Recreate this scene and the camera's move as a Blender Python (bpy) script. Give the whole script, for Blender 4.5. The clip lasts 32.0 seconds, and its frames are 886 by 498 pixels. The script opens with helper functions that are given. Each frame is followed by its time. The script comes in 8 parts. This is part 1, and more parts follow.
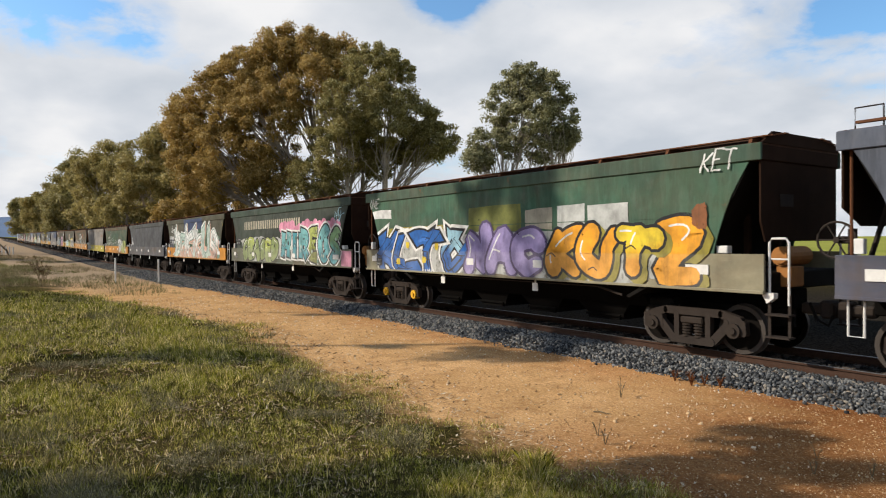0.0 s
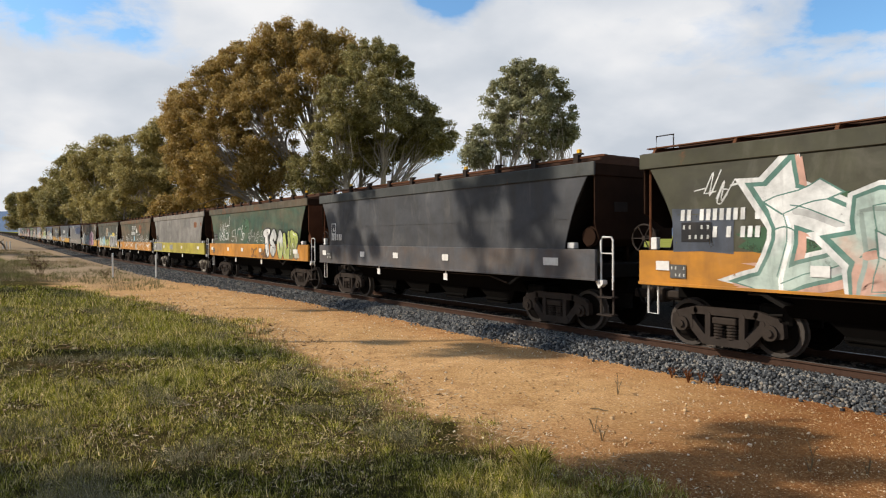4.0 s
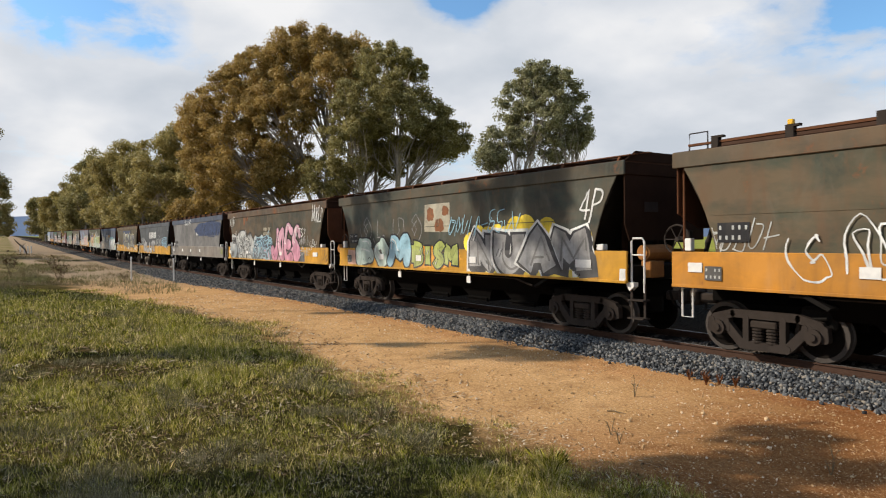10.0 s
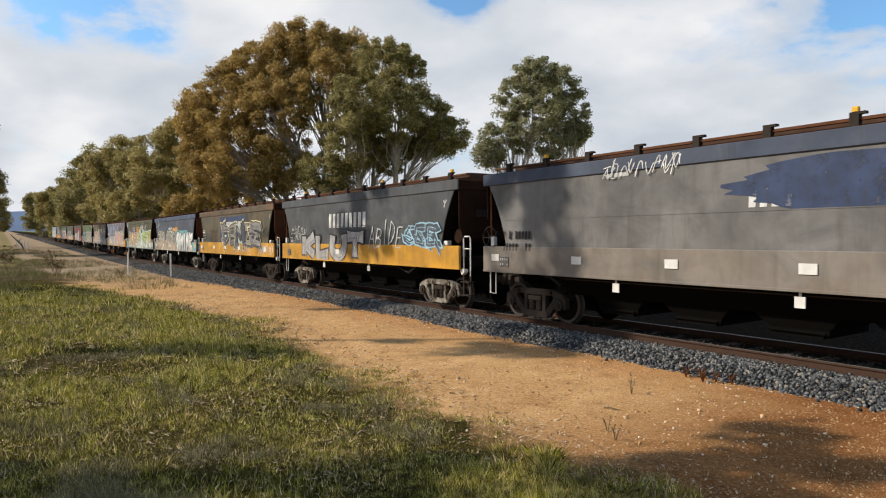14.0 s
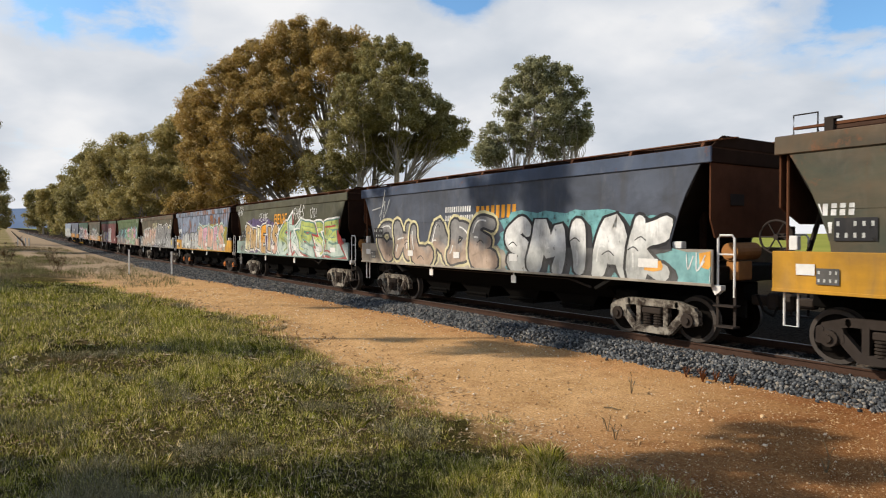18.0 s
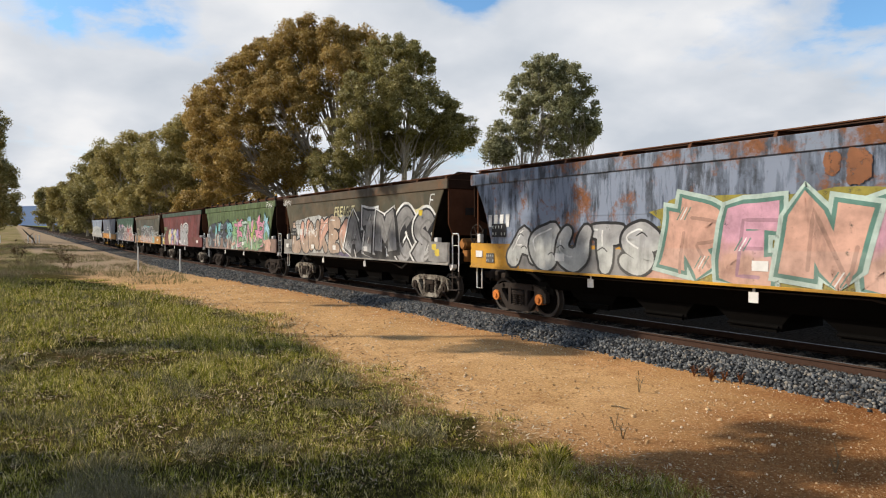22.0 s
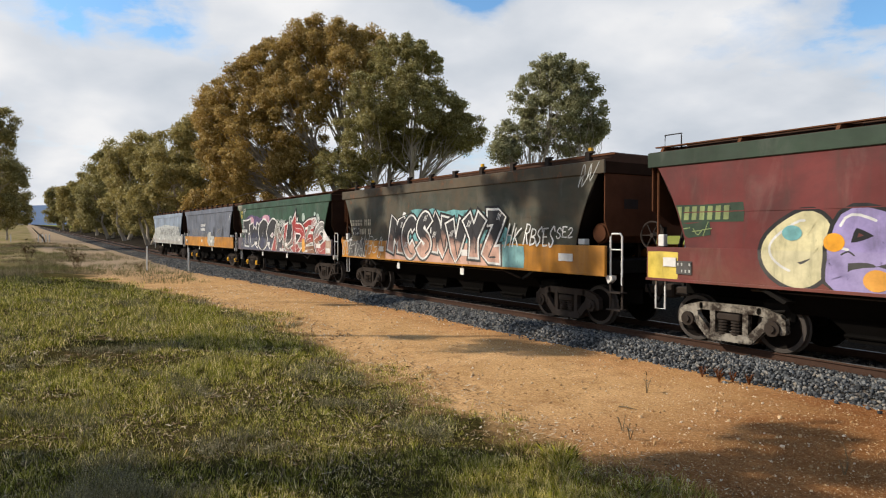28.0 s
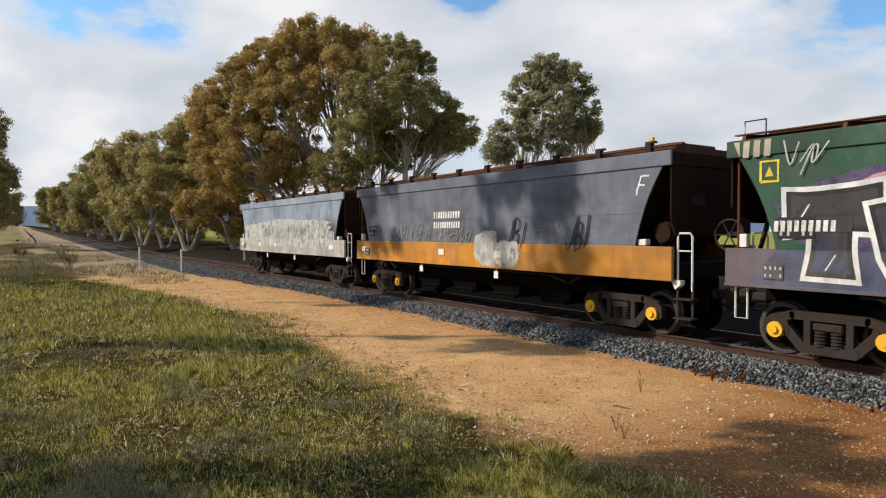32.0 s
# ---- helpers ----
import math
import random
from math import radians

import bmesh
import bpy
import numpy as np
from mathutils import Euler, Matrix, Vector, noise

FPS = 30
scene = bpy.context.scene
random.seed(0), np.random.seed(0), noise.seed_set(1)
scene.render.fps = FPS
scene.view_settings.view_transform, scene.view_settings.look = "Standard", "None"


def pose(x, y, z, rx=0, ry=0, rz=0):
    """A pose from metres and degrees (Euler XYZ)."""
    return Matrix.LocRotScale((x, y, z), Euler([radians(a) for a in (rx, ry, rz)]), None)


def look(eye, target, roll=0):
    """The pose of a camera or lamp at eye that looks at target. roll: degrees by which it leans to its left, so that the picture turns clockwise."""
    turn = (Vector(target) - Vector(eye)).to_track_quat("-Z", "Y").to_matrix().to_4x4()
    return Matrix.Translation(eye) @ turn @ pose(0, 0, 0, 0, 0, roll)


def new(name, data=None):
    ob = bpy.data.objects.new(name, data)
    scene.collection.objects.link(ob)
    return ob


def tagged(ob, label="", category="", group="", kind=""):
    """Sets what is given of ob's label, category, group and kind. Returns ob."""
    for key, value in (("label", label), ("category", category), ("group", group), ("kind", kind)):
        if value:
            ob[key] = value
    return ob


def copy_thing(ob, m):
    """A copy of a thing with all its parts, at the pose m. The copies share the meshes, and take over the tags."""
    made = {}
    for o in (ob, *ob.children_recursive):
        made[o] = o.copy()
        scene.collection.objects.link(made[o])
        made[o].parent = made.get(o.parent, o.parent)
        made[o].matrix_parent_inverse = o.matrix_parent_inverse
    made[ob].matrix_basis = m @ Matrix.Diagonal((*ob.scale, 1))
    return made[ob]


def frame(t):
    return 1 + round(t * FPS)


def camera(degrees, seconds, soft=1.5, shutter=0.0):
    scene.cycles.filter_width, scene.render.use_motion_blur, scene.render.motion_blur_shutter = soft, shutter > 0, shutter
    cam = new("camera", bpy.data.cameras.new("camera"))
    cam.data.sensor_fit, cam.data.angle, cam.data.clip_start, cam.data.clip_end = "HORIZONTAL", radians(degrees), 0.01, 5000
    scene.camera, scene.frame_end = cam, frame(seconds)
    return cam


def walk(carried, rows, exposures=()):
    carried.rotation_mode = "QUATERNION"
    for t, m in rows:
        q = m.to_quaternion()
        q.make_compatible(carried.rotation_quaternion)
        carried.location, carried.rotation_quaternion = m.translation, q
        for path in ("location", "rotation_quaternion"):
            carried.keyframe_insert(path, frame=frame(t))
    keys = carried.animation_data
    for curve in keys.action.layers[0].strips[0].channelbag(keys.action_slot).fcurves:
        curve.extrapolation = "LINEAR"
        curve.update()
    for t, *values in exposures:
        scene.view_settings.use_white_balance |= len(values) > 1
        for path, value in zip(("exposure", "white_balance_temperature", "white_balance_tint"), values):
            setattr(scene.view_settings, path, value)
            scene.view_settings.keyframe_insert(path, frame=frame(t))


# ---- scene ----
cam = camera(68.57, 32.0, soft=1.1, shutter=0.05)
EYE = (0.0, 0.0, 2.176)
# seconds and the turn about x, y, z in degrees of the hand-held camera, which stays in one spot
TURNS = [(0, 89.250, 0.588, 54.952), (0.5, 89.305, 0.662, 55.003), (1, 89.274, 0.543, 54.894), (1.5, 89.239, 0.455, 54.853), (2, 89.099, 0.342, 54.881), (2.5, 89.040, 0.377, 54.858), (3, 89.023, 0.293, 54.740), (3.5, 88.953, 0.289, 54.722), (5.5, 88.976, 0.544, 54.994), (6, 88.931, 0.434, 54.980), (6.5, 88.931, 0.423, 54.877), (7, 88.926, 0.511, 55.039), (7.5, 88.984, 0.512, 55.502), (8, 88.978, 0.422, 55.354), (8.5, 89.049, 0.398, 55.257), (9, 89.094, 0.332, 55.295), (9.5, 89.127, 0.487, 55.396), (10, 89.142, 0.643, 56.079), (10.5, 89.175, 0.618, 56.729), (11, 89.230, 0.420, 56.659), (11.5, 89.223, 0.419, 56.465), (12, 89.227, 0.468, 56.314), (12.5, 89.103, 0.328, 56.227), (13, 88.894, 0.325, 56.042), (13.5, 88.831, 0.373, 55.927), (14, 88.836, 0.448, 55.867), (14.5, 88.748, 0.452, 55.705), (16.5, 88.797, 0.144, 55.233), (17, 88.726, 0.227, 55.263), (17.5, 88.709, 0.217, 55.870), (18, 88.746, 0.187, 55.939), (18.5, 88.680, 0.154, 56.043), (19, 88.652, 0.221, 56.016), (19.5, 88.600, 0.301, 56.166), (20, 88.589, 0.319, 56.319), (20.5, 88.533, 0.278, 56.382), (21, 88.582, 0.135, 56.443), (21.5, 88.603, 0.023, 56.472), (22, 88.578, 0.085, 56.590), (22.5, 88.620, 0.393, 56.535), (23, 88.563, 0.388, 57.406), (23.5, 88.500, 0.337, 57.383), (24, 88.508, 0.200, 57.354), (24.5, 88.607, 0.126, 57.314), (25, 88.615, 0.062, 57.233), (25.5, 88.642, 0.072, 57.318), (27.5, 88.571, 0.026, 57.310), (28, 88.556, -0.000, 57.233), (28.5, 88.480, 0.030, 57.094), (29, 88.504, 0.078, 57.025), (29.5, 88.499, 0.073, 56.954), (30, 88.477, 0.113, 56.758), (30.5, 88.522, 0.134, 56.736), (31, 88.528, 0.168, 56.731), (31.5, 88.546, 0.135, 56.679), (32, 88.554, 0.140, 56.678)]
walk(cam, [(t, pose(*EYE, rx, ry, rz)) for t, rx, ry, rz in TURNS])

# ---------------------------------------------------------------- world, sun
SUN_FROM = Vector((-0.56, -0.83, 0.0)).normalized()
SUN_EL = radians(34)
sun_dir = Vector((SUN_FROM.x * math.cos(SUN_EL), SUN_FROM.y * math.cos(SUN_EL), math.sin(SUN_EL)))
sun_data = bpy.data.lights.new("sun", "SUN")
sun_data.energy, sun_data.angle, sun_data.color = 5.0, radians(0.6), (1.0, 0.90, 0.76)
sun = new("sun", sun_data)
sun.matrix_world = look(sun_dir * 60, (0, 0, 0))
scene.view_settings.exposure = 0.0


def wire(tree, a, b):
    tree.links.new(a, b)


def math_node(tree, op, a, b=None, clamp=False):
    n = tree.nodes.new("ShaderNodeMath")
    n.operation, n.use_clamp = op, clamp
    for i, v in enumerate((a, b)):
        if v is None:
            continue
        if isinstance(v, (int, float)):
            n.inputs[i].default_value = v
        else:
            tree.links.new(v, n.inputs[i])
    return n.outputs[0]


def ramp(tree, fac, stops):
    n = tree.nodes.new("ShaderNodeValToRGB")
    els = n.color_ramp.elements
    while len(els) < len(stops):
        els.new(0.5)
    for e, (p, c) in zip(els, stops):
        e.position = p
        e.color = (c, c, c, 1) if isinstance(c, (int, float)) else (*c, 1)
    tree.links.new(fac, n.inputs[0])
    return n.outputs[0]


def mix(tree, fac, a, b, blend="MIX"):
    n = tree.nodes.new("ShaderNodeMix")
    n.data_type, n.blend_type = "RGBA", blend
    for sock, v in ((n.inputs[0], fac), (n.inputs[6], a), (n.inputs[7], b)):
        if isinstance(v, (int, float)):
            sock.default_value = v
        elif isinstance(v, tuple):
            sock.default_value = (*v, 1) if len(v) == 3 else v
        else:
            tree.links.new(v, sock)
    return n.outputs[2]


def noise_tex(tree, vec, scale, detail=4.0, rough=0.55, distort=0.0):
    n = tree.nodes.new("ShaderNodeTexNoise")
    n.inputs["Scale"].default_value, n.inputs["Detail"].default_value = scale, detail
    n.inputs["Roughness"].default_value, n.inputs["Distortion"].default_value = rough, distort
    if vec is not None:
        tree.links.new(vec, n.inputs["Vector"])
    return n.outputs["Fac"]


def mapping(tree, vec, scale=(1, 1, 1), loc=(0, 0, 0)):
    n = tree.nodes.new("ShaderNodeMapping")
    n.inputs["Scale"].default_value, n.inputs["Location"].default_value = scale, loc
    tree.links.new(vec, n.inputs["Vector"])
    return n.outputs[0]


world = bpy.data.worlds.new("sky")
scene.world = world
world.use_nodes = True
wt = world.node_tree
wt.nodes.clear()
w_out = wt.nodes.new("ShaderNodeOutputWorld")
w_bg = wt.nodes.new("ShaderNodeBackground")
w_sky = wt.nodes.new("ShaderNodeTexSky")
w_sky.sky_type, w_sky.sun_disc = "NISHITA", False
w_sky.sun_elevation = SUN_EL
w_sky.sun_rotation = math.atan2(SUN_FROM.x, SUN_FROM.y)
w_co = wt.nodes.new("ShaderNodeTexCoord")
w_sep = wt.nodes.new("ShaderNodeSeparateXYZ")
wire(wt, w_co.outputs["Generated"], w_sep.inputs[0])
# broken cloud: a flat deck seen in perspective, opening to blue higher up
den = math_node(wt, "ADD", math_node(wt, "MAXIMUM", w_sep.outputs[2], 0.0), 0.30)
w_cmb = wt.nodes.new("ShaderNodeCombineXYZ")
wire(wt, math_node(wt, "DIVIDE", w_sep.outputs[0], den), w_cmb.inputs[0])
wire(wt, math_node(wt, "DIVIDE", w_sep.outputs[1], den), w_cmb.inputs[1])
deck = w_cmb.outputs[0]
big = noise_tex(wt, mapping(wt, deck, (1, 1, 1), (3.1, 0.4, 0)), 2.0, 8, 0.52, 0.1)


def opening(x, y, size):
    d = wt.nodes.new("ShaderNodeVectorMath")
    d.operation = "DISTANCE"
    wire(wt, deck, d.inputs[0])
    d.inputs[1].default_value = (x, y, 0)
    return math_node(wt, "SUBTRACT", 1.0, math_node(wt, "DIVIDE", d.outputs["Value"], size), True)


gaps = opening(-1.57, 0.12, 0.29)
for o in (opening(-1.17, 0.85, 0.13), opening(-0.64, 1.55, 0.40)):
    gaps = math_node(wt, "MAXIMUM", gaps, o)
puffs = math_node(wt, "MULTIPLY", math_node(wt, "SUBTRACT", noise_tex(wt, mapping(wt, deck, (1, 1, 1), (2.0, 7.0, 0)), 7.0, 6, 0.6, 0.3), 0.5), 0.45)
dens = math_node(wt, "SUBTRACT", math_node(wt, "ADD", math_node(wt, "ADD", big, puffs), 0.22), math_node(wt, "MULTIPLY", gaps, 0.46))
high = ramp(wt, w_sep.outputs[2], [(0.36, 0.0), (0.58, 1.0)])
dens = math_node(wt, "SUBTRACT", dens, math_node(wt, "MULTIPLY", high, 0.34))
cover = ramp(wt, dens, [(0.40, 0.0), (0.50, 0.7), (0.62, 1.0)])
shade = ramp(wt, noise_tex(wt, mapping(wt, deck, (1, 1, 1), (1.0, 5.0, 0)), 1.7, 8, 0.48, 0.1),
             [(0.36, (6.0, 6.5, 7.2)), (0.50, (7.6, 7.9, 8.4)), (0.62, (9.4, 9.4, 9.5))])
blue = mix(wt, 1.0, w_sky.outputs[0], (1.25, 1.75, 2.05), "MULTIPLY")
sky_col = mix(wt, cover, blue, shade)
wire(wt, sky_col, w_bg.inputs[0])
w_bg.inputs[1].default_value = 0.095
wire(wt, w_bg.outputs[0], w_out.inputs[0])

# ---------------------------------------------------------------- materials
def material(name, base=(0.5, 0.5, 0.5), rough=0.7, metal=0.0):
    m = bpy.data.materials.new(name)
    m.use_nodes = True
    t = m.node_tree
    b = t.nodes["Principled BSDF"]
    b.inputs["Base Color"].default_value = (*base, 1)
    b.inputs["Roughness"].default_value, b.inputs["Metallic"].default_value = rough, metal
    b.inputs["Specular IOR Level"].default_value = 0.5 if metal > 0.2 else (0.04 if rough > 0.72 else 0.28)
    return m, t, b


def bump(t, b, height, strength=0.4, dist=0.02):
    n = t.nodes.new("ShaderNodeBump")
    n.inputs["Strength"].default_value, n.inputs["Distance"].default_value = strength, dist
    t.links.new(height, n.inputs["Height"])
    t.links.new(n.outputs[0], b.inputs["Normal"])


def obj_co(t):
    return t.nodes.new("ShaderNodeTexCoord").outputs["Object"]


def world_co(t):
    return t.nodes.new("ShaderNodeNewGeometry").outputs["Position"]


def paint(name, col, rust=0.3, dirt=0.5, rough=0.6, seed=0.0, peel=0.0, stain=0.0):
    """Weathered wagon paint: fading, streaks that run down, rust that breaks through, road dirt; peel: coats that flake in
    upright strips; stain: brown clouds of old rust water."""
    m, t, b = material(name, col, rough)
    co = mapping(t, obj_co(t), (1, 1, 1), (seed * 7.3, seed * 3.1, seed))
    fade = noise_tex(t, co, 0.7, 5, 0.6)
    c = mix(t, ramp(t, fade, [(0.3, 0.0), (0.7, 1.0)]), tuple(v * 0.72 for v in col), tuple(min(1, v * 1.18 + 0.012) for v in col))
    blotch = noise_tex(t, mapping(t, co, (0.55, 0.55, 0.8), (2, 5, 1)), 1.3, 7, 0.62, 0.6)
    c = mix(t, math_node(t, "MULTIPLY", ramp(t, blotch, [(0.44, 0.0), (0.66, 1.0)]), dirt), c, tuple(v * 0.35 + 0.012 for v in col))
    streak = noise_tex(t, mapping(t, co, (2.2, 2.2, 0.30)), 1.5, 5, 0.6, 0.4)
    c = mix(t, math_node(t, "MULTIPLY", ramp(t, streak, [(0.50, 0.0), (0.78, 1.0)]), dirt * 0.7), c, (0.045, 0.038, 0.030))
    pale = noise_tex(t, mapping(t, co, (1.2, 1.2, 0.5), (4, 4, 4)), 1.6, 6, 0.62, 0.5)
    c = mix(t, math_node(t, "MULTIPLY", ramp(t, pale, [(0.54, 0.0), (0.76, 1.0)]), 0.11), c, (0.42, 0.40, 0.35))
    if stain:
        cloud = noise_tex(t, mapping(t, co, (0.35, 0.35, 0.9), (6, 2, 3)), 1.5, 6, 0.6, 0.5)
        wash = noise_tex(t, mapping(t, co, (1.6, 1.6, 0.35), (1, 8, 2)), 1.8, 5, 0.6, 0.3)
        c = mix(t, math_node(t, "MULTIPLY", ramp(t, cloud, [(0.40, 0.0), (0.62, 1.0)]), stain), c, (0.155, 0.098, 0.052))
        c = mix(t, math_node(t, "MULTIPLY", ramp(t, wash, [(0.52, 0.0), (0.70, 1.0)]), stain * 0.8), c, (0.115, 0.058, 0.026))
    if peel:
        strip = noise_tex(t, mapping(t, co, (2.6, 2.6, 0.42), (3, 3, 7)), 1.7, 7, 0.68, 0.25)
        flake = noise_tex(t, mapping(t, co, (1.0, 1.0, 0.8), (8, 1, 4)), 3.2, 7, 0.7)
        c = mix(t, math_node(t, "MULTIPLY", ramp(t, strip, [(0.47, 0.0), (0.55, 1.0)]), peel), c, tuple(min(0.7, v * 1.45 + 0.05) for v in col))
        c = mix(t, math_node(t, "MULTIPLY", ramp(t, math_node(t, "ADD", math_node(t, "MULTIPLY", strip, 0.6), math_node(t, "MULTIPLY", flake, 0.4)), [(0.41, 1.0), (0.48, 0.0)]), peel), c, tuple(v * 0.22 + 0.008 for v in col))
    chip = noise_tex(t, co, 7.5, 8, 0.75)
    r1 = noise_tex(t, mapping(t, co, (1.0, 1.0, 0.8), (9, 1, 2)), 1.3, 8, 0.7, 0.3)
    both = math_node(t, "ADD", math_node(t, "MULTIPLY", r1, 0.72), math_node(t, "MULTIPLY", chip, 0.28))
    rm = ramp(t, both, [(0.69 - 0.22 * rust, 0.0), (0.75 - 0.19 * rust, 1.0)])
    rcol = mix(t, noise_tex(t, co, 14, 4), (0.07, 0.030, 0.016), (0.27, 0.105, 0.040))
    c = mix(t, math_node(t, "MULTIPLY", rm, min(1.0, 0.35 + rust)), c, rcol)
    scratch = noise_tex(t, mapping(t, co, (0.8, 0.8, 22.0), (1, 1, 1)), 2.0, 4, 0.7)
    c = mix(t, math_node(t, "MULTIPLY", ramp(t, scratch, [(0.68, 0.0), (0.74, 1.0)]), 0.25), c, tuple(min(1, v * 1.7 + 0.05) for v in col))
    t.links.new(c, b.inputs["Base Color"])
    t.links.new(ramp(t, r1, [(0.3, rough - 0.1), (0.7, min(0.95, rough + 0.2))]), b.inputs["Roughness"])
    bump(t, b, math_node(t, "ADD", noise_tex(t, co, 2.2, 2), math_node(t, "MULTIPLY", noise_tex(t, co, 60, 3), 0.05)), 0.25, 0.02)
    return m


def plain(name, col, rough=0.7, metal=0.0, var=0.25, scale=6.0, bmp=0.15):
    m, t, b = material(name, col, rough, metal)
    co = obj_co(t)
    n = noise_tex(t, co, scale, 6, 0.65)
    c = mix(t, n, tuple(v * (1 - var) for v in col), tuple(min(1, v * (1 + var)) for v in col))
    t.links.new(c, b.inputs["Base Color"])
    bump(t, b, noise_tex(t, co, scale * 6, 3), bmp, 0.01)
    return m


def dusted(name, under, over):
    """Dark steel with pale dust and worn paint in patches."""
    m, t, b = material(name, under, 0.85)
    co = obj_co(t)
    n = math_node(t, "ADD", math_node(t, "MULTIPLY", noise_tex(t, co, 3.2, 6, 0.65), 0.7), math_node(t, "MULTIPLY", noise_tex(t, co, 14, 4, 0.7), 0.3))
    t.links.new(ramp(t, n, [(0.43, under), (0.58, over)]), b.inputs["Base Color"])
    bump(t, b, noise_tex(t, co, 30, 3), 0.2, 0.01)
    return m


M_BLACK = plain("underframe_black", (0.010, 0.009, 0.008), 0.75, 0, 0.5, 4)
M_DEEPBLACK = plain("deep_black_steel", (0.0045, 0.004, 0.0036), 0.9, 0, 0.5, 4)
M_RUSTY = plain("rusted_steel", (0.115, 0.050, 0.026), 0.85, 0, 0.5, 3)
M_RUSTBROWN = plain("rust_brown_paint", (0.026, 0.014, 0.009), 0.9, 0, 0.6, 1.5)
M_RUSTEND = plain("rusty_end_sheet", (0.085, 0.036, 0.019), 0.9, 0, 0.6, 1.5)
M_TANK = plain("orange_tank_paint", (0.30, 0.125, 0.030), 0.7, 0, 0.5, 4)
M_DARKROOF = plain("dark_roof_steel", (0.066, 0.037, 0.025), 0.8, 0, 0.5, 3)
M_FRAME = plain("bogie_grey_brown", (0.036, 0.029, 0.025), 0.8, 0, 0.4, 5)
M_FRAMELIGHT = dusted("bogie_dusted_pale", (0.036, 0.028, 0.023), (0.27, 0.245, 0.205))
M_FRAMEDARK = plain("bogie_dark", (0.038, 0.030, 0.025), 0.8, 0, 0.4, 5)
M_WHEEL = plain("wheel_steel", (0.008, 0.0065, 0.0055), 0.75, 0.0, 0.4, 8)
M_TREAD = plain("worn_wheel_rim", (0.055, 0.046, 0.040), 0.6, 0.2, 0.2, 8)
M_WHITE = plain("white_paint", (0.62, 0.61, 0.58), 0.6, 0, 0.25, 9)
M_YELLOW = plain("yellow_paint", (0.66, 0.36, 0.02), 0.6, 0, 0.2, 5)
M_RAIL = plain("rail_steel", (0.062, 0.036, 0.026), 0.75, 0.1, 0.35, 8)
M_RAILTOP = plain("rail_head", (0.15, 0.13, 0.115), 0.5, 0.55, 0.1, 8)
M_SLEEPER = plain("sleeper", (0.13, 0.105, 0.085), 0.9, 0, 0.35, 6)


def part(name, bm, mat, parent, label=""):
    me = bpy.data.meshes.new(name)
    bm.to_mesh(me)
    bm.free()
    for mm in (mat if isinstance(mat, (list, tuple)) else [mat]):
        me.materials.append(mm)
    ob = new(name, me)
    if parent is not None:
        ob.parent = parent
    if label:
        ob["label"] = label
    return ob


def box(bm, x0, x1, y0, y1, z0, z1, bev=0.0, mat=0):
    vs = [bm.verts.new((x, y, z)) for x in (x0, x1) for y in (y0, y1) for z in (z0, z1)]
    idx = ((0, 1, 3, 2), (4, 6, 7, 5), (0, 4, 5, 1), (2, 3, 7, 6), (0, 2, 6, 4), (1, 5, 7, 3))
    fs = [bm.faces.new([vs[i] for i in f]) for f in idx]
    for f in fs:
        f.material_index = mat
    if bev > 0:
        bmesh.ops.bevel(bm, geom=list({e for f in fs for e in f.edges}), offset=bev, segments=1, affect="EDGES")
    return fs


def prism(bm, pts, y0, y1, mat=0, axis="y"):
    """A plate: the outline pts in x, z, from y0 to y1."""
    put = {"y": lambda a, c, d: (a, d, c), "x": lambda a, c, d: (d, a, c), "z": lambda a, c, d: (a, c, d)}[axis]
    lo = [bm.verts.new(put(a, c, y0)) for a, c in pts]
    hi = [bm.verts.new(put(a, c, y1)) for a, c in pts]
    n = len(pts)
    fs = [bm.faces.new(lo), bm.faces.new(hi[::-1])]
    for i in range(n):
        fs.append(bm.faces.new((lo[i], hi[i], hi[(i + 1) % n], lo[(i + 1) % n])))
    for f in fs:
        f.material_index = mat
    return fs


def tube(bm, pts, r, n=6, mat=0):
    """A bar along the points."""
    pts = [Vector(p) for p in pts]
    rings = []
    for i, p in enumerate(pts):
        d = (pts[min(i + 1, len(pts) - 1)] - pts[max(i - 1, 0)]).normalized()
        u = d.orthogonal().normalized() if abs(d.z) > 0.9 else d.cross(Vector((0, 0, 1))).normalized()
        v = d.cross(u)
        rr = r[i] if isinstance(r, (list, tuple)) else r
        rings.append([bm.verts.new(p + (u * math.cos(a) + v * math.sin(a)) * rr) for a in (2 * math.pi * k / n for k in range(n))])
    for a, b in zip(rings, rings[1:]):
        for k in range(n):
            bm.faces.new((a[k], a[(k + 1) % n], b[(k + 1) % n], b[k])).material_index = mat
    for ring in (rings[0][::-1], rings[-1]):
        bm.faces.new(ring).material_index = mat


def disc(bm, c, r, y0, y1, n=20, mat=0):
    prism(bm, [(c[0] + r * math.cos(2 * math.pi * k / n), c[1] + r * math.sin(2 * math.pi * k / n)) for k in range(n)], y0, y1, mat)


def smooth(ob, angle=40):
    for f in ob.data.polygons:
        f.use_smooth = True
    ob.data.set_sharp_from_angle(angle=radians(angle))
    return ob


# ---------------------------------------------------------------- the lie of the land
YC = 12.26          # middle of the track
HALF = 1.42         # half the width of a wagon


def rise(s):
    """Height of the rail top s metres up the line."""
    if s < 55:
        return 0.0
    if s < 100:
        return 0.012 * (s - 55) ** 2 / 90
    return 0.27 + 0.012 * (s - 100)


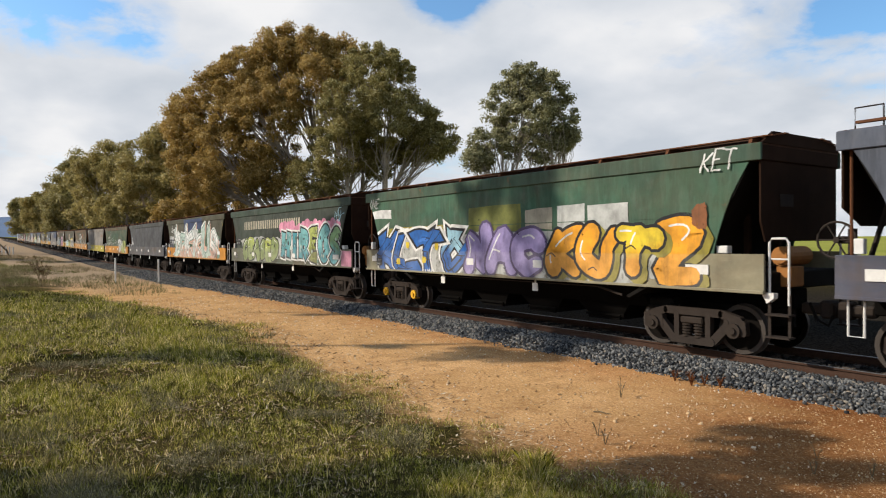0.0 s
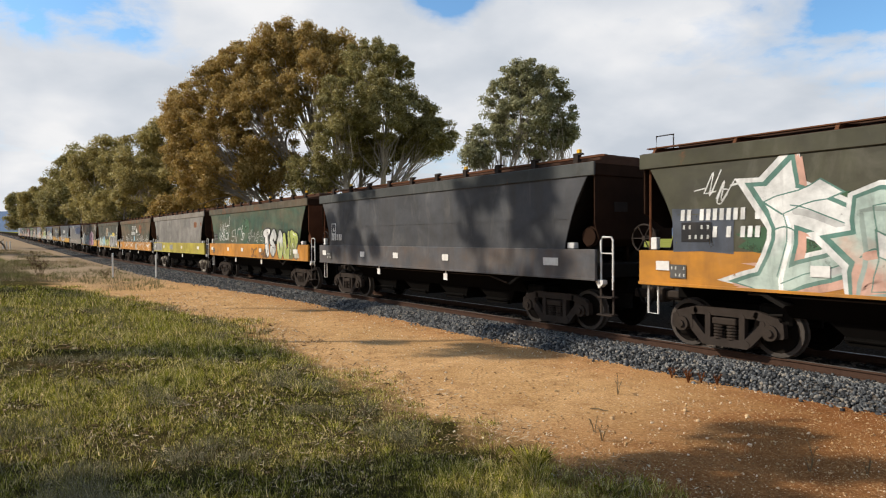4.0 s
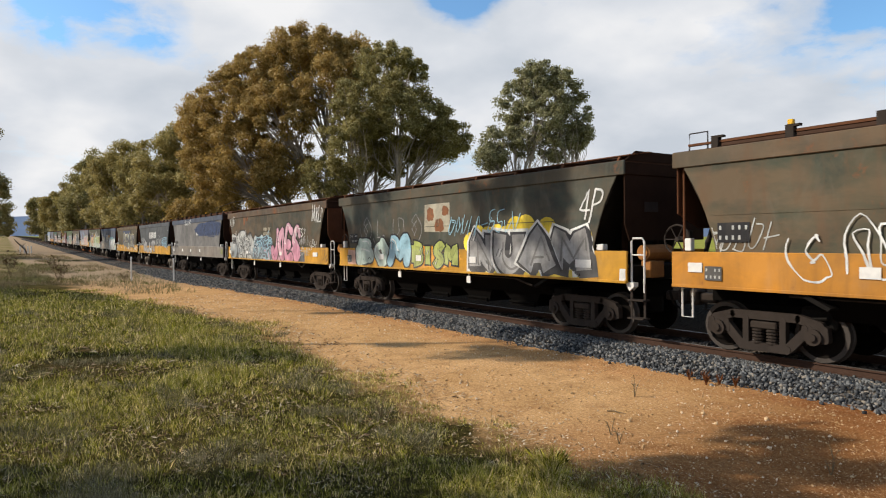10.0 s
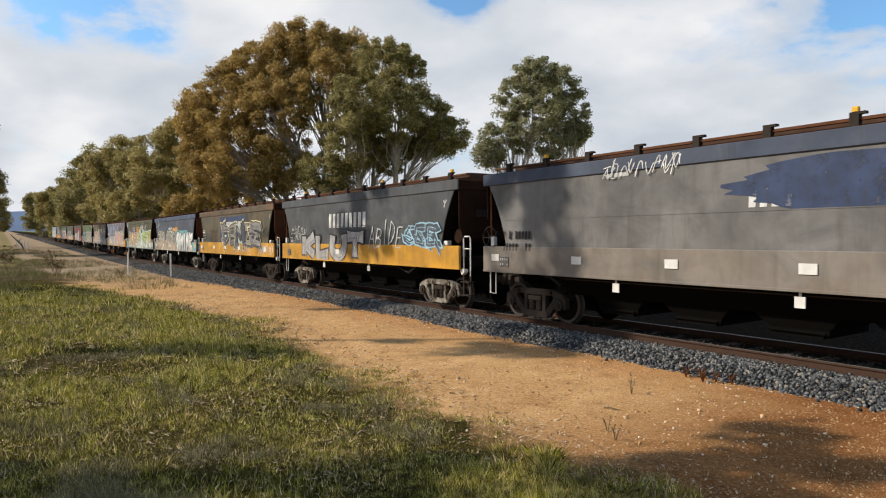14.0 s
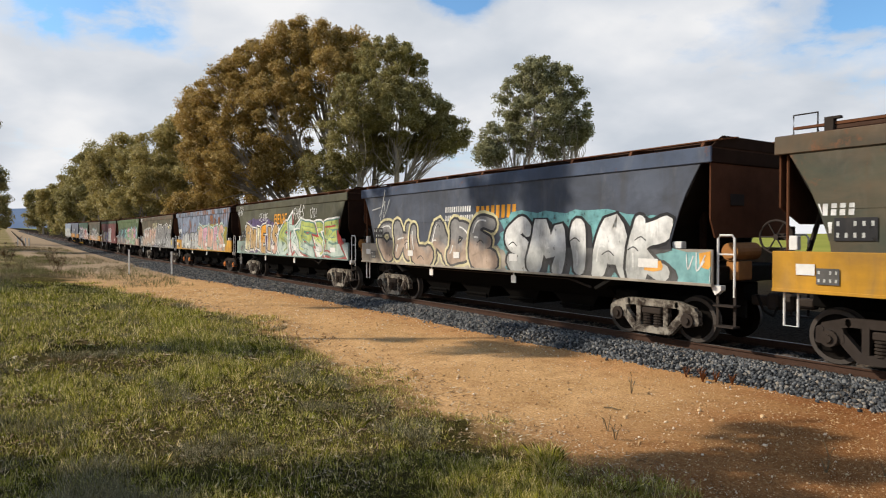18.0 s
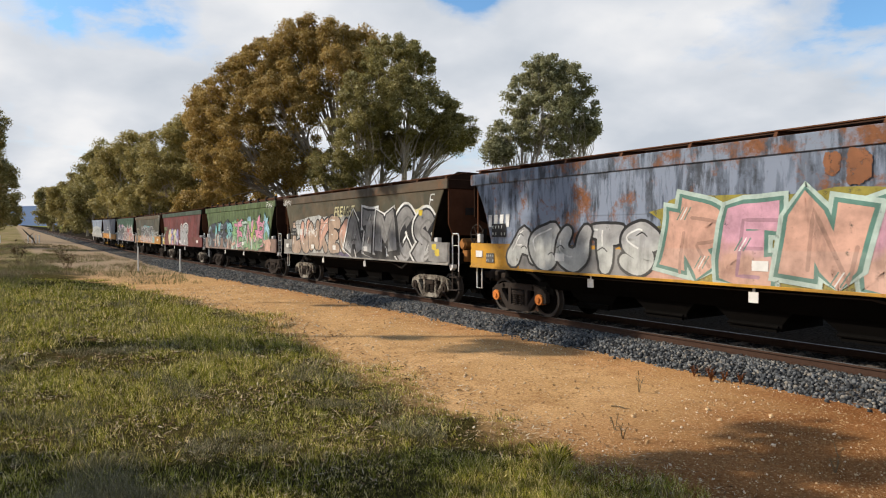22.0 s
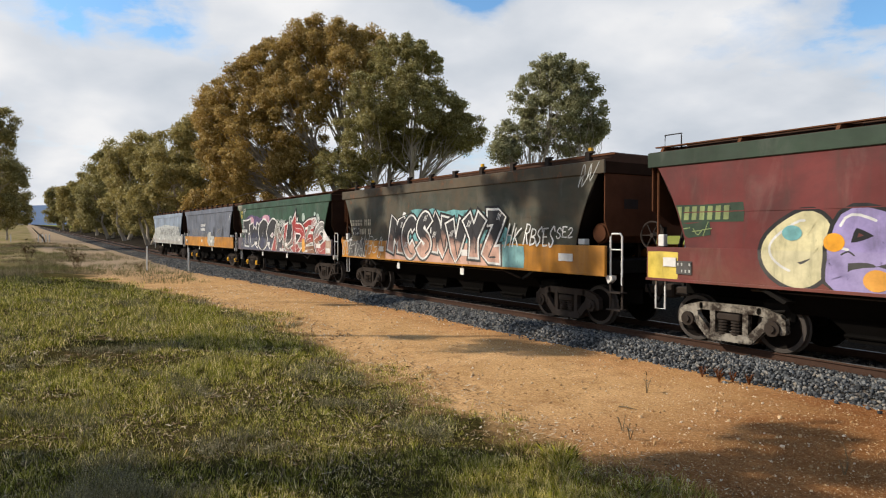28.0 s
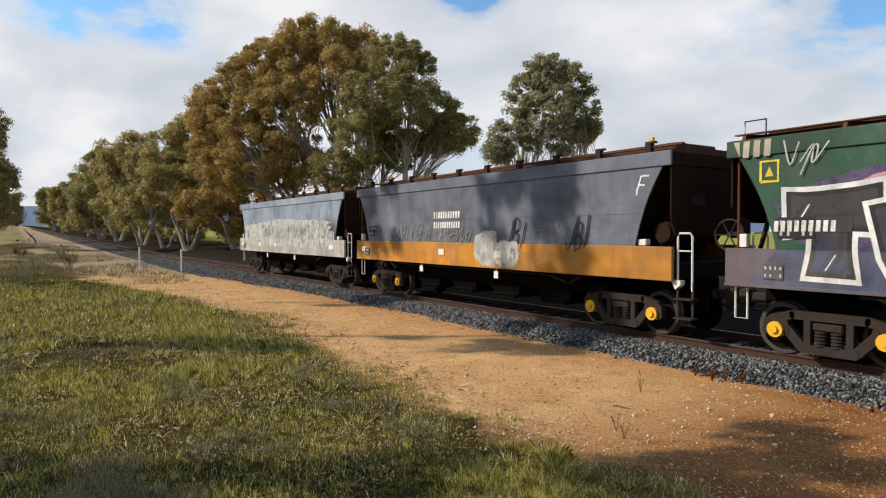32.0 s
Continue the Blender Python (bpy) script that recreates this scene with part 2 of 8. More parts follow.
def ground_z(x, y):
    s = -x
    base = rise(s)
    d = y - YC
    if d < 0:
        # rail side to the camera side
        e = -d
        z = -0.36 if e > 2.0 else -0.22 - 0.14 * max(0.0, (e - 1.0))
        if e > 6.5:
            z += 0.30 * min(1.0, (e - 6.5) / 6.0)
        far = min(1.0, max(0.0, (s - 40) / 30.0))
        z += far * 0.25 * math.exp(-((e - 9) / 5.0) ** 2)
    else:
        z = -0.22 if d < 1.0 else -0.22 - 0.25 * min(1.0, (d - 1.0) / 1.5)
        if d > 3:
            z += 0.75 * min(1.0, (d - 3) / 4.5)
        if d > 8:
            z += 0.015 * min(d - 8, 60)
    w = max(0.0, 1 - abs(d) / 500)
    return z + base * w + 0.035 * noise.noise((x * 0.35, y * 0.35, 0)) + 0.02 * noise.noise((x * 1.3, y * 1.3, 4))


def mesh_object(name, verts, faces, mats, smooth_all=False, mat_idx=None):
    me = bpy.data.meshes.new(name)
    me.from_pydata(verts, [], faces)
    for mm in mats:
        me.materials.append(mm)
    if mat_idx is not None:
        me.polygons.foreach_set("material_index", mat_idx)
    if smooth_all:
        me.polygons.foreach_set("use_smooth", [True] * len(me.polygons))
    me.update()
    return new(name, me)


def grid_lines(fine0, fine1, step, far0, far1):
    a = list(np.arange(fine0, fine1 + 1e-6, step))
    d, v = step, fine0
    while v > far0:
        d *= 1.25
        v -= d
        a.insert(0, v)
    d, v = step, a[-1]
    while v < far1:
        d *= 1.25
        v += d
        a.append(v)
    return a


def ground_material():
    m, t, b = material("ground_grass_and_gravel", (0.2, 0.15, 0.08), 0.95)
    co = world_co(t)
    sep = t.nodes.new("ShaderNodeSeparateXYZ")
    t.links.new(co, sep.inputs[0])
    x, y = sep.outputs[0], sep.outputs[1]
    # edge of the turf, in metres from the camera towards the track, along the line
    sx = math_node(t, "DIVIDE", math_node(t, "ADD", x, 80.0), 80.0, True)
    edge = math_node(t, "MULTIPLY", ramp(t, sx, [(0.0, 0.15), (0.28, 0.20), (0.54, 0.30), (0.66, 0.50), (0.78, 0.58), (0.86, 0.52), (0.93, 0.47), (0.99, 0.50)]), 10.0)
    wob = math_node(t, "MULTIPLY", math_node(t, "SUBTRACT", noise_tex(t, co, 0.55, 7, 0.7), 0.5), 4.2)
    d = math_node(t, "SUBTRACT", math_node(t, "ADD", y, wob), edge)
    dirt = ramp(t, math_node(t, "ADD", math_node(t, "MULTIPLY", d, 0.35), 0.5), [(0.38, 0.0), (0.68, 1.0)])
    past = ramp(t, math_node(t, "DIVIDE", math_node(t, "SUBTRACT", y, 14.5), 3.0), [(0.0, 1.0), (1.0, 0.0)])
    dirt = math_node(t, "MULTIPLY", dirt, past)
    # gravel road: orange sand, pale stones, damp darker patches
    g1 = noise_tex(t, co, 0.8, 6, 0.6)
    g2 = noise_tex(t, co, 24, 5, 0.75)
    sand = mix(t, ramp(t, g1, [(0.3, 0.0), (0.7, 1.0)]), (0.54, 0.315, 0.130), (0.78, 0.485, 0.225))
    sand = mix(t, ramp(t, g2, [(0.36, 0.0), (0.64, 1.0)]), mix(t, 1.0, sand, (0.48, 0.43, 0.40), "MULTIPLY"), sand)
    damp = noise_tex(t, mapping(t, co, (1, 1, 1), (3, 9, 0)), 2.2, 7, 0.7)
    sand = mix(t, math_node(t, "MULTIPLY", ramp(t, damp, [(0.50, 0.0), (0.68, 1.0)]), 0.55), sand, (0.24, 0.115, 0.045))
    # redder, damper soil towards the track's near end, with shade mixed into its colour
    soil_shade = math_node(t, "ADD", math_node(t, "DIVIDE", math_node(t, "ADD", x, 7.6), 3.4), math_node(t, "SUBTRACT", g1, 0.5))
    sand = mix(t, math_node(t, "MULTIPLY", ramp(t, soil_shade, [(0.2, 0.0), (0.9, 1.0)]), 0.95), sand, mix(t, 1.0, sand, (0.46, 0.33, 0.26), "MULTIPLY"))
    foot = ramp(t, math_node(t, "ADD", math_node(t, "DIVIDE", math_node(t, "SUBTRACT", y, 8.2), 2.4), math_node(t, "MULTIPLY", math_node(t, "SUBTRACT", g1, 0.5), 1.2)), [(0.1, 0.0), (0.8, 1.0)])
    sand = mix(t, math_node(t, "MULTIPLY", foot, 0.6), sand, mix(t, 1.0, sand, (0.66, 0.48, 0.38), "MULTIPLY"))
    fleck = noise_tex(t, co, 70, 3, 0.8)
    sand = mix(t, math_node(t, "MULTIPLY", ramp(t, fleck, [(0.56, 0.0), (0.66, 1.0)]), 0.7), sand, (0.68, 0.44, 0.22))
    vor = t.nodes.new("ShaderNodeTexVoronoi")
    vor.inputs["Scale"].default_value = 22
    t.links.new(co, vor.inputs["Vector"])
    peb = ramp(t, vor.outputs["Distance"], [(0.16, 1.0), (0.24, 0.0)])
    sep2 = t.nodes.new("ShaderNodeSeparateColor")
    t.links.new(vor.outputs["Color"], sep2.inputs[0])
    peb = math_node(t, "MULTIPLY", peb, math_node(t, "GREATER_THAN", sep2.outputs[0], 0.55))
    sand = mix(t, peb, sand, (0.60, 0.42, 0.25))
    # turf: green, olive and straw
    h1 = noise_tex(t, co, 0.45, 6, 0.65)
    h2 = noise_tex(t, co, 9, 6, 0.75)
    turf = mix(t, ramp(t, h1, [(0.32, 0.0), (0.66, 1.0)]), (0.042, 0.040, 0.012), (0.105, 0.080, 0.032))
    h3 = noise_tex(t, co, 34, 5, 0.8)
    turf = mix(t, ramp(t, h2, [(0.40, 0.0), (0.60, 1.0)]), mix(t, 1.0, turf, (0.42, 0.42, 0.42), "MULTIPLY"), turf)
    turf = mix(t, ramp(t, h3, [(0.42, 0.0), (0.60, 1.0)]), mix(t, 1.0, turf, (0.30, 0.32, 0.30), "MULTIPLY"), mix(t, 1.0, turf, (1.5, 1.45, 1.3), "MULTIPLY"))
    soil = ramp(t, noise_tex(t, co, 1.6, 6, 0.7), [(0.60, 0.0), (0.72, 1.0)])
    turf = mix(t, math_node(t, "MULTIPLY", soil, 0.55), turf, (0.17, 0.105, 0.050))
    # beyond the near ground: dry straw
    far = ramp(t, math_node(t, "DIVIDE", math_node(t, "SUBTRACT", -38.0, x), 30.0), [(0.0, 0.0), (1.0, 1.0)])
    near_side = ramp(t, math_node(t, "DIVIDE", math_node(t, "SUBTRACT", 14.0, y), 2.0), [(0.0, 0.0), (1.0, 1.0)])
    dry = mix(t, ramp(t, noise_tex(t, co, 0.12, 6, 0.65), [(0.35, 0.0), (0.65, 1.0)]), (0.30, 0.215, 0.130), (0.135, 0.130, 0.035))
    turf = mix(t, math_node(t, "MULTIPLY", far, near_side), turf, dry)
    tan = mix(t, noise_tex(t, co, 0.6, 6, 0.7), (0.22, 0.165, 0.11), (0.36, 0.285, 0.20))
    sand = mix(t, ramp(t, math_node(t, "DIVIDE", math_node(t, "SUBTRACT", -34.0, math_node(t, "ADD", x, math_node(t, "MULTIPLY", wob, 3.0))), 18.0), [(0.0, 0.0), (1.0, 0.85)]), sand, tan)
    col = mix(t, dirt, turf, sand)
    # far side of the rails: the train's shade is put into the ground colour
    train_shade = ramp(t, math_node(t, "DIVIDE", math_node(t, "SUBTRACT", y, 12.0), 20.0), [(0.0, 0.0), (0.05, 1.0), (0.45, 1.0), (0.9, 0.0)])
    col = mix(t, math_node(t, "MULTIPLY", train_shade, 0.94), col, mix(t, ramp(t, g2, [(0.4, 0.0), (0.62, 1.0)]), (0.006, 0.005, 0.004), (0.040, 0.034, 0.028)))
    field = ramp(t, math_node(t, "DIVIDE", math_node(t, "SUBTRACT", y, 26.0), 10.0), [(0.0, 0.0), (1.0, 1.0)])
    col = mix(t, field, col, mix(t, noise_tex(t, co, 0.15, 5), (0.16, 0.19, 0.035), (0.34, 0.32, 0.08)))
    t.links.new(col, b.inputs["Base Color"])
    hgt = math_node(t, "ADD", math_node(t, "MULTIPLY", g2, 0.5), math_node(t, "ADD", math_node(t, "MULTIPLY", h2, 0.5), peb))
    bump(t, b, hgt, 0.7, 0.03)
    b.inputs["Specular IOR Level"].default_value = 0.0
    return m


M_GROUND = ground_material()


def build_ground():
    xs = grid_lines(-60, 6, 0.6, -4200, 4200)
    ys = grid_lines(-10, 16, 0.45, -4200, 4200)
    verts = [(x, y, ground_z(x, y)) for x in xs for y in ys]
    n = len(ys)
    faces = [(i * n + j, (i + 1) * n + j, (i + 1) * n + j + 1, i * n + j + 1) for i in range(len(xs) - 1) for j in range(n - 1)]
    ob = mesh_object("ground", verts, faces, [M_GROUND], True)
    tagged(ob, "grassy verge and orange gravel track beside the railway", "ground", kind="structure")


build_ground()


# ---------------------------------------------------------------- the railway
def stone_material():
    m, t, b = material("bluestone_ballast", (0.2, 0.2, 0.21), 0.85)
    geo = t.nodes.new("ShaderNodeNewGeometry")
    co = geo.outputs["Position"]
    c = ramp(t, geo.outputs["Random Per Island"], [(0.0, (0.030, 0.031, 0.033)), (0.5, (0.100, 0.104, 0.107)), (0.85, (0.22, 0.222, 0.218)), (1.0, (0.30, 0.26, 0.21))])
    c = mix(t, noise_tex(t, co, 30, 4), mix(t, 1.0, c, (0.6, 0.6, 0.6), "MULTIPLY"), c)
    sp = t.nodes.new("ShaderNodeSeparateXYZ")
    t.links.new(co, sp.inputs[0])
    # the train's shade, mixed into the stones between and beyond the rails
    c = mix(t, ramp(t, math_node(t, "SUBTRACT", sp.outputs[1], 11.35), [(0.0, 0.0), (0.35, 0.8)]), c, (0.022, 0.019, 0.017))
    b.inputs["Specular IOR Level"].default_value = 0.1
    t.links.new(c, b.inputs["Base Color"])
    return m


def bed_material():
    m, t, b = material("ballast_bed", (0.12, 0.12, 0.12), 0.95)
    co = world_co(t)
    vor = t.nodes.new("ShaderNodeTexVoronoi")
    vor.inputs["Scale"].default_value = 15
    t.links.new(co, vor.inputs["Vector"])
    sepc = t.nodes.new("ShaderNodeSeparateColor")
    t.links.new(vor.outputs["Color"], sepc.inputs[0])
    c = ramp(t, sepc.outputs[0], [(0.0, (0.04, 0.041, 0.043)), (0.6, (0.11, 0.11, 0.112)), (1.0, (0.20, 0.195, 0.185))])
    c = mix(t, ramp(t, vor.outputs["Distance"], [(0.25, 0.0), (0.6, 1.0)]), c, (0.02, 0.02, 0.02))
    tan = ramp(t, noise_tex(t, co, 0.35, 4), [(0.5, 0.0), (0.75, 1.0)])
    c = mix(t, math_node(t, "MULTIPLY", tan, 0.4), c, (0.26, 0.20, 0.14))
    sp = t.nodes.new("ShaderNodeSeparateXYZ")
    t.links.new(co, sp.inputs[0])
    # train shade painted into the bed from the near rail on
    under_train_shade = ramp(t, math_node(t, "SUBTRACT", sp.outputs[1], 11.2), [(0.0, 0.0), (0.5, 0.85)])
    c = mix(t, under_train_shade, c, (0.022, 0.019, 0.017))
    t.links.new(c, b.inputs["Base Color"])
    bump(t, b, vor.outputs["Distance"], 1.0, 0.05)
    return m


M_STONE, M_BED = stone_material(), bed_material()


def toe(s):
    """How far the ballast reaches from the middle of the track, on the camera's side."""
    k = min(1.0, max(0.0, (s - 22) / 25.0))
    return 2.12 + 1.5 * k * k * (3 - 2 * k)


def bed_z(s, e):
    sh = 1.55 + 0.35 * (toe(s) - 2.12)
    if e < sh:
        return -0.165
    return -0.165 - 0.25 * (e - sh) / (toe(s) - sh)


def build_railway():
    stations = [-300, -120, -60, -20] + list(range(0, 60, 3)) + list(range(60, 140, 6)) + list(range(140, 700, 40))
    verts, faces = [], []
    for s in stations:
        z0 = rise(s)
        for y, dz in ((-toe(s), -0.43), (-(1.55 + 0.35 * (toe(s) - 2.12)), -0.165), (0, -0.16), (1.6, -0.165), (2.3, -0.52)):
            verts.append((-s, YC + y, z0 + dz))
    n = 5
    for i in range(len(stations) - 1):
        for j in range(n - 1):
            a = i * n + j
            faces.append((a, a + 1, a + n + 1, a + n))
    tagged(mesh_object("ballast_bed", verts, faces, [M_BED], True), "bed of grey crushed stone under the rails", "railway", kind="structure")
    # two rails: foot, web, head
    prof = ((-0.07, -0.155), (0.07, -0.155), (0.07, -0.14), (0.012, -0.125), (0.012, -0.045), (0.036, -0.035), (0.036, -0.004), (0.026, 0.0),
            (-0.026, 0.0), (-0.036, -0.004), (-0.036, -0.035), (-0.012, -0.045), (-0.012, -0.125), (-0.07, -0.14))
    for side in (-1, 1):
        verts, faces, idx = [], [], []
        m = len(prof)
        for s in stations:
            for a, c in prof:
                verts.append((-s, YC + side * 0.752 + a, rise(s) + c))
        for i in range(len(stations) - 1):
            for j in range(m):
                faces.append((i * m + j, i * m + (j + 1) % m, (i + 1) * m + (j + 1) % m, (i + 1) * m + j))
                idx.append(1 if j in (6, 7, 8) else 0)
        tagged(mesh_object("rail", verts, faces, [M_RAIL, M_RAILTOP], False, idx), "rusty steel rail with a bright worn head", "rail", "rails of the track", "structure")


build_railway()


# ---------------------------------------------------------------- the grain train
L2 = 7.085           # half the length of a wagon's sill
PITCH = 15.31        # from wagon to wagon
Z_SILL, Z_BODY, Z_EAVE, Z_TOP = 1.225, 1.885, 3.50, 3.80
BOGIE_X = 5.45


def side_outline():
    """The side sheet in x, z: its ends lean in towards the sill."""
    right = [(6.83, Z_EAVE), (6.66, 3.22), (6.50, 2.93), (6.36, 2.60), (6.25, 2.28), (6.17, 2.02), (6.15, Z_BODY)]
    return right + [(-x, z) for x, z in right[::-1]]


def build_bogie():
    """Three-piece freight bogie."""
    bog = bmesh.new()
    box(bog, -0.16, 0.16, -0.95, 0.95, 0.42, 0.66, 0.03)
    bogie = part("bogie", bog, M_BLACK, None)
    for sy in (-1, 1):
        bm = bmesh.new()
        y0, y1 = (sy * 1.06, sy * 0.94) if sy < 0 else (0.94, 1.06)
        # one heavy casting: arched top chord, jaws over the axle boxes, columns and a sagging bottom chord, leaving three windows
        def member(pts, half, k):
            e = 0.003 * k
            lo, hi = (y0 - e, y1 + e)
            for (ax, az), (bx, bz) in zip(pts, pts[1:]):
                ln = math.hypot(bx - ax, bz - az)
                ux, uz = (bx - ax) / ln, (bz - az) / ln
                px, pz = -uz * half, ux * half
                cap = half * 0.55
                prism(bm, [(ax - ux * cap + px * 0.5, az - uz * cap + pz * 0.5), (ax - ux * cap - px * 0.5, az - uz * cap - pz * 0.5), (ax - px, az - pz), (bx - px, bz - pz), (bx + ux * cap - px * 0.5, bz + uz * cap - pz * 0.5), (bx + ux * cap + px * 0.5, bz + uz * cap + pz * 0.5), (bx + px, bz + pz), (ax + px, az + pz)][::-1], lo, hi)
        member([(-0.98, 0.64), (-0.60, 0.745), (0.60, 0.745), (0.98, 0.64)], 0.075, 0)
        for k in (-1, 1):
            member([(k * 0.80, 0.60), (k * 0.44, 0.21)], 0.082, 1)
            member([(k * 0.34, 0.70), (k * 0.34, 0.22)], 0.055, 2)
            member([(k * 1.03, 0.62), (k * 1.05, 0.40)], 0.062, 3)
            member([(k * 0.72, 0.62), (k * 0.70, 0.42)], 0.050, 4)
        member([(-0.44, 0.185), (0.44, 0.185)], 0.075, 5)
        part("side_frame", bm, M_FRAME, bogie, "cast side frame with open windows")
        for cx in (-0.13, 0.13):
            sp = bmesh.new()
            prof = []
            for q in range(5):
                z = 0.24 + q * 0.055
                prof += [(0.075, z), (0.105, z + 0.012), (0.105, z + 0.035), (0.075, z + 0.046)]
            n, rings = 10, []
            for r, z in prof:
                rings.append([sp.verts.new((cx + r * math.cos(6.2832 * h / n), sy * 1.0 + r * math.sin(6.2832 * h / n), z)) for h in range(n)])
            for p0, p1 in zip(rings, rings[1:]):
                for h in range(n):
                    sp.faces.new((p0[h], p0[(h + 1) % n], p1[(h + 1) % n], p1[h]))
            part("coil_spring", sp, M_FRAMEDARK, bogie, "dark coil spring")
        sp = bmesh.new()
        box(sp, -0.24, 0.24, sy * 1.0 - 0.09, sy * 1.0 + 0.09, 0.51, 0.64, 0.02)
        part("bolster_end", sp, M_FRAMEDARK, bogie)
        for k in (-1, 1):
            ax = bmesh.new()
            disc(ax, (k * 0.875, 0.46), 0.14, min(sy * 1.12, sy * 0.9), max(sy * 1.12, sy * 0.9), 14)
            disc(ax, (k * 0.875, 0.46), 0.065, min(sy * 1.16, sy * 1.1), max(sy * 1.16, sy * 1.1), 10)
            part("axle_box", ax, M_FRAMEDARK, bogie, "round bearing cap")
    for k in (-1, 1):
        bm = bmesh.new()
        for sy in (-1, 1):
            lathe = [(0.0, 0.86), (0.10, 0.86), (0.13, 0.80), (0.34, 0.77), (0.38, 0.81), (0.455, 0.81), (0.46, 0.70), (0.485, 0.685), (0.485, 0.665), (0.38, 0.665), (0.34, 0.70), (0.12, 0.70), (0.0, 0.70)]
            n = 24
            rings = []
            for r, yy in lathe:
                rings.append([bm.verts.new((r * math.cos(2 * math.pi * q / n), sy * yy, r * math.sin(2 * math.pi * q / n))) for q in range(n)] if r > 0 else [bm.verts.new((0, sy * yy, 0))])
            for i, (a, c) in enumerate(zip(rings, rings[1:])):
                for q in range(n):
                    if len(a) == 1:
                        f = bm.faces.new((a[0], c[q], c[(q + 1) % n]))
                    elif len(c) == 1:
                        f = bm.faces.new((a[q], c[0], a[(q + 1) % n]))
                    else:
                        f = bm.faces.new((a[q], c[q], c[(q + 1) % n], a[(q + 1) % n]))
                    f.material_index = 1 if 4 <= i <= 7 else 0
        tube(bm, [(0, -0.72, 0), (0, 0.72, 0)], 0.075, 8)
        bmesh.ops.recalc_face_normals(bm, faces=bm.faces)
        w = part("wheelset", bm, [M_WHEEL, M_TREAD], bogie, "pair of steel wheels on an axle")
        w.matrix_basis = pose(k * 0.875, 0, 0.46)
    return bogie


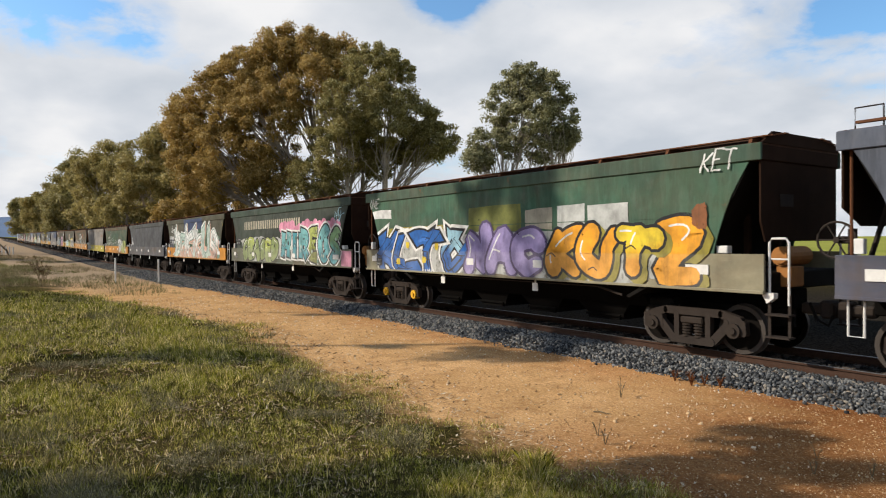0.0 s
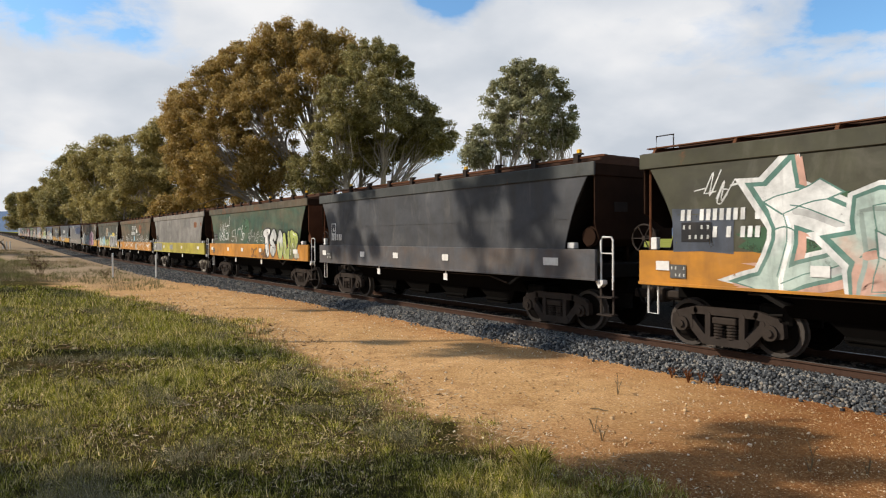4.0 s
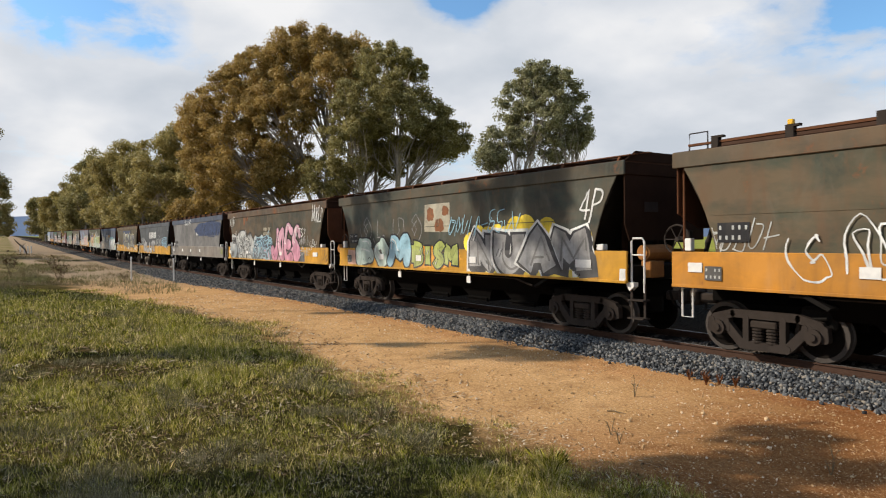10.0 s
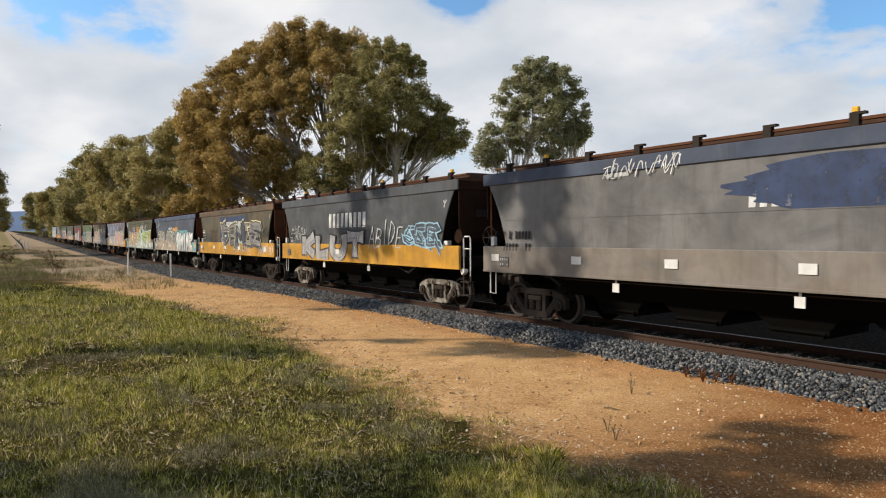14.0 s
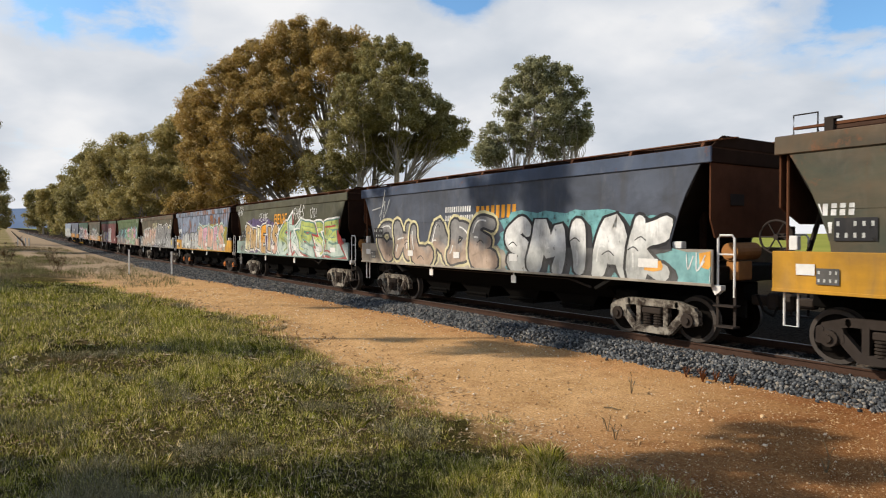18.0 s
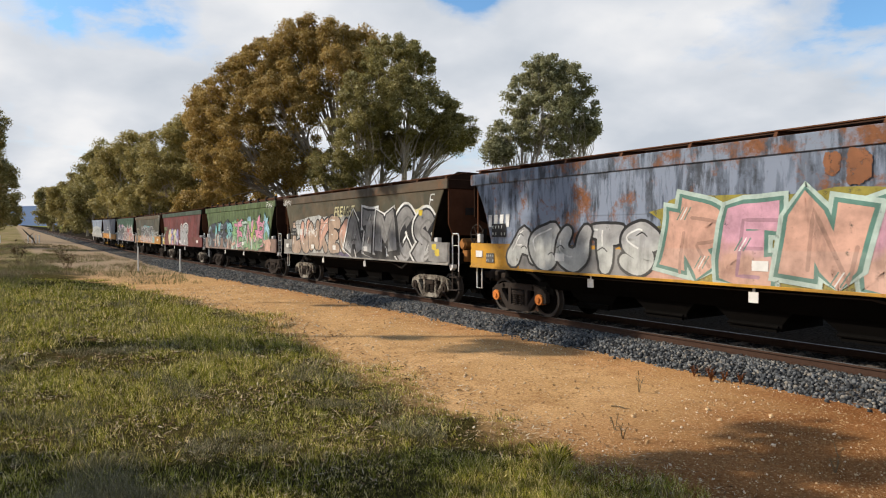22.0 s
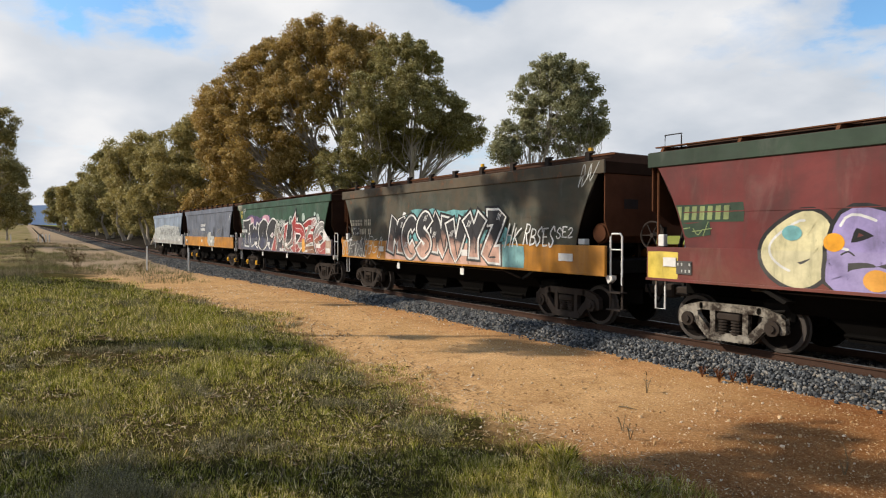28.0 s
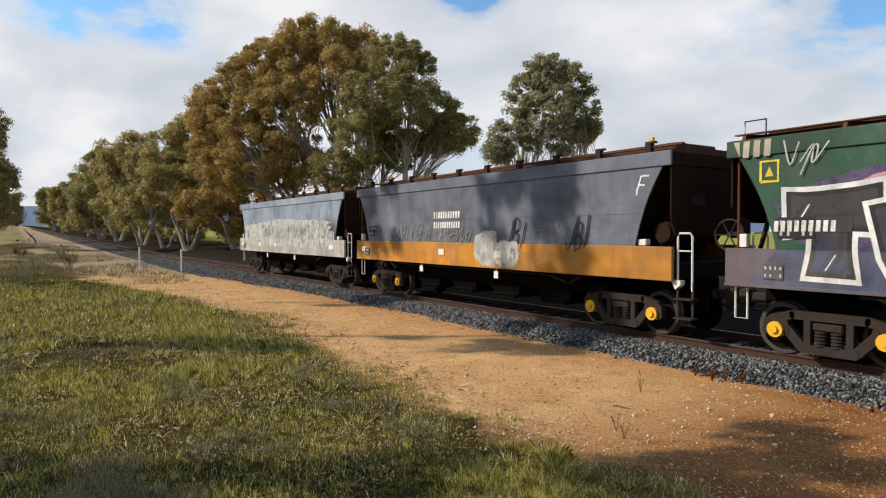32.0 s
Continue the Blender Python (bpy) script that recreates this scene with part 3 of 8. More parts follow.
def build_wagon(kind):
    """One bare wagon, with all that is alike on its kind: kind A has a lath walkway on its roof, kind B hatch levers."""
    root = new("grain_wagon")
    # inner hopper: slope sheets at both ends, and the discharge chutes
    for k in (-1, 1):
        bm = bmesh.new()
        pts = [(k * 6.90, 3.62), (k * 6.55, 2.95), (k * 6.17, 2.36), (k * 5.88, 1.80), (k * 4.2, 0.95), (k * 4.15, 1.0), (k * 5.80, 1.86), (k * 6.08, 2.40), (k * 6.46, 2.98), (k * 6.80, 3.62)]
        prism(bm, pts[::k], -HALF + 0.02, HALF - 0.02)
        part("end_slope_sheet", bm, M_BLACK, root, "dark sloping end sheet")
        bm = bmesh.new()
        if k > 0:
            prism(bm, [(-1.37, 3.50), (-1.37, 2.45), (-1.22, 2.10), (1.37, 2.10), (1.37, 3.50)], 6.98, 7.01, axis="x")
            part("end_sheet", bm, M_RUSTBROWN, root, "rust-brown upright end sheet")
        else:
            prism(bm, [(-1.36, 3.50), (-1.36, 2.62), (-0.70, 2.34), (1.36, 2.34), (1.36, 3.50)], -7.02, -6.99, axis="x")
            part("end_sheet", bm, M_RUSTBROWN, root, "rust-brown upright end sheet")
        bm = bmesh.new()
        box(bm, min(k * 6.80, k * 7.04), max(k * 6.80, k * 7.04), -HALF + 0.03, HALF - 0.03, 3.50, 3.78, 0.02)
        part("end_beam", bm, M_RUSTBROWN, root, "rusty beam across the top of the end")
        for yy in (-0.55, 0.55):
            bm = bmesh.new()
            box(bm, min(k * 6.25, k * 6.35), max(k * 6.25, k * 6.35), yy - 0.05, yy + 0.05, 1.55, 2.62)
            part("end_post", bm, M_RUSTBROWN, root)
        bm = bmesh.new()
        box(bm, min(k * 6.9, k * 7.08), max(k * 6.9, k * 7.08), -1.34, 1.34, 1.24, 1.56, 0.02)
        box(bm, min(k * 5.6, k * 7.06), max(k * 5.6, k * 7.06), -1.30, 1.30, 1.50, 1.56)
        part("end_platform", bm, M_BLACK, root, "dark steel end platform")
        bm = bmesh.new()
        box(bm, min(k * 7.05, k * 7.64), max(k * 7.05, k * 7.64), -0.10, 0.10, 0.78, 0.98, 0.03)
        box(bm, min(k * 7.40, k * 7.62), max(k * 7.40, k * 7.62), -0.17, 0.17, 0.72, 1.04, 0.04)
        part("coupler", bm, M_FRAMEDARK, root, "knuckle coupler")
        for sy in (-1, 1):
            y = sy * 1.30
            bm = bmesh.new()
            if k > 0:
                tube(bm, [(7.12, y, 1.20), (7.12, y, 2.08), (7.16, y, 2.15), (7.40, y, 2.15), (7.45, y, 2.08), (7.45, y, 1.02)], 0.022)
                tube(bm, [(7.12, y, 1.80), (7.45, y, 1.80)], 0.016)
                part("grab_rail", bm, M_WHITE, root, "white tubular grab rail")
                bm = bmesh.new()
                for xx in (7.12, 7.46):
                    box(bm, xx - 0.025, xx + 0.025, y - 0.012, y + 0.012, 0.46, 1.20)
                for z in (0.46, 0.84):
                    box(bm, 7.09, 7.50, y - 0.11, y + 0.11, z, z + 0.03)
                part("step", bm, M_FRAME, root, "pair of hanging foot steps")
            else:
                tube(bm, [(-6.90, y, 1.56), (-6.90, y, 3.55)], 0.024)
                part("end_stanchion", bm, M_RUSTY, root, "upright steel bar at the wagon end")
                bm = bmesh.new()
                tube(bm, [(-6.95, y, 1.18), (-6.95, y, 0.62), (-6.72, y, 0.62), (-6.72, y, 1.18)], 0.02)
                part("stirrup", bm, M_WHITE, root, "white stirrup step")
        if k > 0:
            bm = bmesh.new()
            prism(bm, [(7.00, 1.22), (7.22, 1.22), (7.22, 1.13), (7.10, 1.04)], -1.36, -1.22)
            part("step_bracket", bm, M_WHITE, root, "pale step bracket")
            bm = bmesh.new()
            tube(bm, [(7.30, -0.28, 1.0), (7.42, -0.30, 0.72), (7.60, -0.26, 0.62), (7.66, -0.22, 0.80)], 0.028)
            part("air_hose", bm, M_BLACK, root, "black rubber air hose")
            bm = bmesh.new()
            box(bm, 6.16, 6.38, -1.36, -1.20, 1.89, 2.03, 0.015)
            part("marker_box", bm, M_WHITE, root, "small white box on the sill")
            bm = bmesh.new()
            box(bm, 7.012, 7.026, -0.75, -0.30, 2.72, 2.94)
            part("notice_plate", bm, M_FRAME, root, "grey notice plate on the end sheet")
        else:
            # hand brake: wheel, its stand and a brace
            bm = bmesh.new()
            n = 20
            ring = [(-7.20 + 0.29 * math.cos(2 * math.pi * q / n), -1.12, 2.12 + 0.29 * math.sin(2 * math.pi * q / n)) for q in range(n + 1)]
            tube(bm, ring, 0.020)
            for q in range(6):
                a = q * math.pi / 3
                tube(bm, [(-7.20, -1.12, 2.12), (-7.20 + 0.28 * math.cos(a), -1.12, 2.12 + 0.28 * math.sin(a))], 0.014, 5)
            tube(bm, [(-7.20, -1.14, 2.12), (-7.20, -0.95, 2.12)], 0.05, 8)
            part("brake_wheel", bm, M_FRAME, root, "spoked hand brake wheel")
            bm = bmesh.new()
            box(bm, -7.06, -6.96, -1.06, -0.94, 1.50, 2.30, 0.01)
            box(bm, -7.20, -6.98, -1.04, -0.96, 2.06, 2.18)
            part("brake_stand", bm, M_FRAMEDARK, root)
            bm = bmesh.new()
            tube(bm, [(-6.98, -0.62, 1.56), (-6.62, -0.62, 2.80)], 0.045, 6)
            part("end_brace", bm, M_FRAME, root, "slanting end brace")
            bm = bmesh.new()
            box(bm, -6.84, -6.70, -1.38, -1.26, 1.90, 2.14, 0.01)
            part("marker_box", bm, M_WHITE, root, "small white box on the sill")
            bm = bmesh.new()
            tube(bm, [(-6.95, -1.05, 3.85), (-6.95, -1.05, 4.19), (-6.55, -1.05, 4.19), (-6.55, -1.05, 3.85)], 0.016)
            part("roof_hoop", bm, M_FRAME, root, "thin hand hoop at the roof end")
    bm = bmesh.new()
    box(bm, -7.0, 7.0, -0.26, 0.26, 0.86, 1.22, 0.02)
    part("centre_sill", bm, M_DEEPBLACK, root)
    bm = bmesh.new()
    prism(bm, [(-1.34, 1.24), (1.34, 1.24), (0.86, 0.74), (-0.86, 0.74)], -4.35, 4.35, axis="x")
    part("hopper_trough", bm, M_DEEPBLACK, root, "black sloping underside of the hopper")
    for cx in (-3.0, -1.0, 1.0, 3.0):
        bm = bmesh.new()
        vs = []
        for z, hx, hy in ((0.78, 0.80, 0.84), (0.50, 0.52, 0.72), (0.38, 0.52, 0.72)):
            vs.append([bm.verts.new((cx + a * hx, c * hy, z)) for a, c in ((-1, -1), (1, -1), (1, 1), (-1, 1))])
        for a, c in zip(vs, vs[1:]):
            for q in range(4):
                bm.faces.new((a[q], c[q], c[(q + 1) % 4], a[(q + 1) % 4]))
        bm.faces.new(vs[-1])
        bm.faces.new(vs[0][::-1])
        bmesh.ops.recalc_face_normals(bm, faces=bm.faces)
        part("discharge_chute", bm, M_DEEPBLACK, root, "black bottom discharge chute")
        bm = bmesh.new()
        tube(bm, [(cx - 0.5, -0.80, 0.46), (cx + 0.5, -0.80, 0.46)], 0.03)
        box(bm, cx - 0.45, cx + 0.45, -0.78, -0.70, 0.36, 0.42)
        part("chute_gate", bm, M_DEEPBLACK, root)
    for k in (-1, 1):
        bm = bmesh.new()
        # added flat plate darkens the view through; box and rod suggest brake gear
        box(bm, min(k * 4.2, k * 6.9), max(k * 4.2, k * 6.9), -0.04, 0.04, 0.50, 1.0)
        box(bm, min(k * 4.3, k * 4.9), max(k * 4.3, k * 4.9), -0.9, 0.5, 0.55, 0.95, 0.05)
        tube(bm, [(k * 4.4, -0.98, 0.78), (k * 5.2, -0.98, 0.70)], 0.03)
        part("brake_rigging", bm, M_BLACK, root, "dark brake cylinder and rods")
    # underside pipe and the two small plates that hang below the sill
    bm = bmesh.new()
    tube(bm, [(-4.9, -1.22, 1.14), (3.2, -1.22, 1.14), (3.9, -1.22, 0.98)], 0.028)
    part("brake_pipe", bm, M_FRAME, root)
    for cx in (-2.55, 1.35):
        bm = bmesh.new()
        box(bm, cx - 0.09, cx + 0.09, -1.36, -1.34, 0.93, 1.12)
        box(bm, cx - 0.02, cx + 0.02, -1.35, -1.33, 1.10, 1.24)
        part("label_plate", bm, M_WHITE, root, "small white plate under the sill")
    # roof
    bm = bmesh.new()
    prism(bm, [(-HALF, 3.77), (HALF, 3.77), (HALF, 3.81), (0.8, 3.90), (-0.8, 3.90), (-HALF, 3.81)], -7.04, 7.04, axis="x")
    part("roof", bm, M_DARKROOF, root, "dark rusty roof sheet")
    if kind == "B":
        bm = bmesh.new()
        for q0, q1, r in ((-1.14, -1.08, 0.20), (-1.08, 0.5, 0.24), (0.5, 0.56, 0.20)):
            disc(bm, (6.62, 2.16), r, q0, q1, 18)
        part("air_reservoir", bm, M_RUSTBROWN, root, "brown air reservoir cylinder")
        bm = bmesh.new()
        box(bm, 6.42, 6.82, -1.0, -0.9, 1.56, 1.98)
        part("reservoir_stand", bm, M_BLACK, root)
    if kind == "A":
        bm = bmesh.new()
        for q0, q1, r in ((-0.94, -0.90, 0.13), (-0.90, -0.10, 0.17), (-0.10, -0.06, 0.13)):
            disc(bm, (7.10, 1.84), r, q0, q1, 16)
        part("air_reservoir", bm, M_TANK, root, "dull orange air reservoir")
        bm = bmesh.new()
        box(bm, 7.00, 7.26, -0.86, -0.40, 1.30, 1.66, 0.02)
        part("valve_box", bm, M_TANK, root, "dull orange valve box")
        bm = bmesh.new()
        box(bm, -6.8, 6.8, -0.56, 0.56, 3.86, 4.05, 0.03)
        part("hatch_coaming", bm, M_DARKROOF, root, "rusty raised edge of the roof hatches")
        for sy in (-1, 1):
            for j in range(5):
                bm = bmesh.new()
                y = sy * (0.66 + 0.145 * j)
                z = 4.00 - 0.022 * j
                box(bm, -7.0, 7.1, y - 0.055, y + 0.055, z, z + 0.022)
                part("roof_walkway_slat", bm, M_RUSTY, root, "rusty slat of the roof walkway")
        bm = bmesh.new()
        prism(bm, [(-1.42, 3.80), (1.42, 3.80), (1.05, 4.02), (-1.05, 4.02)], 7.02, 7.06, axis="x")
        part("roof_end_plate", bm, M_RUSTBROWN, root, "dark plate that closes the roof end")
        for j in range(9):
            bm = bmesh.new()
            x = -6.8 + j * 1.7
            prism(bm, [(-1.36, 3.80), (1.36, 3.80), (1.30, 3.90), (0.6, 3.985), (-0.6, 3.985), (-1.30, 3.90)], x - 0.03, x + 0.03, axis="x")
            part("walkway_bracket", bm, M_RUSTY, root)
    else:
        bm = bmesh.new()
        box(bm, -6.6, 6.6, -0.70, 0.70, 3.90, 4.06, 0.03)
        part("hatch_cover", bm, M_DARKROOF, root, "long dark roof hatch")
        for sy in (-1, 1):
            bm = bmesh.new()
            box(bm, -6.9, 7.1, sy * 1.12 - 0.05, sy * 1.12 + 0.05, 3.93, 3.97)
            part("roof_walkway", bm, M_RUSTY, root, "thin rusty roof rail")
        for j in range(10):
            bm = bmesh.new()
            x = -6.3 + j * 1.4
            box(bm, x - 0.07, x + 0.07, -1.22, -1.10, 3.80, 4.04)
            box(bm, x - 0.07, x + 0.17, -1.22, -1.12, 4.02, 4.06)
            part("hatch_lever", bm, M_FRAMEDARK, root, "upright hatch lever bracket")
        for x in (-4.9, 2.1, 6.35):
            bm = bmesh.new()
            box(bm, x - 0.05, x + 0.05, -1.19, -1.11, 4.06, 4.15, 0.01)
            part("lever_cap", bm, M_YELLOW, root, "yellow cap on a hatch lever")
    bogie = build_bogie()
    bogie.parent = root
    bogie.matrix_basis = pose(BOGIE_X, 0, 0)
    b2 = copy_thing(bogie, pose(-BOGIE_X, 0, 0))
    b2.parent = root
    return root


M_ORANGE = plain("orange_paint", (0.55, 0.17, 0.03), 0.6, 0, 0.2, 5)
TEMPLATES = {"A": build_wagon("A"), "B": build_wagon("B")}

# per wagon, from the last to the first: kind, body, fascia, sill colour, rust, words on its look
GREEN, OLIVE, GREY, MAROON = (0.028, 0.075, 0.045), (0.050, 0.048, 0.026), (0.20, 0.185, 0.165), (0.13, 0.020, 0.018)
BLUEGREY, PALEBLUE, BRIGHTGREEN = (0.115, 0.130, 0.168), (0.22, 0.27, 0.34), (0.055, 0.090, 0.022)
ORANGE, YEL, OLDYEL, DIRTGREY = (0.50, 0.205, 0.012), (0.54, 0.27, 0.014), (0.42, 0.35, 0.04), (0.21, 0.19, 0.165)
FLEET = []


def wagon(kind, body, fascia, sill, rust, words):
    FLEET.append((kind, body, fascia, sill, rust, words))


wagon("B", PALEBLUE, PALEBLUE, (0.42, 0.41, 0.38), 0.25, "pale blue and cream")
wagon("B", BLUEGREY, BLUEGREY, ORANGE, 0.15, "slate blue with an orange sill")
wagon("A", (0.020, 0.070, 0.040), (0.020, 0.062, 0.038), (0.10, 0.09, 0.12), 0.10, "dark green")
wagon("B", (0.040, 0.046, 0.032), (0.062, 0.052, 0.032), ORANGE, 0.45, "dark olive with an orange sill")
wagon("A", MAROON, (0.028, 0.050, 0.030), MAROON, 0.15, "maroon with a green top band")
wagon("B", BRIGHTGREEN, BRIGHTGREEN, (0.24, 0.16, 0.13), 0.30, "moss green")
wagon("A", OLIVE, (0.055, 0.044, 0.026), (0.26, 0.25, 0.23), 0.35, "olive brown")
wagon("A", (0.10, 0.125, 0.175), (0.10, 0.125, 0.17), YEL, 0.72, "peeling pale blue with a yellow sill")
wagon("A", (0.060, 0.060, 0.032), (0.060, 0.058, 0.030), (0.20, 0.30, 0.27), 0.20, "olive green")
wagon("A", (0.058, 0.070, 0.098), (0.050, 0.070, 0.115), (0.36, 0.32, 0.26), 0.20, "dark blue")
wagon("B", (0.048, 0.054, 0.034), (0.075, 0.058, 0.034), YEL, 0.50, "dark olive with a yellow sill")
wagon("B", (0.060, 0.066, 0.072), (0.060, 0.068, 0.078), YEL, 0.30, "slate grey with a yellow sill")
wagon("B", (0.15, 0.145, 0.14), (0.050, 0.065, 0.10), DIRTGREY, 0.12, "grey over dark blue")
wagon("A", (0.042, 0.040, 0.024), (0.060, 0.042, 0.026), YEL, 0.45, "rusty dark green")
wagon("A", (0.036, 0.046, 0.034), (0.040, 0.044, 0.030), YEL, 0.40, "dark green with a yellow sill")
wagon("B", (0.040, 0.048, 0.028), (0.068, 0.054, 0.032), ORANGE, 0.55, "rust-stained dark green with an orange sill")
wagon("B", GREY, (0.21, 0.185, 0.155), OLDYEL, 0.30, "weathered grey with a dull yellow sill")
wagon("B", GREEN, (0.055, 0.050, 0.030), ORANGE, 0.40, "green with an orange sill")
wagon("B", (0.050, 0.052, 0.058), (0.044, 0.048, 0.046), (0.070, 0.072, 0.080), 0.15, "charcoal grey")
wagon("A", OLIVE, OLIVE, ORANGE, 0.20, "olive with an orange sill")
wagon("A", (0.026, 0.038, 0.026), (0.022, 0.042, 0.026), (0.10, 0.115, 0.085), 0.20, "dark green")
wagon("A", (0.028, 0.092, 0.052), (0.030, 0.074, 0.044), (0.25, 0.23, 0.15), 0.30, "green")
wagon("B", (0.060, 0.070, 0.095), (0.060, 0.070, 0.095), (0.055, 0.065, 0.10), 0.15, "blue-grey")
WAGONS = []


def dress(root, i, kind, body, fascia, sill, rust):
    """The painted sheets of one wagon: side sheets, top bands and sills."""
    stain, peel = {15: 0.62, 13: 0.45, 10: 0.4, 3: 0.3, 17: 0.35, 6: 0.4, 21: 0.15, 14: 0.3}.get(i, 0.0), {7: 0.9, 5: 0.4, 21: 0.15, 22: 0.2}.get(i, 0.0)
    mb, mf = paint("body_paint", body, rust, 0.65, 0.6, i, peel, stain), paint("fascia_paint", fascia, min(0.9, rust + 0.2), 0.5, 0.65, i + 0.5, peel, stain)
    ms = paint("sill_paint", sill, rust * 0.85, 0.55, 0.6, i + 0.3, 0.0, 0.25)
    for sy in (-1, 1):
        a, b = sorted((sy * HALF, sy * (HALF - 0.03)))
        bm = bmesh.new()
        prism(bm, side_outline(), a, b)
        part("side_sheet", bm, mb, root)
        bm = bmesh.new()
        a, b = sorted((sy * (HALF + 0.008), sy * (HALF - 0.01)))
        box(bm, -6.20, 6.20, a, b, 2.560, 2.578)
        part("seam", bm, mb, root)
        bm = bmesh.new()
        a, b = sorted((sy * (HALF + 0.035), sy * (HALF - 0.02)))
        box(bm, -7.06, 7.06, a, b, Z_EAVE, Z_TOP, 0.012)
        part("top_band", bm, mf, root)
        bm = bmesh.new()
        a, b = sorted((sy * (HALF + (0.03 if kind == "B" else 0.003)), sy * (HALF - 0.05)))
        box(bm, -L2, L2, a, b, Z_SILL, Z_BODY, 0.012 if kind == "B" else 0.003)
        a, b = sorted((sy * (HALF + 0.04), sy * (HALF - 0.05)))
        box(bm, -L2, L2, a, b, Z_SILL - 0.025, Z_SILL + 0.03, 0.006)
        part("side_sill", bm, ms, root)


# seconds and how far up the line the rear end of the train is
TAIL = [(0, 341.61), (1, 330.99), (2, 320.36), (3, 309.74), (3.5, 304.50), (5.5, 284.06), (6, 278.89), (7, 268.57), (8, 258.23), (9, 247.92), (10, 237.71), (11, 227.59), (12, 217.57), (13, 207.61), (14, 197.73), (14.5, 192.82), (16.5, 173.41), (17, 168.62), (18, 159.11), (19, 149.73), (20, 140.47), (21, 131.25), (22, 122.16), (23, 113.22), (23.3, 111.06), (24, 104.95), (25, 96.14), (25.5, 91.77), (27.5, 74.47), (28, 70.27), (29, 61.97), (30, 53.77), (31, 45.68), (32, 37.71)]
TAIL_T, TAIL_S = zip(*TAIL)

for i, (kind, body, fascia, sill, rust, words) in enumerate(FLEET):
    w = copy_thing(TEMPLATES[kind], pose(0, YC, 0))
    dress(w, i, kind, body, fascia, sill, rust)
    tagged(w, words + " grain hopper wagon, graffiti-covered", "wagon", "wagons of the grain train")
    WAGONS.append(w)
    if i in (3, 4, 6, 9, 10, 13, 15, 17):
        # ends where the paint is gone
        for o in w.children:
            if o.name.startswith("end_sheet") or (kind == "B" and o.name.startswith("air_reservoir")):
                o.data = o.data.copy()
                o.data.materials[0] = M_RUSTEND
    if i in (4, 6, 8, 9, 11, 16):
        # bogies dusted pale
        for o in w.children_recursive:
            if o.name.startswith("side_frame"):
                o.data = o.data.copy()
                o.data.materials[0] = M_FRAMELIGHT
    if i in (1, 2, 7, 21):
        # bright bearing caps
        for o in w.children_recursive:
            if o.name.startswith("axle_box") and not (i in (2, 21) and o.parent.matrix_basis.translation.x > 0):
                o.data = o.data.copy()
                o.data.materials[0] = M_ORANGE if i == 7 else M_YELLOW
for tmpl in TEMPLATES.values():
    for o in (*tmpl.children_recursive, tmpl):
        bpy.data.objects.remove(o)


# ---------------------------------------------------------------- trees
def leaf_material(name, a, b_, c_):
    m, t, b = material(name, a, 0.6)
    geo = t.nodes.new("ShaderNodeNewGeometry")
    c = ramp(t, geo.outputs["Random Per Island"], [(0.0, tuple(v * 0.6 for v in a)), (0.45, a), (0.75, b_), (1.0, c_)])
    big = noise_tex(t, world_co(t), 0.22, 3)
    c = mix(t, ramp(t, big, [(0.4, 0.0), (0.65, 1.0)]), c, mix(t, 0.5, c, b_))
    t.links.new(c, b.inputs["Base Color"])
    tr = t.nodes.new("ShaderNodeBsdfTranslucent")
    t.links.new(c, tr.inputs[0])
    ms = t.nodes.new("ShaderNodeMixShader")
    ms.inputs[0].default_value = 0.36
    t.links.new(b.outputs[0], ms.inputs[1])
    t.links.new(tr.outputs[0], ms.inputs[2])
    t.links.new(ms.outputs[0], t.nodes["Material Output"].inputs[0])
    return m


M_LEAF_GREEN = leaf_material("gum_leaves_green", (0.235, 0.198, 0.062), (0.345, 0.295, 0.105), (0.50, 0.45, 0.235))
M_LEAF_BROWN = leaf_material("gum_leaves_bronze", (0.37, 0.245, 0.062), (0.46, 0.315, 0.095), (0.57, 0.44, 0.20))
M_LEAF_GREY = leaf_material("gum_leaves_grey", (0.245, 0.232, 0.112), (0.34, 0.325, 0.17), (0.50, 0.485, 0.30))
M_LEAF_OCHRE = leaf_material("gum_leaves_ochre", (0.31, 0.25, 0.080), (0.40, 0.33, 0.115), (0.52, 0.44, 0.20))
M_BARK = plain("gum_bark", (0.36, 0.31, 0.25), 0.9, 0, 0.45, 1.5, 0.4)
M_BARKDARK = plain("dark_bark", (0.12, 0.10, 0.08), 0.9, 0, 0.4, 2, 0.4)


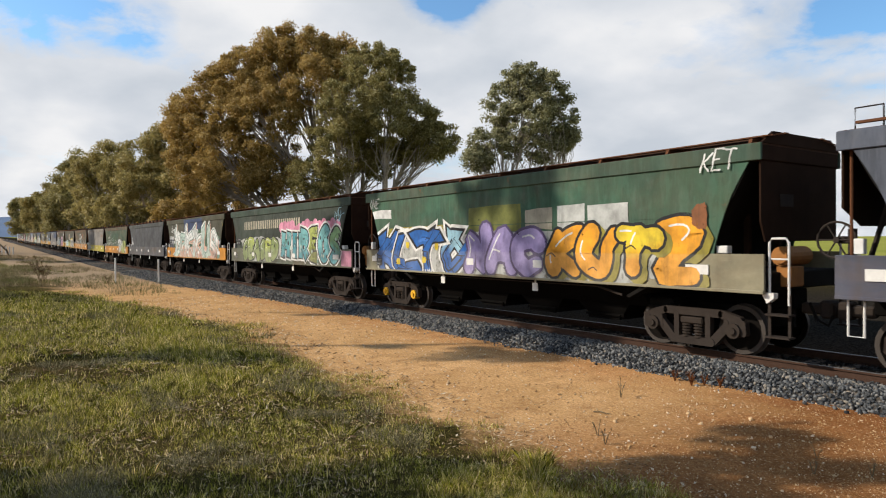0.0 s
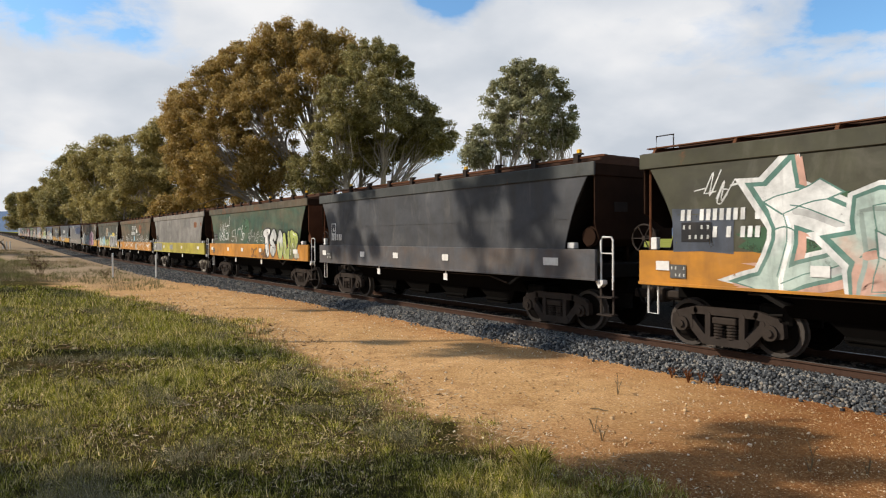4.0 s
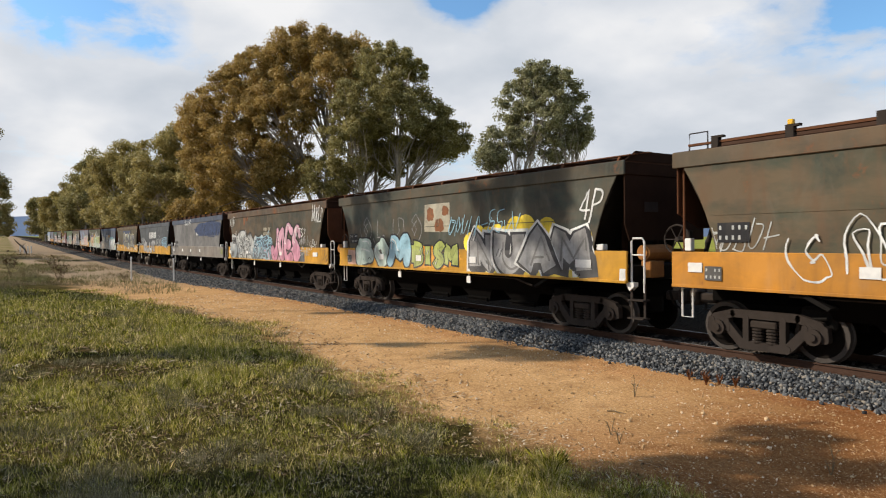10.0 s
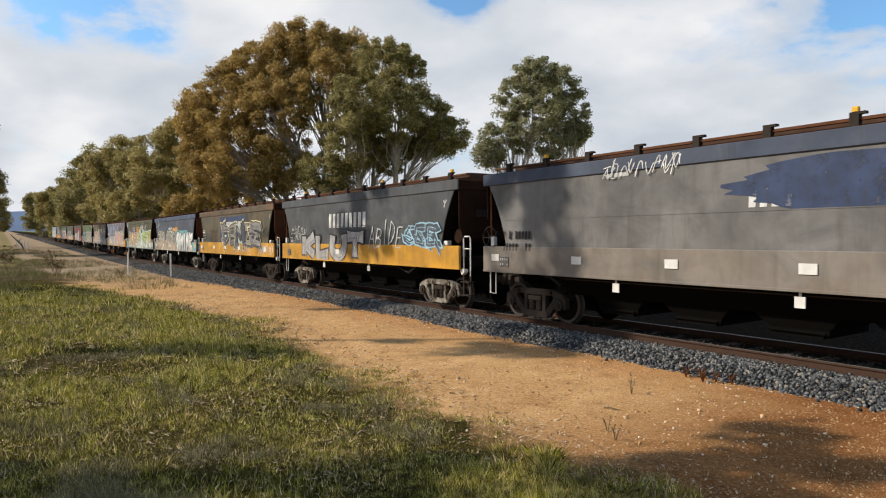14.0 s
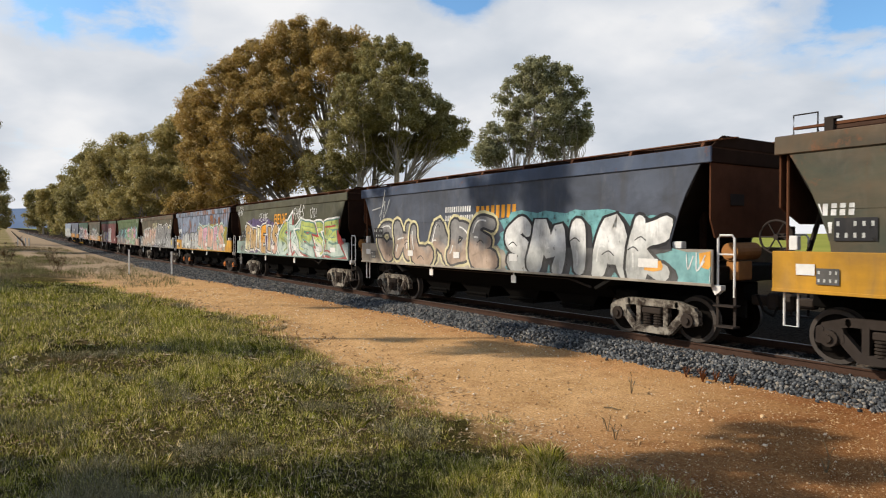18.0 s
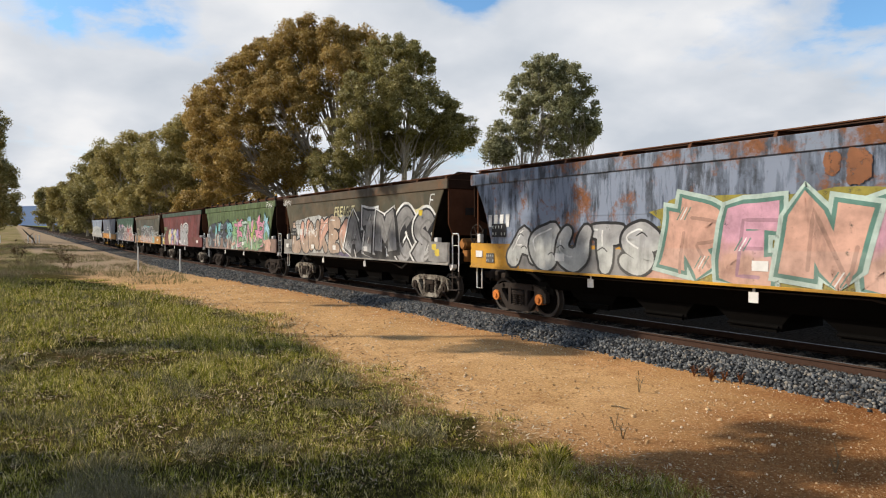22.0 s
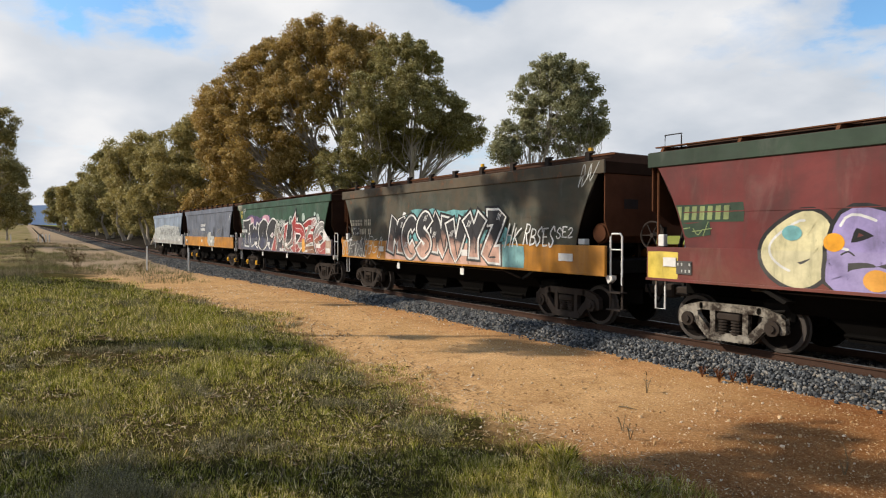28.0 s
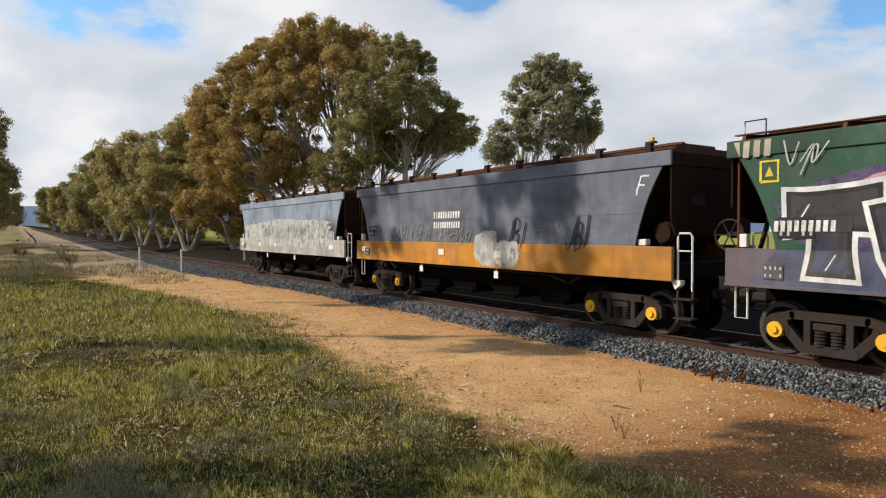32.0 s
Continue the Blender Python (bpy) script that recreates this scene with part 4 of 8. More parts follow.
def leaf_mesh(name, centres, radii, count, size, rng, mat):
    """Hanging leaves gathered in clumps: narrow quads on the shells of many small ellipsoids."""
    k = len(centres)
    pick = rng.integers(0, k, count)
    d = rng.normal(size=(count, 3))
    d /= np.linalg.norm(d, axis=1)[:, None]
    # each clump is a dome, thin below
    d[:, 2] = np.where((d[:, 2] < -0.15) & (rng.random(count) < 0.5), -d[:, 2], d[:, 2])
    rad = radii[pick] * (rng.random((count, 1)) ** 0.35) * rng.uniform(0.7, 1.15, (count, 1))
    p = centres[pick] + d * rad
    nrm = d * 0.7 + (0, 0, 0.15) + rng.normal(size=(count, 3)) * 0.5
    nrm /= np.linalg.norm(nrm, axis=1)[:, None]
    u = rng.normal(size=(count, 3)) * (0.8, 0.8, 0.45) + (0, 0, -0.55)
    v = np.cross(nrm, u)
    v /= np.linalg.norm(v, axis=1)[:, None]
    u = np.cross(v, nrm)
    ln = size * rng.uniform(0.6, 1.4, (count, 1))
    wd = ln * rng.uniform(0.28, 0.5, (count, 1))
    quad = np.stack([p - u * ln * 0.5, p + v * wd * 0.5, p + u * ln * 0.5, p - v * wd * 0.5], 1).reshape(-1, 3)
    me = bpy.data.meshes.new(name)
    me.vertices.add(count * 4)
    me.vertices.foreach_set("co", quad.ravel())
    me.loops.add(count * 4)
    me.loops.foreach_set("vertex_index", np.arange(count * 4))
    me.polygons.add(count)
    me.polygons.foreach_set("loop_start", np.arange(count) * 4)
    me.polygons.foreach_set("loop_total", np.full(count, 4))
    me.materials.append(mat)
    me.update(calc_edges=True)
    me.validate()
    return me


def tree(name, x, y, height, lobes, leaves, size, mat, label, seed, bark=None, clumps=26, trunk=0.45, bole=0.22, stems=1, clump_r=1.5):
    """lobes: (across, deep, up, and the radii) in metres, ellipsoids over which the leaf clumps are spread."""
    rng = np.random.default_rng(seed)
    bark = bark or M_BARK
    z0 = ground_z(x, y)
    root = new(name)
    root.matrix_basis = pose(x, y, z0 - 0.1, 0, 0, 57.2)
    cs, rs = [], []
    wood = bmesh.new()
    forks = []
    for sidx in range(stems):
        a = 2 * math.pi * sidx / stems + rng.uniform(0, 1)
        lean = 0.10 * height * (stems > 1)
        base = Vector((0.35 * math.cos(a), 0.35 * math.sin(a), 0)) * (stems > 1)
        top = base + Vector((math.cos(a) * lean, math.sin(a) * lean, bole * height * rng.uniform(0.8, 1.2)))
        tube(wood, [base, base.lerp(top, 0.5) + Vector((rng.uniform(-.2, .2), rng.uniform(-.2, .2), 0)), top], [trunk, trunk * 0.8, trunk * 0.65], 9)
        forks.append(top)
    for lx, ly, lz, rx, ry, rz in lobes:
        c = Vector((lx, ly, lz - z0))
        f = min(forks, key=lambda q: (q - c).length)
        mid = f.lerp(c, 0.5) + Vector((rng.uniform(-1, 1), rng.uniform(-1, 1), rng.uniform(-0.4, 0.6))) * height * 0.03
        tube(wood, [f, f.lerp(mid, 0.5) + Vector((rng.uniform(-.3, .3), rng.uniform(-.3, .3), 0)), mid, c], [trunk * 0.5, trunk * 0.42, trunk * 0.32, trunk * 0.16], 7)
        for q in range(clumps):
            d = Vector(rng.normal(size=3)).normalized()
            e = 0.55 + 0.45 * rng.random() ** 0.6
            p = c + Vector((d.x * rx, d.y * ry, d.z * rz)) * e
            cs.append(p)
            r = clump_r * rng.uniform(0.45, 1.05)
            rs.append((r, r, r * 0.86))
            if q % 2 == 0:
                b0 = f.lerp(mid, rng.uniform(0.5, 1.0)) if q % 4 else mid.lerp(c, rng.uniform(0.2, 1.0))
                m2 = b0.lerp(p, 0.5) + Vector((rng.uniform(-1, 1), rng.uniform(-1, 1), rng.uniform(-1, 0.3))) * (p - b0).length * 0.12
                tube(wood, [b0, m2, p], [trunk * 0.16, trunk * 0.10, trunk * 0.04], 5)
    part("trunk", wood, bark, root, "pale smooth trunk and limbs")
    crown = new("crown", leaf_mesh("crown", np.array(cs), np.array(rs), leaves, size, rng, mat))
    crown.parent = root
    tagged(root, label, "tree")
    return root

# the row behind the railway, from the large pair to the far end
tree("gum_tree", -61.5, 26.4, 22.0, [(-10.9, 0.0, 9.7, 2.7, 3.1, 4.2), (-12.1, 1.0, 14.1, 2.2, 2.6, 3.1), (-8.6, -1.0, 15.4, 3.0, 3.5, 3.3), (-7.1, -2.5, 10.2, 3.2, 3.6, 4.0), (-6.5, 1.0, 19.0, 3.2, 3.4, 2.9), (-3.4, -3.0, 13.4, 3.6, 4.1, 3.6), (-3.1, 1.0, 20.7, 3.5, 3.2, 2.8), (-0.1, 0.0, 21.4, 3.2, 3.0, 2.6), (-2.8, -2.5, 8.6, 3.1, 2.9, 2.5), (1.3, -2.0, 17.4, 3.3, 3.6, 3.1), (3.4, 1.5, 20.7, 2.9, 2.9, 2.5), (-4.4, -2.0, 16.6, 2.4, 2.8, 2.4)], 250000, 0.25, M_LEAF_BROWN, "tall spreading gum tree with bronze foliage behind the railway", 1, stems=4, trunk=0.45, clumps=64, clump_r=1.05)
tree("gum_tree", -53.1, 28.3, 17.0, [(0.9, 1.0, 18.1, 2.9, 2.9, 2.5), (3.0, 0.0, 16.7, 2.2, 2.6, 2.5), (-0.7, -2.0, 14.2, 2.9, 3.3, 2.8), (2.2, -2.0, 13.0, 2.7, 2.9, 2.5), (5.1, 0.5, 13.4, 1.9, 2.3, 1.9), (6.8, 0.0, 11.4, 2.0, 2.1, 1.8), (-2.1, -1.5, 10.5, 2.8, 3.2, 2.8), (1.0, 1.5, 9.9, 2.6, 2.3, 1.9), (4.5, 1.0, 10.5, 2.1, 1.7, 1.3), (-4.1, 0.0, 7.9, 2.5, 2.5, 2.1), (-0.7, 0.0, 12.3, 2.3, 2.5, 2.1)], 170000, 0.23, M_LEAF_GREEN, "broad olive-green gum tree with pale branching limbs", 2, stems=5, trunk=0.34, clumps=54, clump_r=0.85)
tree("gum_tree", -32.8, 30.3, 13.0, [(-0.3, 0.0, 12.9, 1.6, 1.7, 1.3), (0.8, -0.5, 11.9, 1.7, 2.0, 1.6), (-1.7, 0.5, 11.4, 1.4, 1.8, 1.6), (2.0, 0.0, 10.6, 1.4, 1.8, 1.6), (-0.5, -0.8, 10.2, 2.0, 2.0, 1.6), (-2.6, 0.0, 8.7, 1.5, 1.4, 1.1), (0.3, 0.5, 8.4, 2.0, 1.5, 1.1), (-3.5, 0.0, 7.7, 0.9, 1.2, 0.8), (2.4, 0.3, 9.2, 0.9, 1.3, 0.9)], 64000, 0.19, M_LEAF_GREY, "slim grey-green gum tree standing apart", 3, trunk=0.18, clumps=44, clump_r=0.58, stems=2)
tree("gum_tree", -83.8, 17.6, 14.0, [(0.0, 0.4, 14.1, 2.6, 2.4, 2.1), (-2.4, 0.6, 12.4, 3.1, 2.8, 2.4), (1.7, -0.4, 10.0, 3.1, 3.0, 2.8), (-2.4, -1.4, 8.6, 3.5, 3.1, 2.8), (1.4, 0.8, 6.1, 3.1, 3.0, 2.8), (4.9, 0.1, 5.1, 3.1, 2.9, 2.6)], 50000, 0.36, M_LEAF_OCHRE, "olive-brown gum tree in the row along the railway", 4, stems=3, clumps=24, clump_r=1.5, trunk=0.3)
tree("gum_tree", -112.9, 16.8, 14.0, [(0.0, -0.6, 15.7, 3.3, 2.8, 2.4), (-3.3, -0.0, 13.7, 3.3, 2.9, 2.5), (1.4, 1.7, 11.9, 4.1, 3.7, 3.3), (-3.6, 1.9, 9.6, 4.1, 3.7, 3.3), (-0.5, -0.6, 6.4, 4.1, 3.5, 2.9), (3.2, 0.3, 7.3, 3.2, 3.2, 3.2)], 50000, 0.42, M_LEAF_OCHRE, "yellowing gum tree in the row along the railway", 5, stems=3, clumps=24, clump_r=1.7, trunk=0.3)
tree("gum_tree", -167.7, 16.6, 16.0, [(1.3, -0.6, 19.7, 3.1, 3.0, 2.9), (-2.0, 0.4, 16.8, 3.1, 3.1, 3.1), (1.3, -0.8, 12.9, 4.2, 4.0, 3.9), (-3.3, -0.5, 10.9, 3.4, 3.5, 3.7), (2.0, 1.8, 7.0, 3.9, 3.8, 3.7), (-3.3, -0.9, 5.7, 3.1, 2.9, 2.6)], 34000, 0.55, M_LEAF_GREEN, "olive-green gum tree in the row along the railway", 6, clumps=20, clump_r=2.2, stems=2)
tree("gum_tree", -256.3, 17.5, 17.0, [(1.0, 0.5, 19.2, 3.9, 3.7, 3.5), (-2.9, -2.0, 15.3, 4.3, 3.9, 3.5), (2.0, 1.9, 12.3, 4.7, 4.7, 4.7), (-4.9, 1.4, 10.4, 4.3, 4.1, 3.9), (0.0, -1.3, 6.1, 5.1, 4.1, 3.1)], 26000, 0.75, M_LEAF_OCHRE, "far gum tree in the row along the railway", 7, clumps=18, clump_r=2.6)
tree("gum_tree", -381.9, 16.5, 20.0, [(1.7, 1.9, 22.8, 5.2, 4.3, 3.4), (-3.4, -2.3, 20.0, 4.6, 4.3, 4.0), (0.9, -1.1, 14.2, 5.7, 5.5, 5.2), (-4.0, -1.7, 11.4, 4.0, 4.0, 4.0)], 16000, 1.00, M_LEAF_GREEN, "far gum tree in the row along the railway", 17, clumps=16, clump_r=3.0)
tree("gum_tree", -103.8, -4.3, 15.0, [(1.8, -0.1, 16.0, 2.2, 2.4, 2.6), (-0.7, 1.2, 13.0, 3.7, 3.5, 3.3), (3.0, -0.8, 9.0, 2.2, 2.4, 2.6), (-1.1, -2.1, 7.1, 4.1, 3.9, 3.7), (2.2, -0.3, 5.3, 2.6, 2.2, 1.8)], 34000, 0.34, M_LEAF_GREEN, "dark green gum tree on the near side of the line", 8, clumps=22, clump_r=1.4, trunk=0.3)
tree("gum_tree", -144.5, -2.8, 9.0, [(1.9, -0.9, 9.2, 2.3, 2.6, 2.9), (-0.4, -1.4, 11.3, 2.6, 2.8, 2.9), (2.4, 0.2, 5.7, 1.9, 1.9, 1.9), (-0.7, -0.6, 5.0, 3.1, 2.6, 2.1)], 18000, 0.42, M_LEAF_GREEN, "low dark green tree near the level crossing", 9, clumps=18, clump_r=1.3, trunk=0.25)
tree("gum_tree", -74.6, 20.9, 13.0, [(-1.9, 1.5, 12.0, 2.6, 2.7, 2.9), (1.0, 0.0, 9.4, 2.9, 2.9, 2.9), (-1.9, 1.6, 7.5, 2.9, 2.7, 2.6), (1.9, -1.3, 6.2, 2.9, 2.7, 2.4), (-0.6, 0.3, 3.9, 2.9, 2.4, 1.9), (-3.9, -0.4, 4.9, 2.6, 2.4, 2.3)], 46000, 0.32, M_LEAF_BROWN, "bronze gum tree beneath the tall one", 21, stems=4, clumps=26, clump_r=1.3, trunk=0.25)
tree("gum_tree", -98.1, 17.6, 12.0, [(2.0, 1.0, 13.1, 2.8, 2.7, 2.6), (-1.6, -1.0, 11.9, 2.8, 2.7, 2.6), (0.8, 1.4, 7.9, 3.2, 3.0, 2.9), (-2.4, 0.1, 7.1, 2.8, 2.8, 2.9), (2.0, 1.3, 4.3, 3.2, 2.7, 2.2)], 36000, 0.40, M_LEAF_OCHRE, "dense olive-brown gum tree in the row", 22, stems=2, clumps=22, clump_r=1.5, trunk=0.25)
tree("gum_tree", -143.5, 17.2, 14.0, [(1.7, -0.1, 16.5, 3.2, 3.1, 2.9), (-1.1, -0.3, 14.8, 3.2, 3.2, 3.2), (1.7, 1.3, 10.3, 3.8, 3.8, 3.8), (-2.3, 2.0, 8.1, 3.4, 3.5, 3.6), (2.3, -0.5, 5.2, 3.6, 3.1, 2.5)], 30000, 0.50, M_LEAF_OCHRE, "dense olive-brown gum tree in the row", 23, clumps=22, clump_r=1.9, stems=2)
tree("gum_tree", -208.8, 17.3, 14.0, [(1.3, 2.0, 17.0, 3.5, 3.5, 3.5), (-1.1, 1.8, 13.0, 3.5, 3.5, 3.5), (2.9, -1.6, 10.5, 3.9, 4.0, 4.2), (-1.9, 0.5, 7.6, 3.5, 3.5, 3.5)], 22000, 0.65, M_LEAF_OCHRE, "yellowing gum tree in the row along the railway", 24, clumps=20, clump_r=2.3)
for k, (x, y, h) in enumerate([(-300, 24, 19), (-380, 26, 22), (-480, 30, 26), (-270, -14, 14), (-420, -22, 20)]):
    tree("gum_tree", x, y, h, [(0, 0, h * 0.62, h * 0.42, h * 0.42, h * 0.33), (h * 0.4, 0, h * 0.5, h * 0.3, h * 0.3, h * 0.3), (-h * 0.4, 0, h * 0.45, h * 0.3, h * 0.3, h * 0.3)], 9000, 0.9,
         M_LEAF_OCHRE if k % 2 else M_LEAF_GREEN, "far gum tree beside the line", 40 + k, clumps=18, clump_r=2.2)
# trees at the camera's back, whose shade falls on the verge and on the train
for k, (x, y, h, r) in enumerate([(-19.0, -3.6, 7.0, 0.8), (-42.0, -10.5, 12.0, 2.2), (-24.5, -7.8, 20.5, 2.1), (-33.5, -7.5, 20.0, 1.7), (-11.7, -6.5, 14.0, 2.2), (-13.3, -9.9, 8.5, 1.0)]):
    tree("gum_tree", x, y, h, [(0, 0, h - r * 1.1, r, r, r * 1.2), (r * 0.7, r * 0.3, h - r * 2.0, r * 0.8, r * 0.8, r), (-r * 0.7, -r * 0.3, h - r * 2.3, r * 0.8, r * 0.8, r)], int(680 * r * r + 380), 0.40,
         M_LEAF_GREEN, "gum tree on the near verge that shades the train", 60 + k, clumps=12, clump_r=0.35 * r, trunk=0.07 + 0.003 * h, bole=0.62)
# scrub that fills the foot of the row
for k, (x, y, h) in enumerate([(-150, 18.5, 5), (-165, 19, 6), (-185, 18.5, 6), (-205, 19, 7), (-230, 19, 7), (-135, 20, 4.5), (-120, 24, 4), (-98, 27, 4), (-84, 30, 4.5), (-72, 32, 4.5), (-63, 36, 5)]):
    tree("shrub", x, y, h, [(0, 0, h * 0.55 + rise(-x), h * 0.7, h * 0.7, h * 0.42), (h * 0.6, 0, h * 0.4 + rise(-x), h * 0.5, h * 0.5, h * 0.35)], 5000, 0.5, M_LEAF_OCHRE if k % 3 else M_LEAF_GREEN,
         "low olive scrub at the foot of the trees", 90 + k, clumps=14, clump_r=0.22 * h, trunk=0.1, bole=0.1)


# ---------------------------------------------------------------- graffiti and lettering on the wagons
SPRAY = {"white": (0.62, 0.62, 0.60), "pale": (0.42, 0.43, 0.41), "black": (0.012, 0.012, 0.014), "char": (0.030, 0.030, 0.034), "grey": (0.20, 0.195, 0.19), "silver": (0.31, 0.31, 0.31),
         "bluegrey": (0.20, 0.24, 0.26), "slate": (0.055, 0.065, 0.085), "navy": (0.030, 0.048, 0.105), "navyb": (0.022, 0.032, 0.085), "blue": (0.016, 0.100, 0.34), "sky": (0.26, 0.44, 0.53),
         "teal": (0.055, 0.24, 0.29), "aqua": (0.15, 0.36, 0.37), "jade": (0.085, 0.185, 0.150), "mint": (0.38, 0.47, 0.42), "green": (0.040, 0.095, 0.048), "dkgreen": (0.022, 0.045, 0.026)}
SPRAY.update({"leaf": (0.19, 0.34, 0.16), "moss": (0.20, 0.25, 0.10), "lime": (0.33, 0.38, 0.10), "olive": (0.14, 0.15, 0.035), "yellow": (0.62, 0.46, 0.03), "mustard": (0.26, 0.22, 0.035),
         "gold": (0.40, 0.26, 0.10), "orange": (0.68, 0.30, 0.018), "rust": (0.20, 0.075, 0.028), "red": (0.30, 0.030, 0.028), "salmon": (0.50, 0.29, 0.22), "pink": (0.50, 0.20, 0.29),
         "rose": (0.50, 0.27, 0.34), "lilac": (0.28, 0.23, 0.44), "violet": (0.085, 0.060, 0.14), "cream": (0.55, 0.50, 0.29), "buff": (0.36, 0.33, 0.25), "sand": (0.36, 0.26, 0.19), "stone": (0.21, 0.20, 0.17)})
SPRAY_MATS = {}


def spray_colour(key):
    if key.startswith("light_"):
        return tuple(min(0.8, v * 1.25 + 0.02) for v in SPRAY[key[6:]])
    if key.startswith("dark_"):
        return tuple(v * 0.68 for v in SPRAY[key[5:]])
    if key.startswith("mist_"):
        return SPRAY[key[5:]]
    return SPRAY[key]


def spray(key):
    """Sprayed paint, uneven in coverage, flaking, chalked and run down by rain; a key a/b fades from a above to b below."""
    if key in SPRAY_MATS:
        return SPRAY_MATS[key]
    top, low_key = (key.split("/") + [key])[:2]
    col, col2 = spray_colour(top), spray_colour(low_key)
    m, t, b = material("spray_" + key.replace("/", "_"), col, 0.55)
    co = obj_co(t)
    sepz = t.nodes.new("ShaderNodeSeparateXYZ")
    t.links.new(co, sepz.inputs[0])
    n = noise_tex(t, co, 2.2, 6, 0.62)
    if col2 != col:
        blend = math_node(t, "ADD", math_node(t, "SUBTRACT", sepz.outputs[2], 1.45), math_node(t, "MULTIPLY", math_node(t, "SUBTRACT", noise_tex(t, co, 1.6, 3), 0.5), 1.3))
        body = mix(t, ramp(t, blend, [(0.25, 0.0), (0.65, 1.0)]), col2, col)
    else:
        body = mix(t, 0.0, col, col)
    c = mix(t, ramp(t, n, [(0.34, 0.0), (0.64, 1.0)]), mix(t, 1.0, body, (0.66, 0.66, 0.66), "MULTIPLY"), mix(t, 1.0, body, (1.2, 1.2, 1.2), "MULTIPLY"))
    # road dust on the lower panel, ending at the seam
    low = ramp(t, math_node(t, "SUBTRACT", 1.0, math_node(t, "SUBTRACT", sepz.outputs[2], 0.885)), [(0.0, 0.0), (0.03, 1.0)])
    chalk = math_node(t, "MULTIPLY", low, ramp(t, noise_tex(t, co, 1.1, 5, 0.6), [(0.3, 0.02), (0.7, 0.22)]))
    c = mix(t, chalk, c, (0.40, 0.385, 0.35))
    run = noise_tex(t, mapping(t, co, (2.4, 2.4, 0.5)), 1.8, 6, 0.65, 0.4)
    c = mix(t, math_node(t, "MULTIPLY", ramp(t, run, [(0.52, 0.0), (0.75, 1.0)]), 0.5), c, (0.05, 0.043, 0.036))
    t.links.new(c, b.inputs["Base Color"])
    # flaked off in specks, so that the sheet shows through
    flake = math_node(t, "ADD", math_node(t, "MULTIPLY", noise_tex(t, co, 5.0, 7, 0.72), 0.6), math_node(t, "MULTIPLY", noise_tex(t, mapping(t, co, (3.0, 3.0, 0.7)), 2.0, 5, 0.6), 0.4))
    t.links.new(ramp(t, flake, [(0.51, 0.96), (0.66, 0.15)] if key.startswith("mist_") else [(0.60, 1.0), (0.68, 0.25)]), b.inputs["Alpha"])
    SPRAY_MATS[key] = m
    return m


LETTERS = {}


def letter(ch, weight):
    """The outline of one character of the built-in font as flat triangles, one unit high."""
    key = (ch, weight)
    if key not in LETTERS:
        cu = bpy.data.curves.new("glyph", "FONT")
        cu.body, cu.offset, cu.resolution_u = ch, weight, 5
        ob = new("glyph", cu)
        me = bpy.data.meshes.new_from_object(ob.evaluated_get(bpy.context.evaluated_depsgraph_get()))
        LETTERS[key] = ([v.co.copy() for v in me.vertices], [tuple(p.vertices) for p in me.polygons])
        bpy.data.objects.remove(ob)
        bpy.data.curves.remove(cu)
        bpy.data.meshes.remove(me)
    return LETTERS[key]


def edge_at(z):
    """Half the length of the side at the height z."""
    if z >= Z_EAVE:
        return 7.02
    if z <= Z_BODY:
        return L2 - 0.03
    f = (z - Z_BODY) / (Z_EAVE - Z_BODY)
    return 6.12 + 0.68 * f ** 1.4


class Sheet:
    """Collects flat shapes that lie on a wagon's side."""

    def __init__(self):
        self.bm = bmesh.new()
        self.mats = []

    def slot(self, key):
        if key not in self.mats:
            self.mats.append(key)
        return self.mats.index(key)

    def poly(self, pts, y, key):
        vs = [self.bm.verts.new((max(-edge_at(z), min(edge_at(z), x)), y, max(Z_SILL + 0.01, min(Z_TOP + 0.05, z)))) for x, z in pts]
        try:
            self.bm.faces.new(vs).material_index = self.slot(key)
        except ValueError:
            pass

    def glyph(self, ch, weight, place, y, key):
        vs, fs = letter(ch, weight)
        made = []
        for v in vs:
            x, z = place(v.x, v.y)
            made.append(self.bm.verts.new((max(-edge_at(z), min(edge_at(z), x)), y, max(Z_SILL + 0.01, z))))
        k = self.slot(key)
        for f in fs:
            try:
                self.bm.faces.new([made[i] for i in f]).material_index = k
            except ValueError:
                pass

    def ribbon(self, pts, width, y, key):
        k = self.slot(key)
        last = None
        for i, p in enumerate(pts):
            a, b = pts[max(0, i - 1)], pts[min(len(pts) - 1, i + 1)]
            dx, dz = b[0] - a[0], b[1] - a[1]
            ln = math.hypot(dx, dz) or 1.0
            nx, nz = -dz / ln * width / 2, dx / ln * width / 2
            pair = (self.bm.verts.new((p[0] + nx, y, p[1] + nz)), self.bm.verts.new((p[0] - nx, y, p[1] - nz)))
            if last:
                self.bm.faces.new((last[0], last[1], pair[1], pair[0])).material_index = k
            last = pair

    def done(self, name, root, label):
        # faces look out to the camera's side
        for f in self.bm.faces:
            f.normal_update()
            if f.normal.y > 0:
                f.normal_flip()
        return part(name, self.bm, [spray(k) for k in self.mats], root, label)


